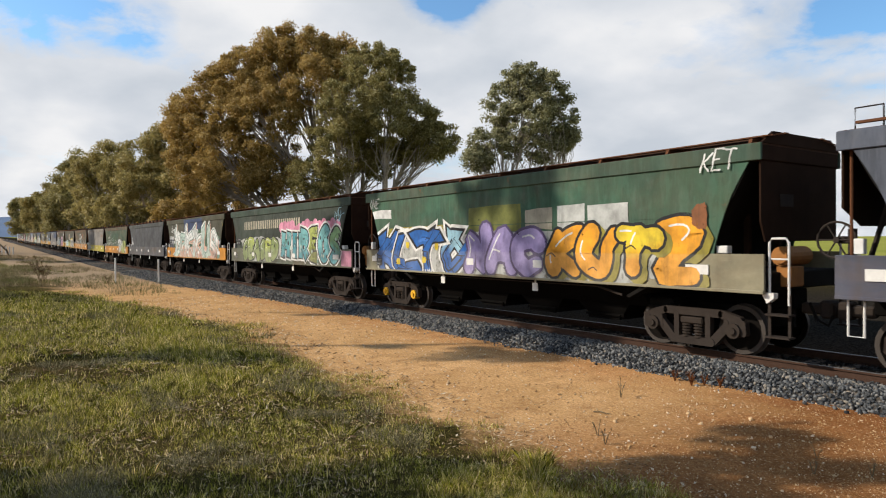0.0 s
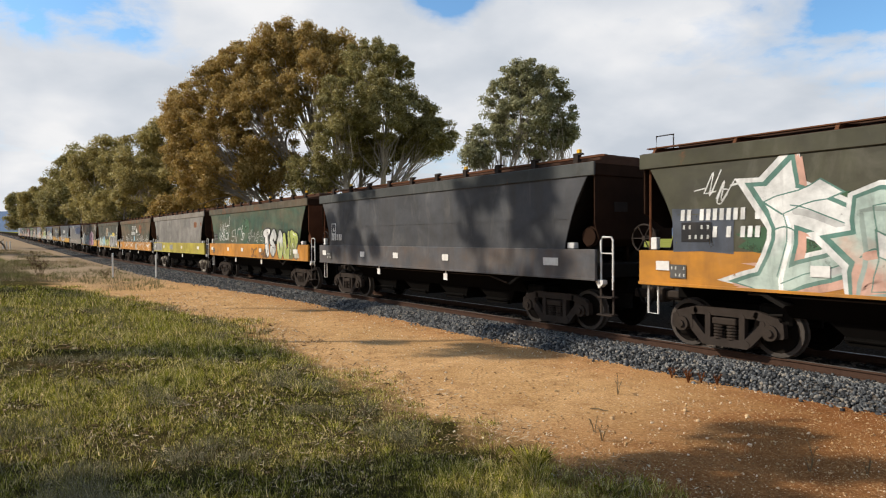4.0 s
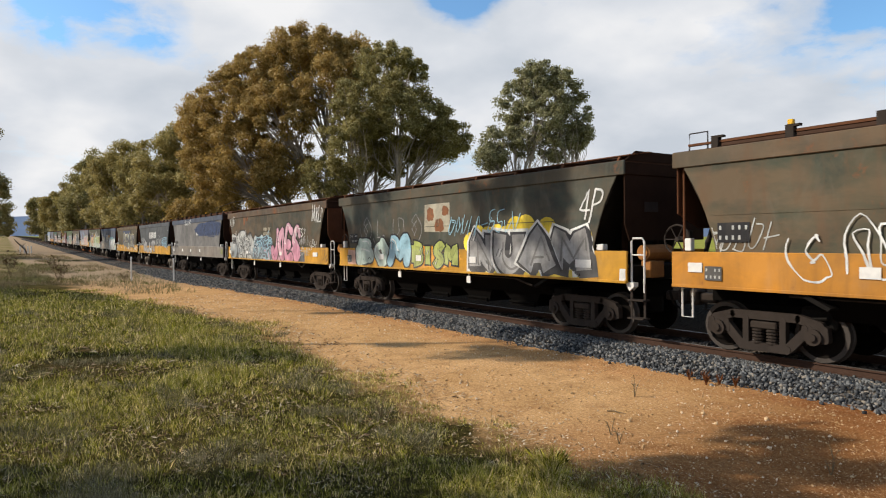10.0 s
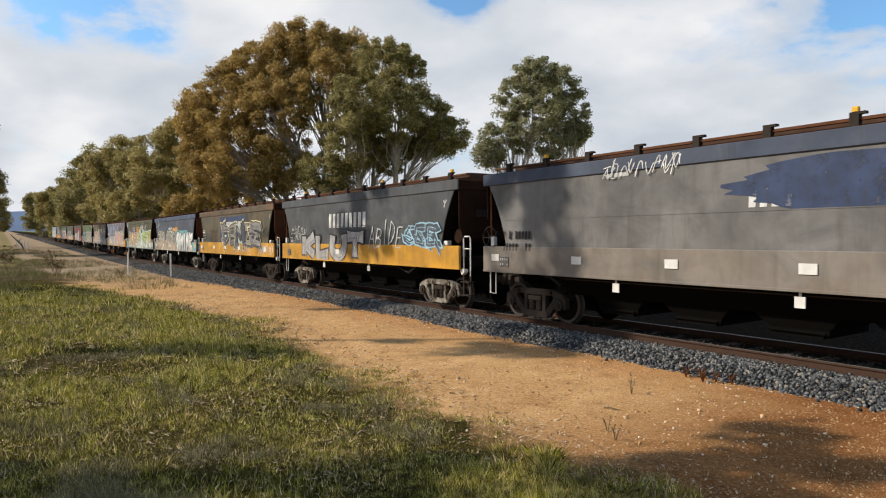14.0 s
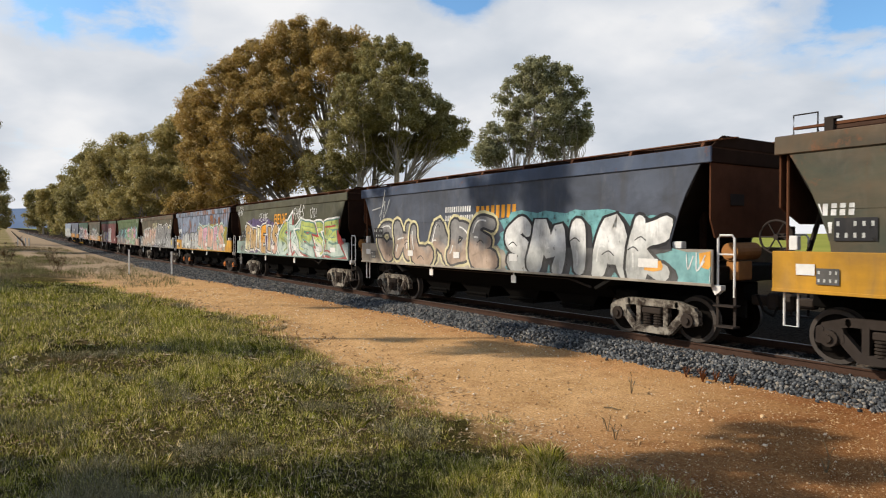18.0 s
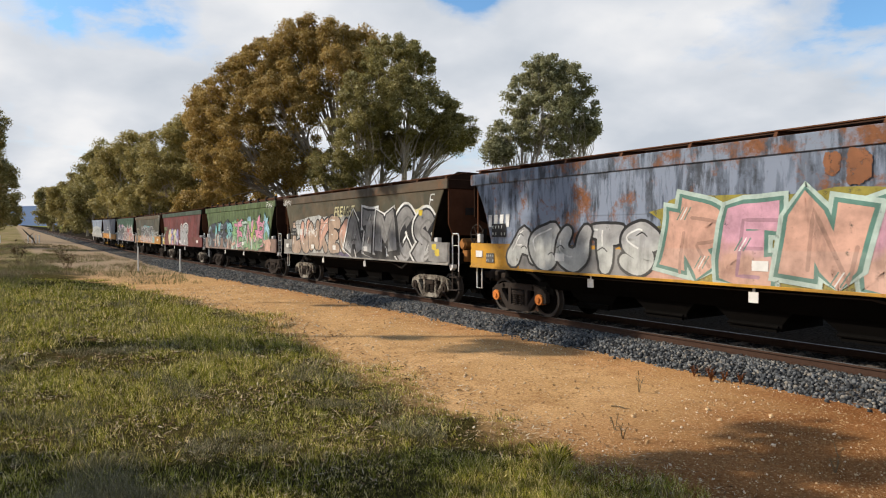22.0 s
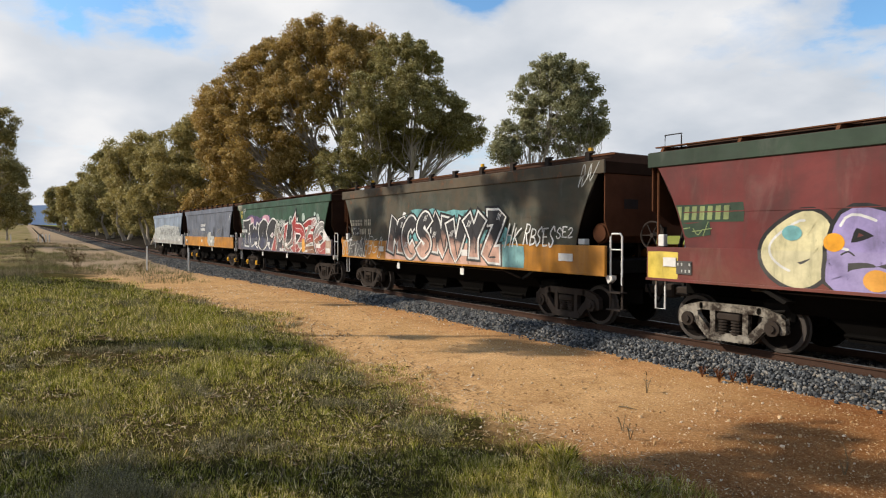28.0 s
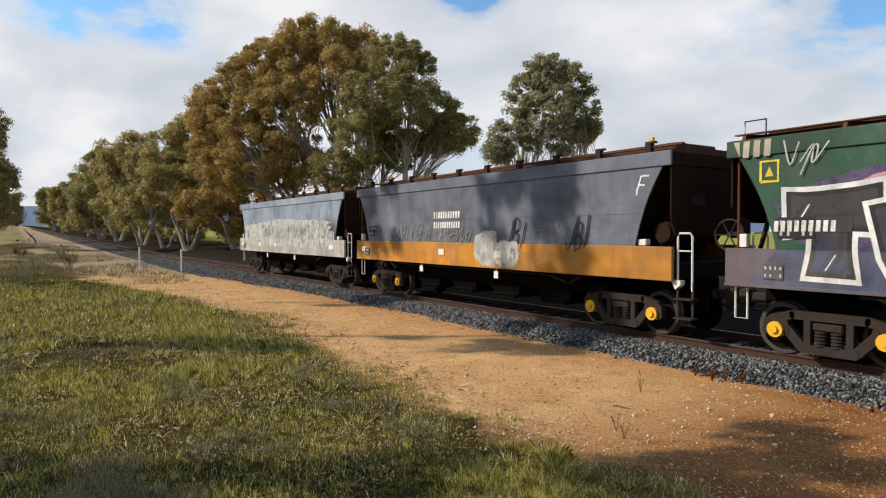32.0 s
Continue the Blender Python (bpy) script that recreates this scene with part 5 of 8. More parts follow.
def stencil(root, text, x0, x1, z0, z1, key, y):
    """Printed capitals, one object each."""
    cell = (x1 - x0) / len(text)
    ys = [v.y for v in letter("H", 0.0)[0]]
    cap = max(ys) - min(ys)
    for i, ch in enumerate(text):
        vs = letter(ch, 0.0)[0]
        if not vs:
            continue
        sheet = Sheet()
        a0, a1 = min(v.x for v in vs), max(v.x for v in vs)
        sx = min(cell * 0.84 / max(0.25, a1 - a0), 1.5 * (z1 - z0))
        cx, hz = x0 + (i + 0.5) * cell, z1 - z0
        sheet.glyph(ch, 0.012, lambda px, pz: (cx + (px - (a0 + a1) / 2) * sx + 0.2 * (pz / cap - 0.5) * hz, z0 + pz / cap * hz), y, key)
        sheet.done("lettering", root, "faded stencilled letter")


# the strokes of hand-sprayed characters in a box ten units wide and high, in base sixteen
STROKES = {
    "A": "00 5a a0 / 24 84", "B": "10 1a / 1a 89 86 15 / 15 94 91 10", "C": "98 6a 17 13 50 92", "D": "10 1a / 1a 78 95 72 10", "E": "9a 1a 10 90 / 15 75",
    "F": "9a 1a 10 / 15 75", "G": "98 6a 17 13 50 92 95 55", "H": "10 1a / 90 9a / 15 95", "I": "50 5a", "J": "9a 93 60 12", "K": "10 1a / 9a 25 90", "L": "1a 10 90",
    "M": "00 1a 54 9a a0", "N": "10 1a 80 9a", "O": "6a 26 33 60 94 87 5a", "P": "10 1a / 1a 89 86 15", "R": "10 1a / 1a 89 86 15 / 45 90", "S": "98 6a 28 26 74 82 40 12",
    "T": "0a aa / 5a 50", "U": "1a 13 50 93 9a", "V": "0a 50 aa", "W": "0a 20 56 80 aa", "Y": "0a 55 aa / 55 50", "Z": "1a 9a 10 90", "X": "00 aa / 0a a0", "!": "5a 54 / 51 50",
    "0": "6a 26 33 60 94 87 5a", "1": "28 5a 50", "2": "18 5a 87 10 90", "4": "70 7a 13 a3"}
ANGULAR = "AEFHIKLMNTVWXYZ14"


def strokes_of(ch):
    return [[(int(q[0], 16) / 10, int(q[1], 16) / 10) for q in s.split()] for s in STROKES.get(ch, "10 55 9a / 1a 90").split("/")]


def curve(pts, per=6, tight=False):
    """The points joined by a smooth line, or by straight ones with slightly rounded corners."""
    n = len(pts)
    out = []
    for i in range(n - 1):
        a, b, c, d = pts[max(0, i - 1)], pts[i], pts[i + 1], pts[min(n - 1, i + 2)]
        for k in range(per):
            f = k / per
            if tight:
                out.append((b[0] + (c[0] - b[0]) * f, b[1] + (c[1] - b[1]) * f))
            else:
                out.append(tuple(b[j] + 0.5 * f * (c[j] - a[j] + f * (2 * a[j] - 5 * b[j] + 4 * c[j] - d[j] + f * (3 * (b[j] - c[j]) + d[j] - a[j]))) for j in (0, 1)))
    out.append(pts[-1])
    return out


STYLES = {  # width of the stroke to the letter's height, overlap of the letters, swelling, flare of the ends, pointed ends
    "bubble": (0.185, 1.20, 0.25, 1.0, 0.0), "block": (0.165, 1.16, 0.06, 1.25, 0.0), "wild": (0.128, 1.34, 0.24, 1.30, 0.9), "thin": (0.024, 0.86, 0.0, 1.0, 0.0)}


def fat_line(sheet, pts, widths, y, key, grow, style, step=0.0000015):
    """One sprayed stroke of changing width, with round, square or pointed ends."""
    k = sheet.slot(key)
    bm = sheet.bm
    n = len(pts)
    last = None
    fit = lambda x, z: (max(-edge_at(z), min(edge_at(z), x)), max(Z_SILL + 0.012, min(Z_TOP - 0.01, z)))
    for i, p in enumerate(pts):
        a, b = pts[max(0, i - 1)], pts[min(n - 1, i + 1)]
        dx, dz = b[0] - a[0], b[1] - a[1]
        ln = math.hypot(dx, dz) or 1.0
        dx, dz = dx / ln, dz / ln
        w = widths[i] + grow
        px, pz = p
        if i in (0, n - 1) and style != "bubble":
            s = -1 if i == 0 else 1
            px, pz = px + s * dx * grow, pz + s * dz * grow
        yy = y - step * i
        q = [fit(px - dz * w, pz + dx * w), fit(px + dz * w, pz - dx * w)]
        pair = [bm.verts.new((q[0][0], yy, q[0][1])), bm.verts.new((q[1][0], yy, q[1][1]))]
        if last:
            bm.faces.new((last[0], last[1], pair[1], pair[0])).material_index = k
        if i in (0, n - 1):
            s = -1 if i == 0 else 1
            cap = []
            if style == "bubble" or style == "thin":
                for h in range(1, 5):
                    g = math.pi * h / 5
                    u, v = math.cos(g) * w, math.sin(g) * w * s
                    x_, z_ = fit(px - dz * u + dx * v, pz + dx * u + dz * v)
                    cap.append(bm.verts.new((x_, yy, z_)))
            elif style == "wild":
                x_, z_ = fit(px + s * dx * w * 1.5 + dz * w * 0.9 * s, pz + s * dz * w * 1.5 - dx * w * 0.9 * s)
                cap.append(bm.verts.new((x_, yy, z_)))
            if cap:
                bm.faces.new([pair[0]] + cap + [pair[1]]).material_index = k
        last = pair


def sprayed_word(root, text, x0, x1, z0, z1, face, line, rim, style, rng, y, light="white", block=None):
    """A piece of graffiti, letter by letter: thrown shadow, rim, outline, face, shine."""
    wide, over, swell, flare, point = STYLES[style]
    n = len(text)
    cell = (x1 - x0) / n
    faces = face.split(",")
    for i, ch in enumerate(text):
        if ch == " ":
            continue
        depth = (i % 3) * 0.0022
        sheet = Sheet()
        hz = (z1 - z0) * rng.uniform(0.86, 1.0)
        hw = wide * min(hz, cell * 1.15)
        base = z0 + (z1 - z0 - hz) * rng.random()
        cx = x0 + (i + 0.5) * cell
        w_ = cell * over - 2 * hw * 0.9
        h_ = hz - 2 * hw
        skew, ang = rng.uniform(-0.05, 0.22), radians(rng.uniform(-8, 8))
        if style == "block":
            skew, ang = rng.uniform(0.0, 0.14), radians(rng.uniform(-3, 3))
        seed_z = rng.uniform(0, 60)
        bow = rng.uniform(-0.12, 0.12) if style != "block" else 0.0

        def place(p):
            u, v = (p[0] - 0.5) * w_, (p[1] - 0.5) * h_
            u += skew * v + bow * cell * math.sin(p[1] * 3.1)
            u += 0.09 * cell * noise.noise((p[0] * 2.1, p[1] * 2.3, seed_z)) * (style != "block")
            v += 0.08 * hz * noise.noise((p[0] * 2.1, p[1] * 1.9, seed_z + 9)) * (style != "block")
            return cx + u * math.cos(ang) - v * math.sin(ang), base + hz / 2 + u * math.sin(ang) + v * math.cos(ang)

        lines = []
        for s in strokes_of(ch):
            pts = [place(p) for p in curve(s, 6, style != "bubble" and ch in ANGULAR)]
            if style == "wild":
                # ends that shoot out past the letter
                for e, o in ((0, 1), (-1, -2)):
                    if rng.random() < 0.6:
                        dx, dz = pts[e][0] - pts[o][0], pts[e][1] - pts[o][1]
                        ln = math.hypot(dx, dz) or 1.0
                        ext = hz * rng.uniform(0.05, 0.2)
                        tip = (pts[e][0] + dx / ln * ext, pts[e][1] + dz / ln * ext)
                        pts = [tip] + pts if e == 0 else pts + [tip]
            m = len(pts)
            ph = rng.uniform(0, 6.28)
            ws = []
            for j, p in enumerate(pts):
                f = j / max(1, m - 1)
                heavy = 1.0 + 0.30 * (0.5 - (p[1] - base) / hz) * (style == "bubble")
                w = hw * heavy * (1 + swell * math.sin(4.0 * f + ph)) * (1 + (flare - 1) * (abs(2 * f - 1) ** 3))
                ws.append(w)
            lines.append((pts, ws))
        f_key = faces[i % len(faces)]
        t_line = 0.20 * hw + 0.028
        layers = []
        if rim:
            layers.append((rim, t_line * 2.1, (0, 0)))
        if block:
            for q in (3, 2, 1):
                layers.append((block, t_line * 0.9, (0.045 * q * rng.choice((1, 1)), -0.035 * q)))
        if line:
            layers.append((line, t_line, (0, 0)))
        layers.append((f_key, 0.0, (0, 0)))
        for key, grow, (ox, oz) in layers:
            for pts, ws in lines:
                fat_line(sheet, [(p[0] + ox, p[1] + oz) for p in pts], ws, y - depth, key, grow, style)
                depth += 0.00008
            depth += 0.00005
        # shine, inner shading and fill marks
        base_key = f_key.split("/")[0]
        for q, (pts, ws) in enumerate(lines):
            m = len(pts)
            if m < 5:
                continue
            if style == "bubble":
                a, b = int(m * 0.12), max(int(m * 0.12) + 3, int(m * rng.uniform(0.35, 0.6)))
                sub = list(range(a, min(b, m - 1)))
                off = 0.5
                seg = [(pts[j][0] - ws[j] * off * 0.7, pts[j][1] + ws[j] * off * 0.6) for j in sub]
                fat_line(sheet, seg, [hw * 0.10] * len(seg), y - depth, light, 0.0, "thin")
                depth += 0.00007
            elif style == "block":
                a, b = int(m * 0.1), int(m * 0.85)
                seg = [(pts[j][0] + ws[j] * 0.62, pts[j][1] - ws[j] * 0.3) for j in range(a, b)]
                if len(seg) > 2:
                    fat_line(sheet, seg, [hw * 0.15] * len(seg), y - depth, "dark_" + base_key, 0.0, "thin")
                    depth += 0.00007
            else:
                a, b = int(m * 0.05), int(m * 0.8)
                side = rng.choice((-1, 1))
                seg = [(pts[j][0] + ws[j] * 0.5 * side, pts[j][1] - ws[j] * 0.35) for j in range(a, b)]
                if len(seg) > 2:
                    fat_line(sheet, seg, [hw * rng.uniform(0.12, 0.34)] * len(seg), y - depth, rng.choice(("dark_" + base_key, "light_" + base_key, block or line or "black")), 0.0, "thin")
                    depth += 0.00007
                mid = pts[int(m * 0.5)]
                seg = curve([(mid[0] - hw, mid[1] - hw * rng.uniform(0.2, 1.4)), mid, (mid[0] + hw * 0.9, mid[1] + hw * rng.uniform(-1.0, 1.0))], 4)
                fat_line(sheet, seg, [0.012] * len(seg), y - depth, line or "black", 0.0, "thin")
                depth += 0.00007
        for q, (pts, ws) in enumerate(lines):
            m = len(pts)
            if style == "wild" and m > 6:
                # facet line down the stroke, and bars thrown across to the next letter
                seg = [(p[0] + 0.25 * w, p[1]) for p, w in zip(pts[1:-2], ws[1:-2])]
                fat_line(sheet, seg, [0.010] * len(seg), y - depth, line or "black", 0.0, "thin")
                depth += 0.00006
                if rng.random() < 0.7:
                    p = pts[rng.randrange(m)]
                    an, ln = rng.uniform(-0.9, 0.9), cell * rng.uniform(0.3, 0.6)
                    seg = [(p[0] + math.cos(an) * ln * j / 4, p[1] + math.sin(an) * ln * j / 4) for j in range(5)]
                    if all(Z_SILL + 0.1 < z_ < Z_EAVE - 0.1 for _, z_ in seg):
                        for key, grow in ((line or "black", 0.022), (rng.choice(faces), 0.0)):
                            fat_line(sheet, seg, [hw * f for f in (0.75, 0.65, 0.55, 0.6, 0.8)], y - depth, key, grow, "wild")
                            depth += 0.00006
            elif style == "block" and m > 6 and rng.random() < 0.75:
                # a few quick hatch strokes
                p = pts[rng.randrange(1, m - 1)]
                for j in range(3):
                    x_, z_ = p[0] + (j - 1) * hw * 0.36, p[1]
                    fat_line(sheet, [(x_ - hw * 0.3, z_ - hw * 0.5), (x_, z_), (x_ + hw * 0.3, z_ + hw * 0.5)], [0.011] * 3, y - depth, light if j % 2 else (line or "black"), 0.0, "thin")
                    depth += 0.00005
            elif style == "bubble" and m > 6 and rng.random() < 0.35:
                # creases where the bubbles meet
                j = rng.randrange(2, m - 2)
                p = pts[j]
                seg = curve([(p[0] - ws[j] * 0.95, p[1] - ws[j] * 0.2), (p[0] - ws[j] * 0.3, p[1] + ws[j] * 0.1), (p[0] + ws[j] * 0.25, p[1] - ws[j] * 0.25)], 4)
                fat_line(sheet, seg, [0.013] * len(seg), y - depth, line or "black", 0.0, "thin")
                depth += 0.00006
        sheet.done("graffiti_letter", root, {"bubble": "sprayed rounded graffiti letter with an outline", "block": "sprayed square graffiti letter with an outline", "wild": "sprayed jagged graffiti letter with an outline"}[style])


def hollow_word(root, text, x0, x1, z0, z1, face, rng, y):
    """Letters left as bare outlines."""
    n = len(text)
    cell = (x1 - x0) / n
    for i, ch in enumerate(text):
        sheet = Sheet()
        cx, hz = x0 + (i + 0.5) * cell, (z1 - z0)
        hw = 0.15 * min(hz, cell * 1.2)
        for s in strokes_of(ch):
            pts = [(cx + (p[0] - 0.5) * (cell * 1.02 - 2 * hw) + 0.05 * cell * noise.noise((p[0] * 2, p[1] * 2, i * 3.3)), z0 + hw + p[1] * (hz - 2 * hw)) for p in curve(s, 6)]
            m = len(pts)
            left, right = [], []
            for j in range(m):
                a, b = pts[max(0, j - 1)], pts[min(m - 1, j + 1)]
                dx, dz = b[0] - a[0], b[1] - a[1]
                ln = math.hypot(dx, dz) or 1.0
                left.append((pts[j][0] - dz / ln * hw, pts[j][1] + dx / ln * hw))
                right.append((pts[j][0] + dz / ln * hw, pts[j][1] - dx / ln * hw))
            ring = left + right[::-1][: rng.randint(m // 2, m)]
            ring = curve(ring[::2], 3)
            fat_line(sheet, ring, [0.015 + 0.005 * math.sin(j * 0.5) for j in range(len(ring))], y, face, 0.0, "thin")
            y -= 0.0001
        sheet.done("graffiti_outline", root, "thin sprayed outline of a graffiti letter")


def tag_word(root, text, x0, x1, z0, z1, face, rng, y):
    """A quick tag in thin strokes."""
    n = len(text)
    cell = (x1 - x0) / n
    thick = 0.011 + 0.016 * min(1.0, (z1 - z0))
    for i, ch in enumerate(text):
        if ch == " ":
            continue
        sheet = Sheet()
        cx, hz = x0 + (i + 0.5) * cell, (z1 - z0) * rng.uniform(0.75, 1.05)
        skew = rng.uniform(0.12, 0.35)
        lift = rng.uniform(-0.08, 0.12) * hz
        for s in strokes_of(ch):
            pts = [(cx + (p[0] - 0.5) * cell * 0.86 + skew * (p[1] - 0.5) * hz + 0.08 * cell * noise.noise((p[0] * 3, p[1] * 3, i * 5.1 + x0)),
                    z0 + lift + p[1] * hz + 0.05 * hz * noise.noise((p[0] * 3, p[1] * 3, i * 2.7 + 40))) for p in curve(s, 5, ch in ANGULAR)]
            fat_line(sheet, pts, [thick * (0.8 + 0.4 * rng.random()) for _ in pts], y, face, 0.0, "thin")
            y -= 0.00008
        sheet.done("tag_letter", root, "thin sprayed letter of a tag")


def scrawl(root, x0, x1, z0, z1, face, rng, y):
    """An unreadable tag: hooks, slashes and loops."""
    h = z1 - z0
    n = max(2, int((x1 - x0) / max(0.2, 0.45 * h)))
    cell = (x1 - x0) / n
    shapes = ((0.1, 0.0, 0.3, 0.9, 0.6, 1.0, 0.8, 0.5), (0.0, 0.9, 0.5, 0.1, 0.9, 0.8), (0.9, 0.9, 0.2, 0.8, 0.3, 0.4, 0.9, 0.4, 0.7, 0.0, 0.0, 0.1), (0.2, 1.0, 0.1, 0.1, 0.6, 0.0, 0.9, 0.7, 0.4, 0.8),
              (0.0, 0.5, 0.9, 0.6), (0.3, 1.05, 0.15, -0.05), (0.0, 0.2, 0.4, 0.95, 0.55, 0.1, 1.1, 1.0))
    sheet = Sheet()
    thick = 0.007 + 0.009 * min(1.0, h)
    for i in range(n):
        for _ in range(rng.choice((1, 2, 2))):
            s = rng.choice(shapes)
            hh, lift = h * rng.uniform(0.55, 1.0), rng.uniform(0, 0.25) * h
            pts = curve([(x0 + (i + 0.1 + s[j] * rng.uniform(0.75, 1.15)) * cell + 0.2 * s[j + 1] * h, z0 + lift + s[j + 1] * hh) for j in range(0, len(s), 2)], 5)
            pts = [(max(-edge_at(z), min(edge_at(z), x)), z) for x, z in pts]
            fat_line(sheet, pts, [thick * rng.uniform(0.75, 1.2) for _ in pts], y, face, 0.0, "thin")
            y -= 0.00008
    sheet.done("graffiti_tag", root, "thin unreadable sprayed tag")


def blob_outline(x0, x1, z0, z1, rng, n=56):
    ph = [rng.uniform(0, 6.28) for _ in range(5)]
    pts = []
    for k in range(n):
        a = 2 * math.pi * k / n
        r = 1 + 0.07 * math.sin(3 * a + ph[0]) + 0.06 * math.sin(7 * a + ph[1]) + 0.06 * abs(math.sin(11 * a + ph[2])) + 0.04 * math.sin(19 * a + ph[3])
        ca, sa = math.cos(a), math.sin(a)
        q = (abs(ca) ** 3.2 + abs(sa) ** 3.2) ** (-1 / 3.2)
        pts.append(((x0 + x1) / 2 + (x1 - x0) / 2 * q * ca * r * 0.95, (z0 + z1) / 2 + (z1 - z0) / 2 * q * sa * r * 0.95))
    return pts


# per wagon, counted from the last: what, words, x0 x1 z0 z1 on the side, colours: face, outline, rim and thrown shadow
ART = {}
ART[22] = [
    ('patch', '', (-1.21, 0.94, 2.39, 3.07), 'olive', '', ''),
    ('patch', '', (1.11, 2, 2.43, 2.92), 'buff', '', ''),
    ('patch', '', (2.19, 3.04, 2.37, 2.95), 'pale', '', ''),
    ('patch', '', (3.13, 4.21, 2.33, 2.94), 'pale', '', ''),
    ('blob', '', (-6, 5.95, 1.25, 2.39), 'pale', '', ''),
    ('blob', '', (-5.9, -1.4, 2.3, 2.62), 'mustard', '', ''),
    ('wild', 'KLTO', (-6.1, -1.5, 1.12, 2.45), 'blue,blue,blue,sky/blue', 'black', 'white'),
    ('blob', '', (-5.05, -4.8, 1.42, 1.62), 'yellow', '', ''),
    ('blob', '', (-4.45, -4.25, 1.95, 2.15), 'yellow', '', ''),
    ('blob', '', (-3.55, -3.3, 1.5, 1.7), 'yellow', '', ''),
    ('blob', '', (-2.85, -2.65, 1.9, 2.1), 'yellow', '', ''),
    ('tag', 'ONE', (-6.75, -6.1, 3.3, 3.66), 'pale', '', ''),
    ('tag', 'NOK', (-3.4, -2.9, 1.16, 1.34), 'white', '', ''),
    ('bubble', 'NAC', (-1.3, 1.75, 1.24, 2.54), 'lilac', 'violet', ''),
    ('bubble', 'KUTZ', (2.01, 5.9, 1.31, 2.51), 'orange,orange,yellow/orange,orange', 'black', '|mustard'),
    ('tag', 'KET', (5.92, 6.61, 3.4, 3.8), 'white', '', ''),
    ('patch', '', (-6.6, -5.37, 2.9, 3.2), 'white', '', ''),
    ('blob', '', (5.73, 6.05, 2.34, 2.81), 'rust', '', ''),
]
ART[21] = [
    ('bars', '', (-4.88, 2.41, 2.77, 3.27), 'buff', '', ''),
    ('blob', '', (-0.13, 6.37, 2.27, 3.23), 'pink', '', ''),
    ('patch', '', (6.23, 7.17, 1.23, 1.82), 'pink', '', ''),
    ('blob', '', (-5.3, 0.52, 1.29, 2.46), 'pale', '', ''),
    ('bubble', 'CEASED', (-5.16, -0.11, 1.3, 2.47), 'moss,lime/moss,moss', 'black', ''),
    ('block', 'HIREGS', (0.29, 6.23, 1.32, 2.84), 'aqua/teal,teal,aqua/teal,lime/olive,aqua/teal,leaf/teal', 'black', 'white'),
    ('tag', '', (5.58, 6.51, 2.82, 3.44), 'sky', '', ''),
]
dots = random.Random(21)
for k in range(22):
    x, z, r = 0.5 + 0.28 * k, dots.uniform(1.3, 2.6), 0.055 + 0.0022 * (22 - k)
    ART[21].append(("dot", "", (x - r, x + r, z - r, z + r), ("char", "jade", "char", "mint")[k % 4], "", ""))
ART[20] = [
    ('patch', '', (-2.02, 2.42, 2.65, 3.74), 'navy', '', ''),
    ('blob', '', (-4.44, 5.98, 1.18, 2.98), 'green', '', ''),
    ('patch', '', (5.53, 5.98, 1.26, 1.82), 'jade', '', ''),
    ('blob', '', (-4.22, 5.09, 1.31, 1.97), 'salmon', '', ''),
    ('wild', 'DEKTCUS', (-4.33, 5.27, 1.17, 2.9), 'white/mint,mint/salmon,white/salmon,pale/mint,white/salmon,mint,white/salmon', 'jade', 'white|salmon'),
    ('tag', 'Y', (6.53, 6.68, 3.01, 3.27), 'yellow', '', ''),
    ('patch', '', (5.77, 6.36, 1.99, 2.35), 'slate', '', ''),
    ('bars', '', (5.87, 6.26, 2.11, 2.26), 'white', '', ''),
    ('tag', '', (-5.92, -4.95, 2.73, 3.25), 'white', '', ''),
    ('patch', '', (-6.3, -5.03, 1.86, 2.67), 'slate', '', ''),
    ('bars', '', (-6.12, -4.53, 2.14, 2.66), 'white', '', ''),
    ('tag', '', (4.89, 5.53, 1.28, 1.55), 'black', '', ''),
]
ART[19] = [
    ('bars', '', (-6.04, -5.14, 2.07, 2.3), 'white', '', ''),
    ('frame', '', (-6.01, -5.68, 2.31, 2.69), 'white', '', ''),
]
ART[18] = [
    ('tag', '', (-5.32, -0.47, 1.86, 3.05), 'white', '', ''),
    ('tag', '', (-0.46, 2.04, 1.89, 2.52), 'pale', '', ''),
    ('blob', '', (-1.2, -0.16, 2.43, 3.13), 'green', '', ''),
    ('bubble', 'TSOUR', (2.04, 6.04, 1.18, 2.58), 'white,pale,pale/lime,lime,lime/olive', 'black', ''),
    ('tag', 'SKC TBOW', (0.13, 2.46, 1.22, 1.72), 'black', '', ''),
    ('patch', '', (5.71, 6.19, 1.31, 1.52), 'buff', '', ''),
]
ART[17] = [
    ('blob', '', (4.68, 5.35, 2.84, 3.21), 'rust', '', ''),
    ('blob', '', (6.12, 6.42, 2.91, 3.15), 'rust', '', ''),
    ('tag', '', (-6.67, -5.68, 1.91, 2.41), 'white', '', ''),
    ('patch', '', (-7.24, -4.21, 1.29, 1.82), 'grey', '', ''),
    ('patch', '', (-1.8, -0.94, 1.42, 1.75), 'grey', '', ''),
]
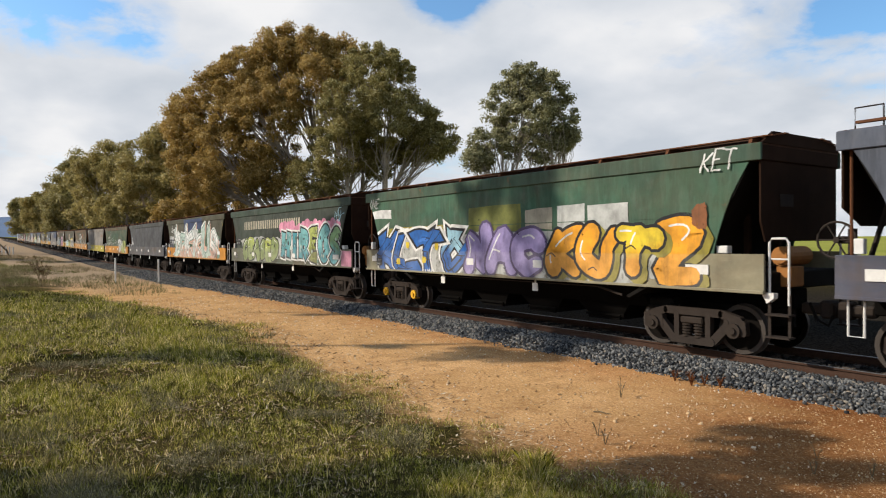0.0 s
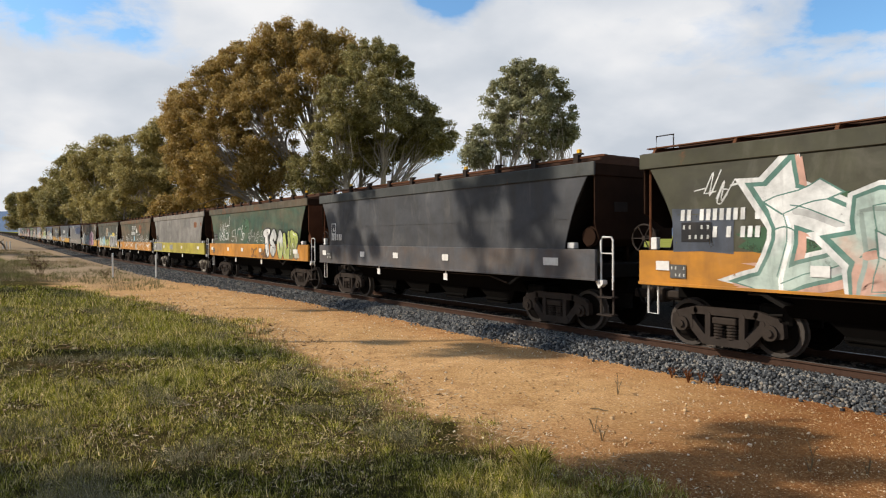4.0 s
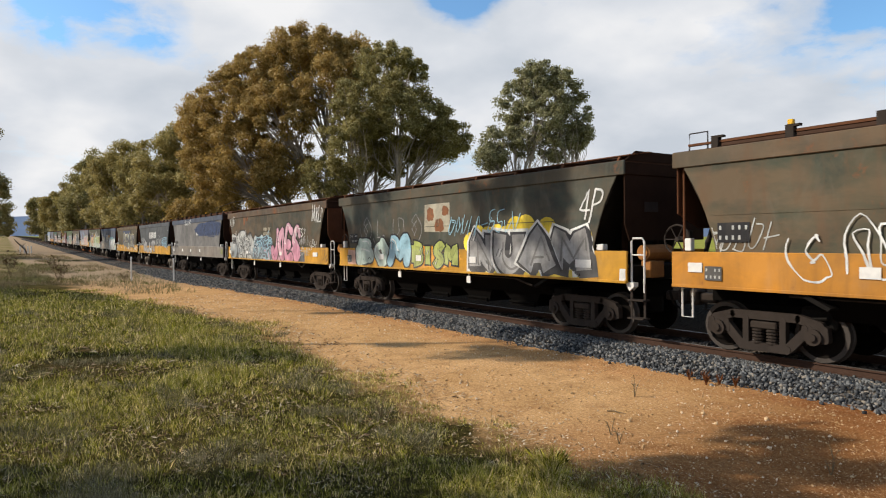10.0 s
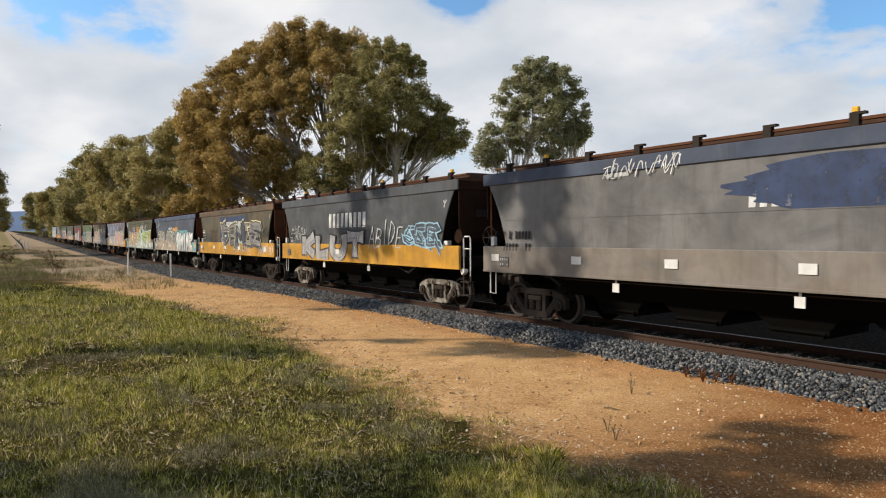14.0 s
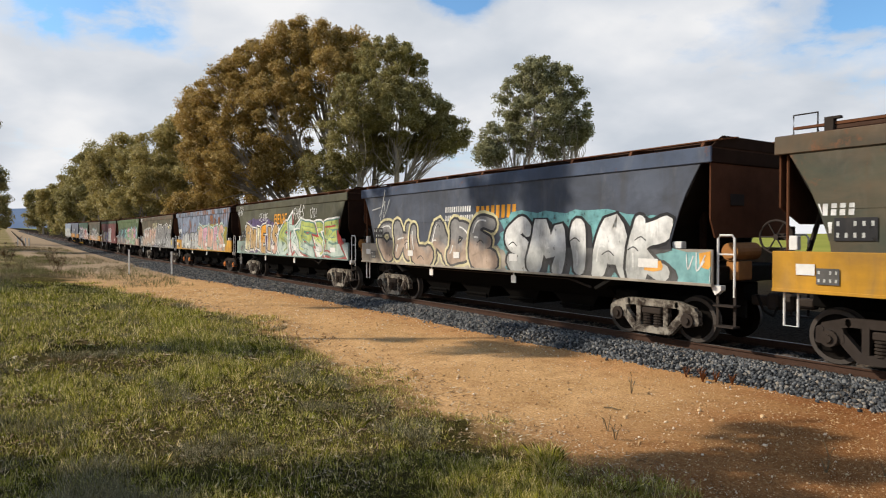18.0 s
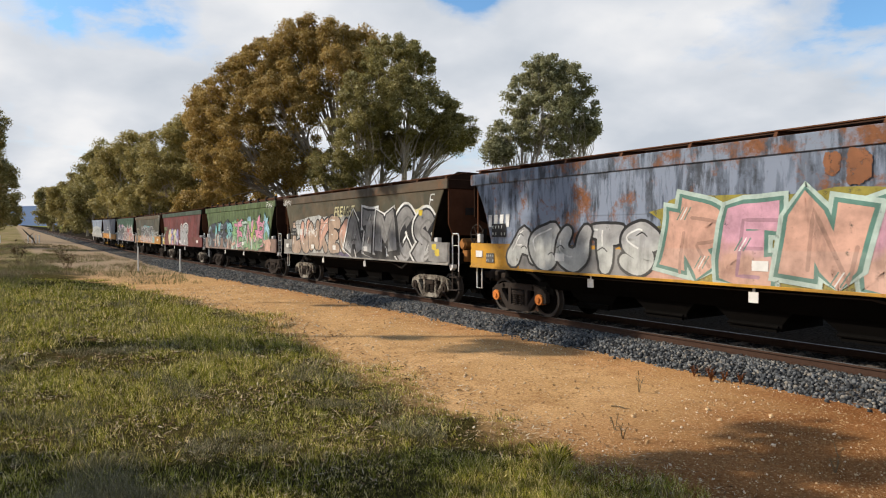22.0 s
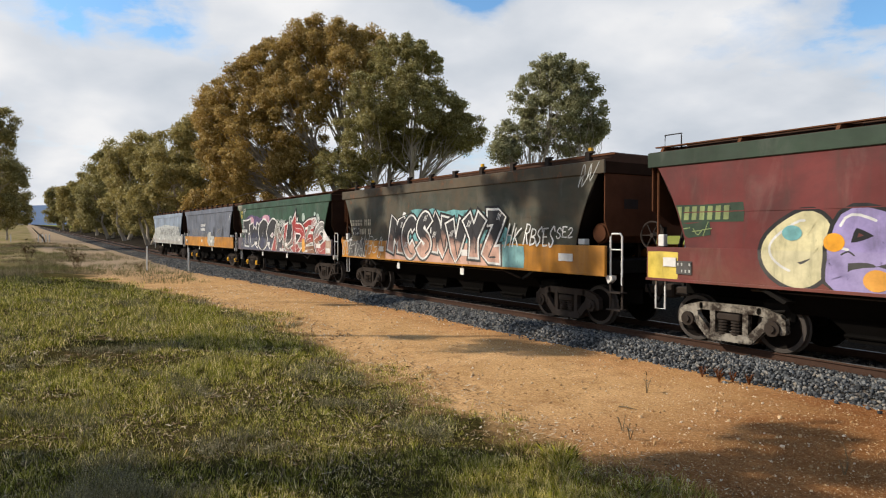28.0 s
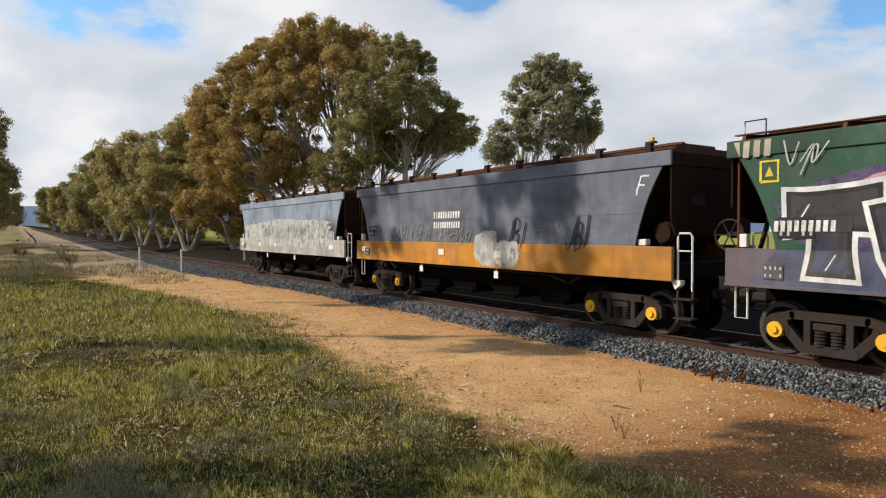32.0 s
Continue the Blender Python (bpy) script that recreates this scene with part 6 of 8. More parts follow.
ART[16] = [
    ('print', 'FREIGHT', (-1.15, 0.64, 2.93, 3.27), 'white', '', ''),
    ('bars', '', (-1.28, 0.55, 2.49, 2.79), 'white', '', ''),
    ('map', '', (0.82, 1.45, 2.54, 3.11), 'white', '', ''),
    ('hollow', 'CNENS', (-4.86, -0.26, 1.4, 2.5), 'white', '', ''),
    ('hollow', 'GEMSA', (1.0, 5.84, 1.3, 2.5), 'white', '', ''),
    ('tag', 'DSY', (5.98, 6.77, 1.29, 1.77), 'white', '', ''),
    ('blob', '', (-0.25, 0.35, 1.93, 2.4), 'sky', '', ''),
    ('blob', '', (0.58, 1.27, 1.25, 1.75), 'pale', '', ''),
    ('tag', '', (5.46, 6.06, 2.03, 2.33), 'pale', '', ''),
    ('tag', '', (-6.4, -5.02, 1.88, 2.4), 'pale', '', ''),
    ('blob', '', (2.13, 3.24, 2.63, 3.33), 'rust', '', ''),
]
ART[15] = [
    ('hollow', 'OLUO', (-5.44, -0.95, 2.0, 3.05), 'grey', '', ''),
    ('patch', '', (-0.84, 0.52, 2.4, 3.25), 'buff', '', ''),
    ('blob', '', (-0.71, -0.32, 2.73, 3.14), 'rust', '', ''),
    ('blob', '', (-0.27, 0.22, 2.4, 2.79), 'rust', '', ''),
    ('blob', '', (0.14, 0.48, 2.88, 3.17), 'rust', '', ''),
    ('patch', '', (-6.33, -5.48, 1.26, 1.8), 'salmon', '', ''),
    ('blob', '', (1.18, 6.22, 1.15, 2.78), 'yellow', '', ''),
    ('blob', '', (-2.09, 1.01, 1.31, 1.97), 'orange', '', ''),
    ('bubble', 'BOM', (-5.48, -1.87, 1.22, 2.36), 'mint,mint,sky', 'black', ''),
    ('block', 'BISM', (-1.6, 0.89, 1.29, 2.12), 'lime', 'black', ''),
    ('block', 'NUAM', (1.57, 5.97, 1.21, 2.51), 'grey/silver', 'char', 'white|char'),
    ('tag', '4P', (5.74, 6.46, 2.58, 3.29), 'white', '', ''),
    ('tag', '', (0.42, 3.57, 2.26, 2.92), 'sky', '', ''),
    ('patch', '', (6.91, 7.1, 1.26, 1.51), 'white', '', ''),
]
ART[14] = [
    ('patch', '', (-6.6, -1, 0.9, 1.75), 'char', '', ''),
    ('patch', '', (-1, 3.2, 0.9, 1.85), 'rose', '', ''),
    ('patch', '', (3.2, 4.6, 0.9, 1.7), 'slate', '', ''),
    ('bubble', 'SEOK', (-6.61, -0.91, 1.24, 2.67), 'pale/bluegrey', 'black', ''),
    ('wild', 'STER', (-2.33, 0.34, 1.29, 2.42), 'slate', 'sky', ''),
    ('bubble', 'JOES', (0.38, 4.19, 1.23, 2.92), 'rose/pink', 'black', ''),
    ('tag', '', (-6.45, -5.8, 2.92, 3.57), 'white', '', ''),
    ('bars', '', (-0.76, 0.28, 2.48, 2.86), 'buff', '', ''),
    ('tag', 'WUKLD', (5.59, 6.73, 2.99, 3.67), 'white', '', ''),
    ('tag', 'KTS!', (3.58, 4.89, 2.37, 2.81), 'white', '', ''),
    ('tag', '', (3.8, 5.12, 1.93, 2.33), 'silver', '', ''),
    ('tag', '', (4.08, 5.2, 1.46, 1.89), 'pale', '', ''),
    ('tag', '', (-6.47, -3.78, 1.97, 2.69), 'white', '', ''),
    ('tag', '', (-4.45, -1.97, 1.32, 2.34), 'white', '', ''),
    ('tag', '', (5.16, 5.95, 1.72, 2.16), 'white', '', ''),
    ('tag', '', (6.42, 7.02, 1.28, 1.79), 'black', '', ''),
    ('bars', '', (-6.31, -5.4, 2.14, 2.4), 'white', '', ''),
    ('tag', '', (-6.74, -5.77, 2.94, 3.58), 'white', '', ''),
    ('blob', '', (-4.15, -3.83, 3.05, 3.69), 'rust', '', ''),
    ('blob', '', (-3.74, -3.36, 3.28, 3.5), 'rust', '', ''),
    ('wild', 'BSRL', (-4.78, -2.78, 1.25, 2.52), 'pale', 'black', ''),
]
ART[13] = [
    ('tag', 'F', (6.05, 6.43, 2.84, 3.3), 'white', '', ''),
    ('bars', '', (0.49, 1.52, 2.63, 2.95), 'white', '', ''),
    ('blob', '', (0.35, 6.91, 2.52, 3.61), 'navy', '', ''),
    ('tag', '', (-2.85, -0.91, 3.34, 3.73), 'white', '', ''),
    ('patch', '', (6.57, 7.1, 1.42, 1.74), 'olive', '', ''),
    ('bars', '', (-6.24, -5.12, 1.78, 2.28), 'black', '', ''),
    ('blob', '', (-2.76, -2.12, 3.4, 3.72), 'white', '', ''),
]
ART[12] = [
    ('bars', '', (-1.9, 1.4, 2.46, 3.14), 'white', '', ''),
    ('block', 'KLUT', (-4.6, 1.19, 1.2, 2.44), 'silver', 'black', ''),
    ('tag', 'ABIDE', (1.59, 3.95, 1.81, 2.65), 'pale', '', ''),
    ('wild', 'SEE', (4.14, 6.04, 1.84, 2.53), 'slate', 'sky', ''),
    ('tag', '', (-6.06, -4.35, 1.91, 2.66), 'pale', '', ''),
    ('tag', 'Y', (6.27, 6.43, 3.02, 3.26), 'white', '', ''),
]
ART[11] = [
    ('patch', '', (-2.32, 2.62, 1.86, 3.38), 'navy', '', ''),
    ('blob', '', (-1.55, 4.88, 1.76, 3.13), 'sky', '', ''),
    ('bars', '', (-1.55, 1.74, 2.63, 3.12), 'white', '', ''),
    ('wild', 'DEMZE', (-1.51, 4.91, 1.76, 2.96), 'grey,stone/grey,slate,stone,grey', 'black', 'cream|char'),
    ('tag', '', (4.73, 6.23, 2.01, 2.7), 'black', '', ''),
    ('tag', '', (0.73, 3.66, 1.25, 1.8), 'pale', '', ''),
    ('tag', '', (4.77, 7.11, 1.27, 1.83), 'white', '', ''),
    ('tag', '', (-4.7, -2.91, 1.82, 2.7), 'black', '', ''),
    ('patch', '', (5.53, 6.03, 1.43, 1.63), 'white', '', ''),
    ('tag', 'Y', (6.38, 6.54, 3.07, 3.31), 'white', '', ''),
    ('bars', '', (-6.55, -5.77, 2.18, 2.65), 'white', '', ''),
]
ART[10] = [
    ('bars', '', (-1.67, -0.27, 2.58, 2.99), 'white', '', ''),
    ('bars', '', (-0.16, 1.6, 2.62, 2.96), 'orange', '', ''),
    ('bubble', 'CHLADE', (-5.73, 0.73, 1.28, 2.71), 'grey/sand', 'char', 'cream'),
    ('blob', '', (0.79, 6.45, 1.09, 2.75), 'aqua', '', ''),
    ('patch', '', (6.12, 7.24, 1.22, 1.83), 'aqua', '', ''),
    ('patch', '', (6.81, 7.2, 1.54, 1.83), 'orange', '', ''),
    ('bubble', 'SMIAK', (1.23, 6.21, 1.17, 2.62), 'white/pale', 'black', '|char'),
    ('tag', '', (-6.34, -5.13, 2.6, 3.7), 'pale', '', ''),
    ('tag', '', (6.44, 6.87, 1.35, 1.83), 'white', '', ''),
    ('patch', '', (7.02, 7.2, 1.25, 1.49), 'white', '', ''),
    ('patch', '', (5.57, 5.99, 1.44, 1.63), 'orange', '', ''),
]
ART[9] = [
    ('blob', '', (-5.48, -0.14, 1.27, 3.02), 'violet', '', ''),
    ('patch', '', (-0.33, 6.17, 1.77, 2.66), 'jade', '', ''),
    ('patch', '', (-0.33, 7.19, 1.12, 1.79), 'mint', '', ''),
    ('blob', '', (-0.46, 6.53, 1.33, 2.65), 'red', '', ''),
    ('block', 'RNIEIS', (-5.43, -0.5, 1.27, 2.76), 'gold/cream,gold,cream/gold,orange/gold,gold,gold/salmon', 'black', 'white'),
    ('wild', 'SKESE', (-0.26, 6.28, 1.28, 2.76), 'lime/mint,mint/white,lime/mint,lime/white,lime/mint', 'jade', 'white|red'),
    ('tag', 'FHOES', (1.56, 2.8, 2.87, 3.44), 'white', '', ''),
    ('tag', '120!', (3.39, 4.21, 2.91, 3.29), 'white', '', ''),
    ('print', 'FREIGHT', (-0.97, 0.71, 2.71, 3.18), 'orange', '', ''),
    ('tag', 'SESAE', (-3.21, -1.89, 2.9, 3.3), 'white', '', ''),
    ('tag', '', (6.58, 7, 1.3, 1.8), 'white', '', ''),
    ('tag', '', (-6.8, -5.88, 3.18, 3.75), 'white', '', ''),
]
ART[8] = [
    ('patch', '', (-5, -1.2, 0.9, 1.8), 'grey', '', ''),
    ('patch', '', (-1.2, 2.6, 0.9, 1.9), 'salmon', '', ''),
    ('patch', '', (2.6, 5.8, 0.9, 1.88), 'sand', '', ''),
    ('blob', '', (-0.79, 6.26, 1.15, 2.91), 'mustard', '', ''),
    ('bubble', 'AGUTS', (-5.27, -0.67, 1.25, 2.4), 'silver/pale', 'black', ''),
    ('block', 'RENES', (-0.42, 5.6, 1.19, 2.85), 'salmon,rose/salmon', 'jade', 'mint'),
    ('blob', '', (2.55, 2.81, 3.08, 3.46), 'rust', '', ''),
    ('blob', '', (2.89, 3.26, 2.91, 3.48), 'rust', '', ''),
    ('blob', '', (3.56, 3.87, 2.79, 3.25), 'rust', '', ''),
    ('blob', '', (4.45, 4.83, 2.84, 3.31), 'rust', '', ''),
    ('blob', '', (5.71, 6.17, 3.5, 3.75), 'rust', '', ''),
    ('patch', '', (4.68, 5.17, 1.44, 1.64), 'white', '', ''),
    ('bars', '', (-6.26, -5.27, 2.33, 2.66), 'white', '', ''),
]
ART[7] = [
    ('blob', '', (-2, 0.73, 1.26, 2.79), 'violet', '', ''),
    ('blob', '', (4.47, 6.22, 1.65, 3.03), 'cream', '', ''),
    ('blob', '', (-5.58, 0.73, 1.39, 2.93), 'pale', '', ''),
    ('bubble', 'LUNKEO', (-5.92, 0.33, 1.35, 2.83), 'sand,salmon/sand', 'black', ''),
    ('blob', '', (-0.2, 6.5, 1.2, 2.95), 'black', '', ''),
    ('block', 'ATMCS', (-0.06, 6.31, 1.18, 3.08), 'grey/silver', 'black', 'white|black'),
    ('print', 'FREIGHT', (-1.16, 0.69, 2.82, 3.22), 'cream', '', ''),
    ('tag', 'AWNG', (-4.41, -2.98, 2.06, 2.46), 'white', '', ''),
    ('tag', 'F', (6.05, 6.34, 3.03, 3.44), 'white', '', ''),
    ('patch', '', (6, 7.24, 1.29, 1.88), 'grey', '', ''),
    ('blob', '', (5.39, 5.64, 2.73, 2.92), 'yellow', '', ''),
    ('blob', '', (6.18, 6.44, 1.64, 1.84), 'yellow', '', ''),
    ('blob', '', (6.35, 6.62, 1.46, 1.68), 'yellow', '', ''),
    ('tag', '', (-7.14, -6, 3.41, 3.75), 'white', '', ''),
    ('bars', '', (-5.21, -4.62, 2.1, 2.38), 'white', '', ''),
]
ART[6] = [
    ('wild', 'SENPERS', (-6.33, 0.27, 1.25, 2.77), 'bluegrey,slate,aqua/salmon', 'black', ''),
    ('blob', '', (-0.31, 6, 1.29, 2.87), 'leaf', '', ''),
    ('wild', 'REZNABO', (-0.34, 6.03, 1.26, 2.89), 'leaf/mint,pink/rose,mint/leaf,rose/salmon,lime/mint,pink/leaf,sky/leaf', 'green', ''),
    ('blob', '', (5.54, 5.99, 2.24, 2.92), 'salmon', '', ''),
    ('blob', '', (2.43, 3.03, 2.53, 3.09), 'sky', '', ''),
    ('blob', '', (0.18, 0.88, 2.42, 3), 'rust', '', ''),
    ('blob', '', (5.04, 5.43, 2.08, 2.71), 'sky', '', ''),
    ('tag', 'PAW', (5.71, 6.65, 3.45, 3.79), 'white', '', ''),
    ('patch', '', (5.43, 6.25, 1.26, 1.82), 'salmon', '', ''),
    ('bars', '', (4.11, 4.31, 2.67, 3.03), 'buff', '', ''),
    ('bars', '', (4.69, 4.84, 2.65, 3), 'buff', '', ''),
]
ART[5] = [
    ('patch', '', (-6.56, -4.93, 2.36, 2.72), 'dkgreen', '', ''),
    ('patch', '', (-6.56, -5.63, 2.1, 2.37), 'dkgreen', '', ''),
    ('bars', '', (-6.36, -5.17, 2.42, 2.68), 'moss', '', ''),
    ('tag', '', (-6.27, -5.58, 2.09, 2.34), 'moss', '', ''),
    ('patch', '', (-7.09, -6.35, 1.23, 1.81), 'yellow', '', ''),
    ('bubble', 'GETO', (-4.42, -0.51, 1.2, 2.52), 'cream,lilac,cream,lilac', 'black', ''),
    ('dot', '', (-4.23, -3.89, 2.04, 2.3), 'aqua', '', ''),
    ('dot', '', (-3.55, -3.22, 1.87, 2.17), 'orange', '', ''),
    ('dot', '', (-2.95, -2.56, 1.27, 1.61), 'orange', '', ''),
    ('dot', '', (-1.74, -1.47, 2, 2.24), 'aqua', '', ''),
    ('dot', '', (-1.36, -0.92, 1.44, 1.79), 'orange', '', ''),
    ('dot', '', (-1.95, -1.71, 1.29, 1.54), 'aqua', '', ''),
    ('bubble', 'WE', (0.36, 2.67, 1.24, 2.91), 'silver', 'black', 'white'),
    ('patch', '', (-0.26, 0.22, 1.4, 1.62), 'white', '', ''),
]
ART[4] = [
    ('patch', '', (-6.5, -5, 1, 1.88), 'char', '', ''),
    ('blob', '', (-3.09, 3.65, 1.2, 2.86), 'aqua', '', ''),
    ('patch', '', (-3.32, 3.48, 1.18, 1.88), 'salmon', '', ''),
    ('patch', '', (3.42, 4.32, 1.26, 1.83), 'aqua', '', ''),
    ('block', 'MCSNVYZ', (-2.94, 3.48, 1.28, 2.84), 'char/salmon', 'white', 'black'),
    ('dot', '', (-2.1, -1.86, 2.7, 2.87), 'white', '', ''),
    ('dot', '', (-1.55, -1.32, 2.69, 2.85), 'white', '', ''),
    ('dot', '', (0.68, 0.9, 2.44, 2.65), 'white', '', ''),
    ('dot', '', (1.05, 1.24, 2.39, 2.59), 'white', '', ''),
    ('dot', '', (2.22, 2.37, 2.56, 2.76), 'white', '', ''),
    ('dot', '', (2.42, 2.57, 2.59, 2.78), 'white', '', ''),
    ('dot', '', (2.93, 3.13, 2.55, 2.73), 'white', '', ''),
    ('tag', 'HK', (3.59, 4.19, 1.83, 2.44), 'white', '', ''),
    ('tag', 'RBSES', (4.34, 5.5, 1.85, 2.39), 'white', '', ''),
    ('tag', 'SE2', (5.5, 6.1, 2.05, 2.33), 'white', '', ''),
    ('tag', '', (6.22, 6.75, 3.19, 3.69), 'pale', '', ''),
    ('tag', '', (-7.14, -3.66, 1.23, 2.05), 'pale', '', ''),
    ('bars', '', (-6.39, -4.5, 2.11, 2.67), 'buff', '', ''),
]
ART[3] = [
    ('blob', '', (-6.07, 0.13, 1.26, 3.12), 'violet', '', ''),
    ('patch', '', (-6.66, 0.05, 1.17, 1.9), 'navyb', '', ''),
    ('dot', '', (-4.88, -3.87, 2.55, 3.08), 'rose', '', ''),
    ('dot', '', (-2.39, -1.14, 2.66, 3.13), 'rose', '', ''),
    ('dot', '', (-0.7, 0.05, 1.8, 2.41), 'rose', '', ''),
    ('dot', '', (1.85, 2.3, 2.54, 3), 'mint', '', ''),
    ('dot', '', (3.62, 3.98, 2.67, 3.09), 'mint', '', ''),
    ('dot', '', (5.35, 5.76, 2.52, 3.02), 'mint', '', ''),
    ('dot', '', (5.8, 6.02, 2.29, 2.51), 'mint', '', ''),
    ('dot', '', (5.1, 5.31, 2.88, 3.1), 'mint', '', ''),
    ('dot', '', (-0.53, -0.23, 2.46, 2.74), 'rose', '', ''),
    ('blob', '', (-0.03, 6.42, 1.21, 2.66), 'char', '', ''),
    ('block', 'TWSC', (-5.99, 0.05, 1.25, 2.77), 'char/navyb', 'black', 'white'),
    ('wild', 'MUDEC', (-0.07, 6.54, 1.19, 2.76), 'stone/red,red/stone,red,red/rust,grey/red', 'white', 'black'),
    ('tag', 'DEWER', (4.88, 5.77, 2.41, 2.83), 'white', '', ''),
    ('tag', '', (-0.07, 1.25, 2.39, 2.84), 'white', '', ''),
    ('blob', '', (3.63, 4.04, 1.27, 1.88), 'orange', '', ''),
    ('patch', '', (6.47, 7.12, 1.27, 1.82), 'sand', '', ''),
    ('patch', '', (6.47, 6.96, 1.31, 1.51), 'white', '', ''),
    ('patch', '', (0.56, 1.11, 1.15, 1.39), 'white', '', ''),
    ('tag', '', (-6.14, -5.43, 3.11, 3.71), 'pale', '', ''),
    ('bars', '', (-6.93, -6.16, 3.48, 3.77), 'buff', '', ''),
    ('patch', '', (-6.15, -4.91, 2.16, 2.4), 'char', '', ''),
    ('bars', '', (-6.17, -5.13, 2.18, 2.36), 'white', '', ''),
    ('frame', '', (-6.42, -6.11, 3.04, 3.39), 'yellow', '', ''),
]
ART[2] = [
    ('bars', '', (-1.7, -0.25, 2.31, 2.81), 'white', '', ''),
    ('tag', 'JBI', (1.85, 2.74, 1.76, 2.52), 'black', '', ''),
    ('tag', 'JBI', (4.18, 4.92, 1.81, 2.61), 'black', '', ''),
    ('blob', '', (0.5, 1.54, 1.25, 2.23), 'pale', '', ''),
    ('blob', '', (1.44, 2.41, 1.19, 1.98), 'pale', '', ''),
    ('tag', 'F', (6.19, 6.49, 2.96, 3.35), 'white', '', ''),
    ('tag', '', (-4.47, -1.9, 1.81, 2.49), 'grey', '', ''),
    ('tag', '', (-1.73, 0.23, 1.74, 2.34), 'grey', '', ''),
    ('tag', '', (2.96, 3.93, 2.06, 2.47), 'grey', '', ''),
]
ART[1] = [
    ('blob', '', (-6.79, 6.58, 1.49, 2.79), 'pale', '', ''),
    ('tag', '', (-5.5, 6.03, 1.86, 2.69), 'char', '', ''),
    ('tag', '', (-2.57, 6.59, 1.8, 2.6), 'grey', '', ''),
]


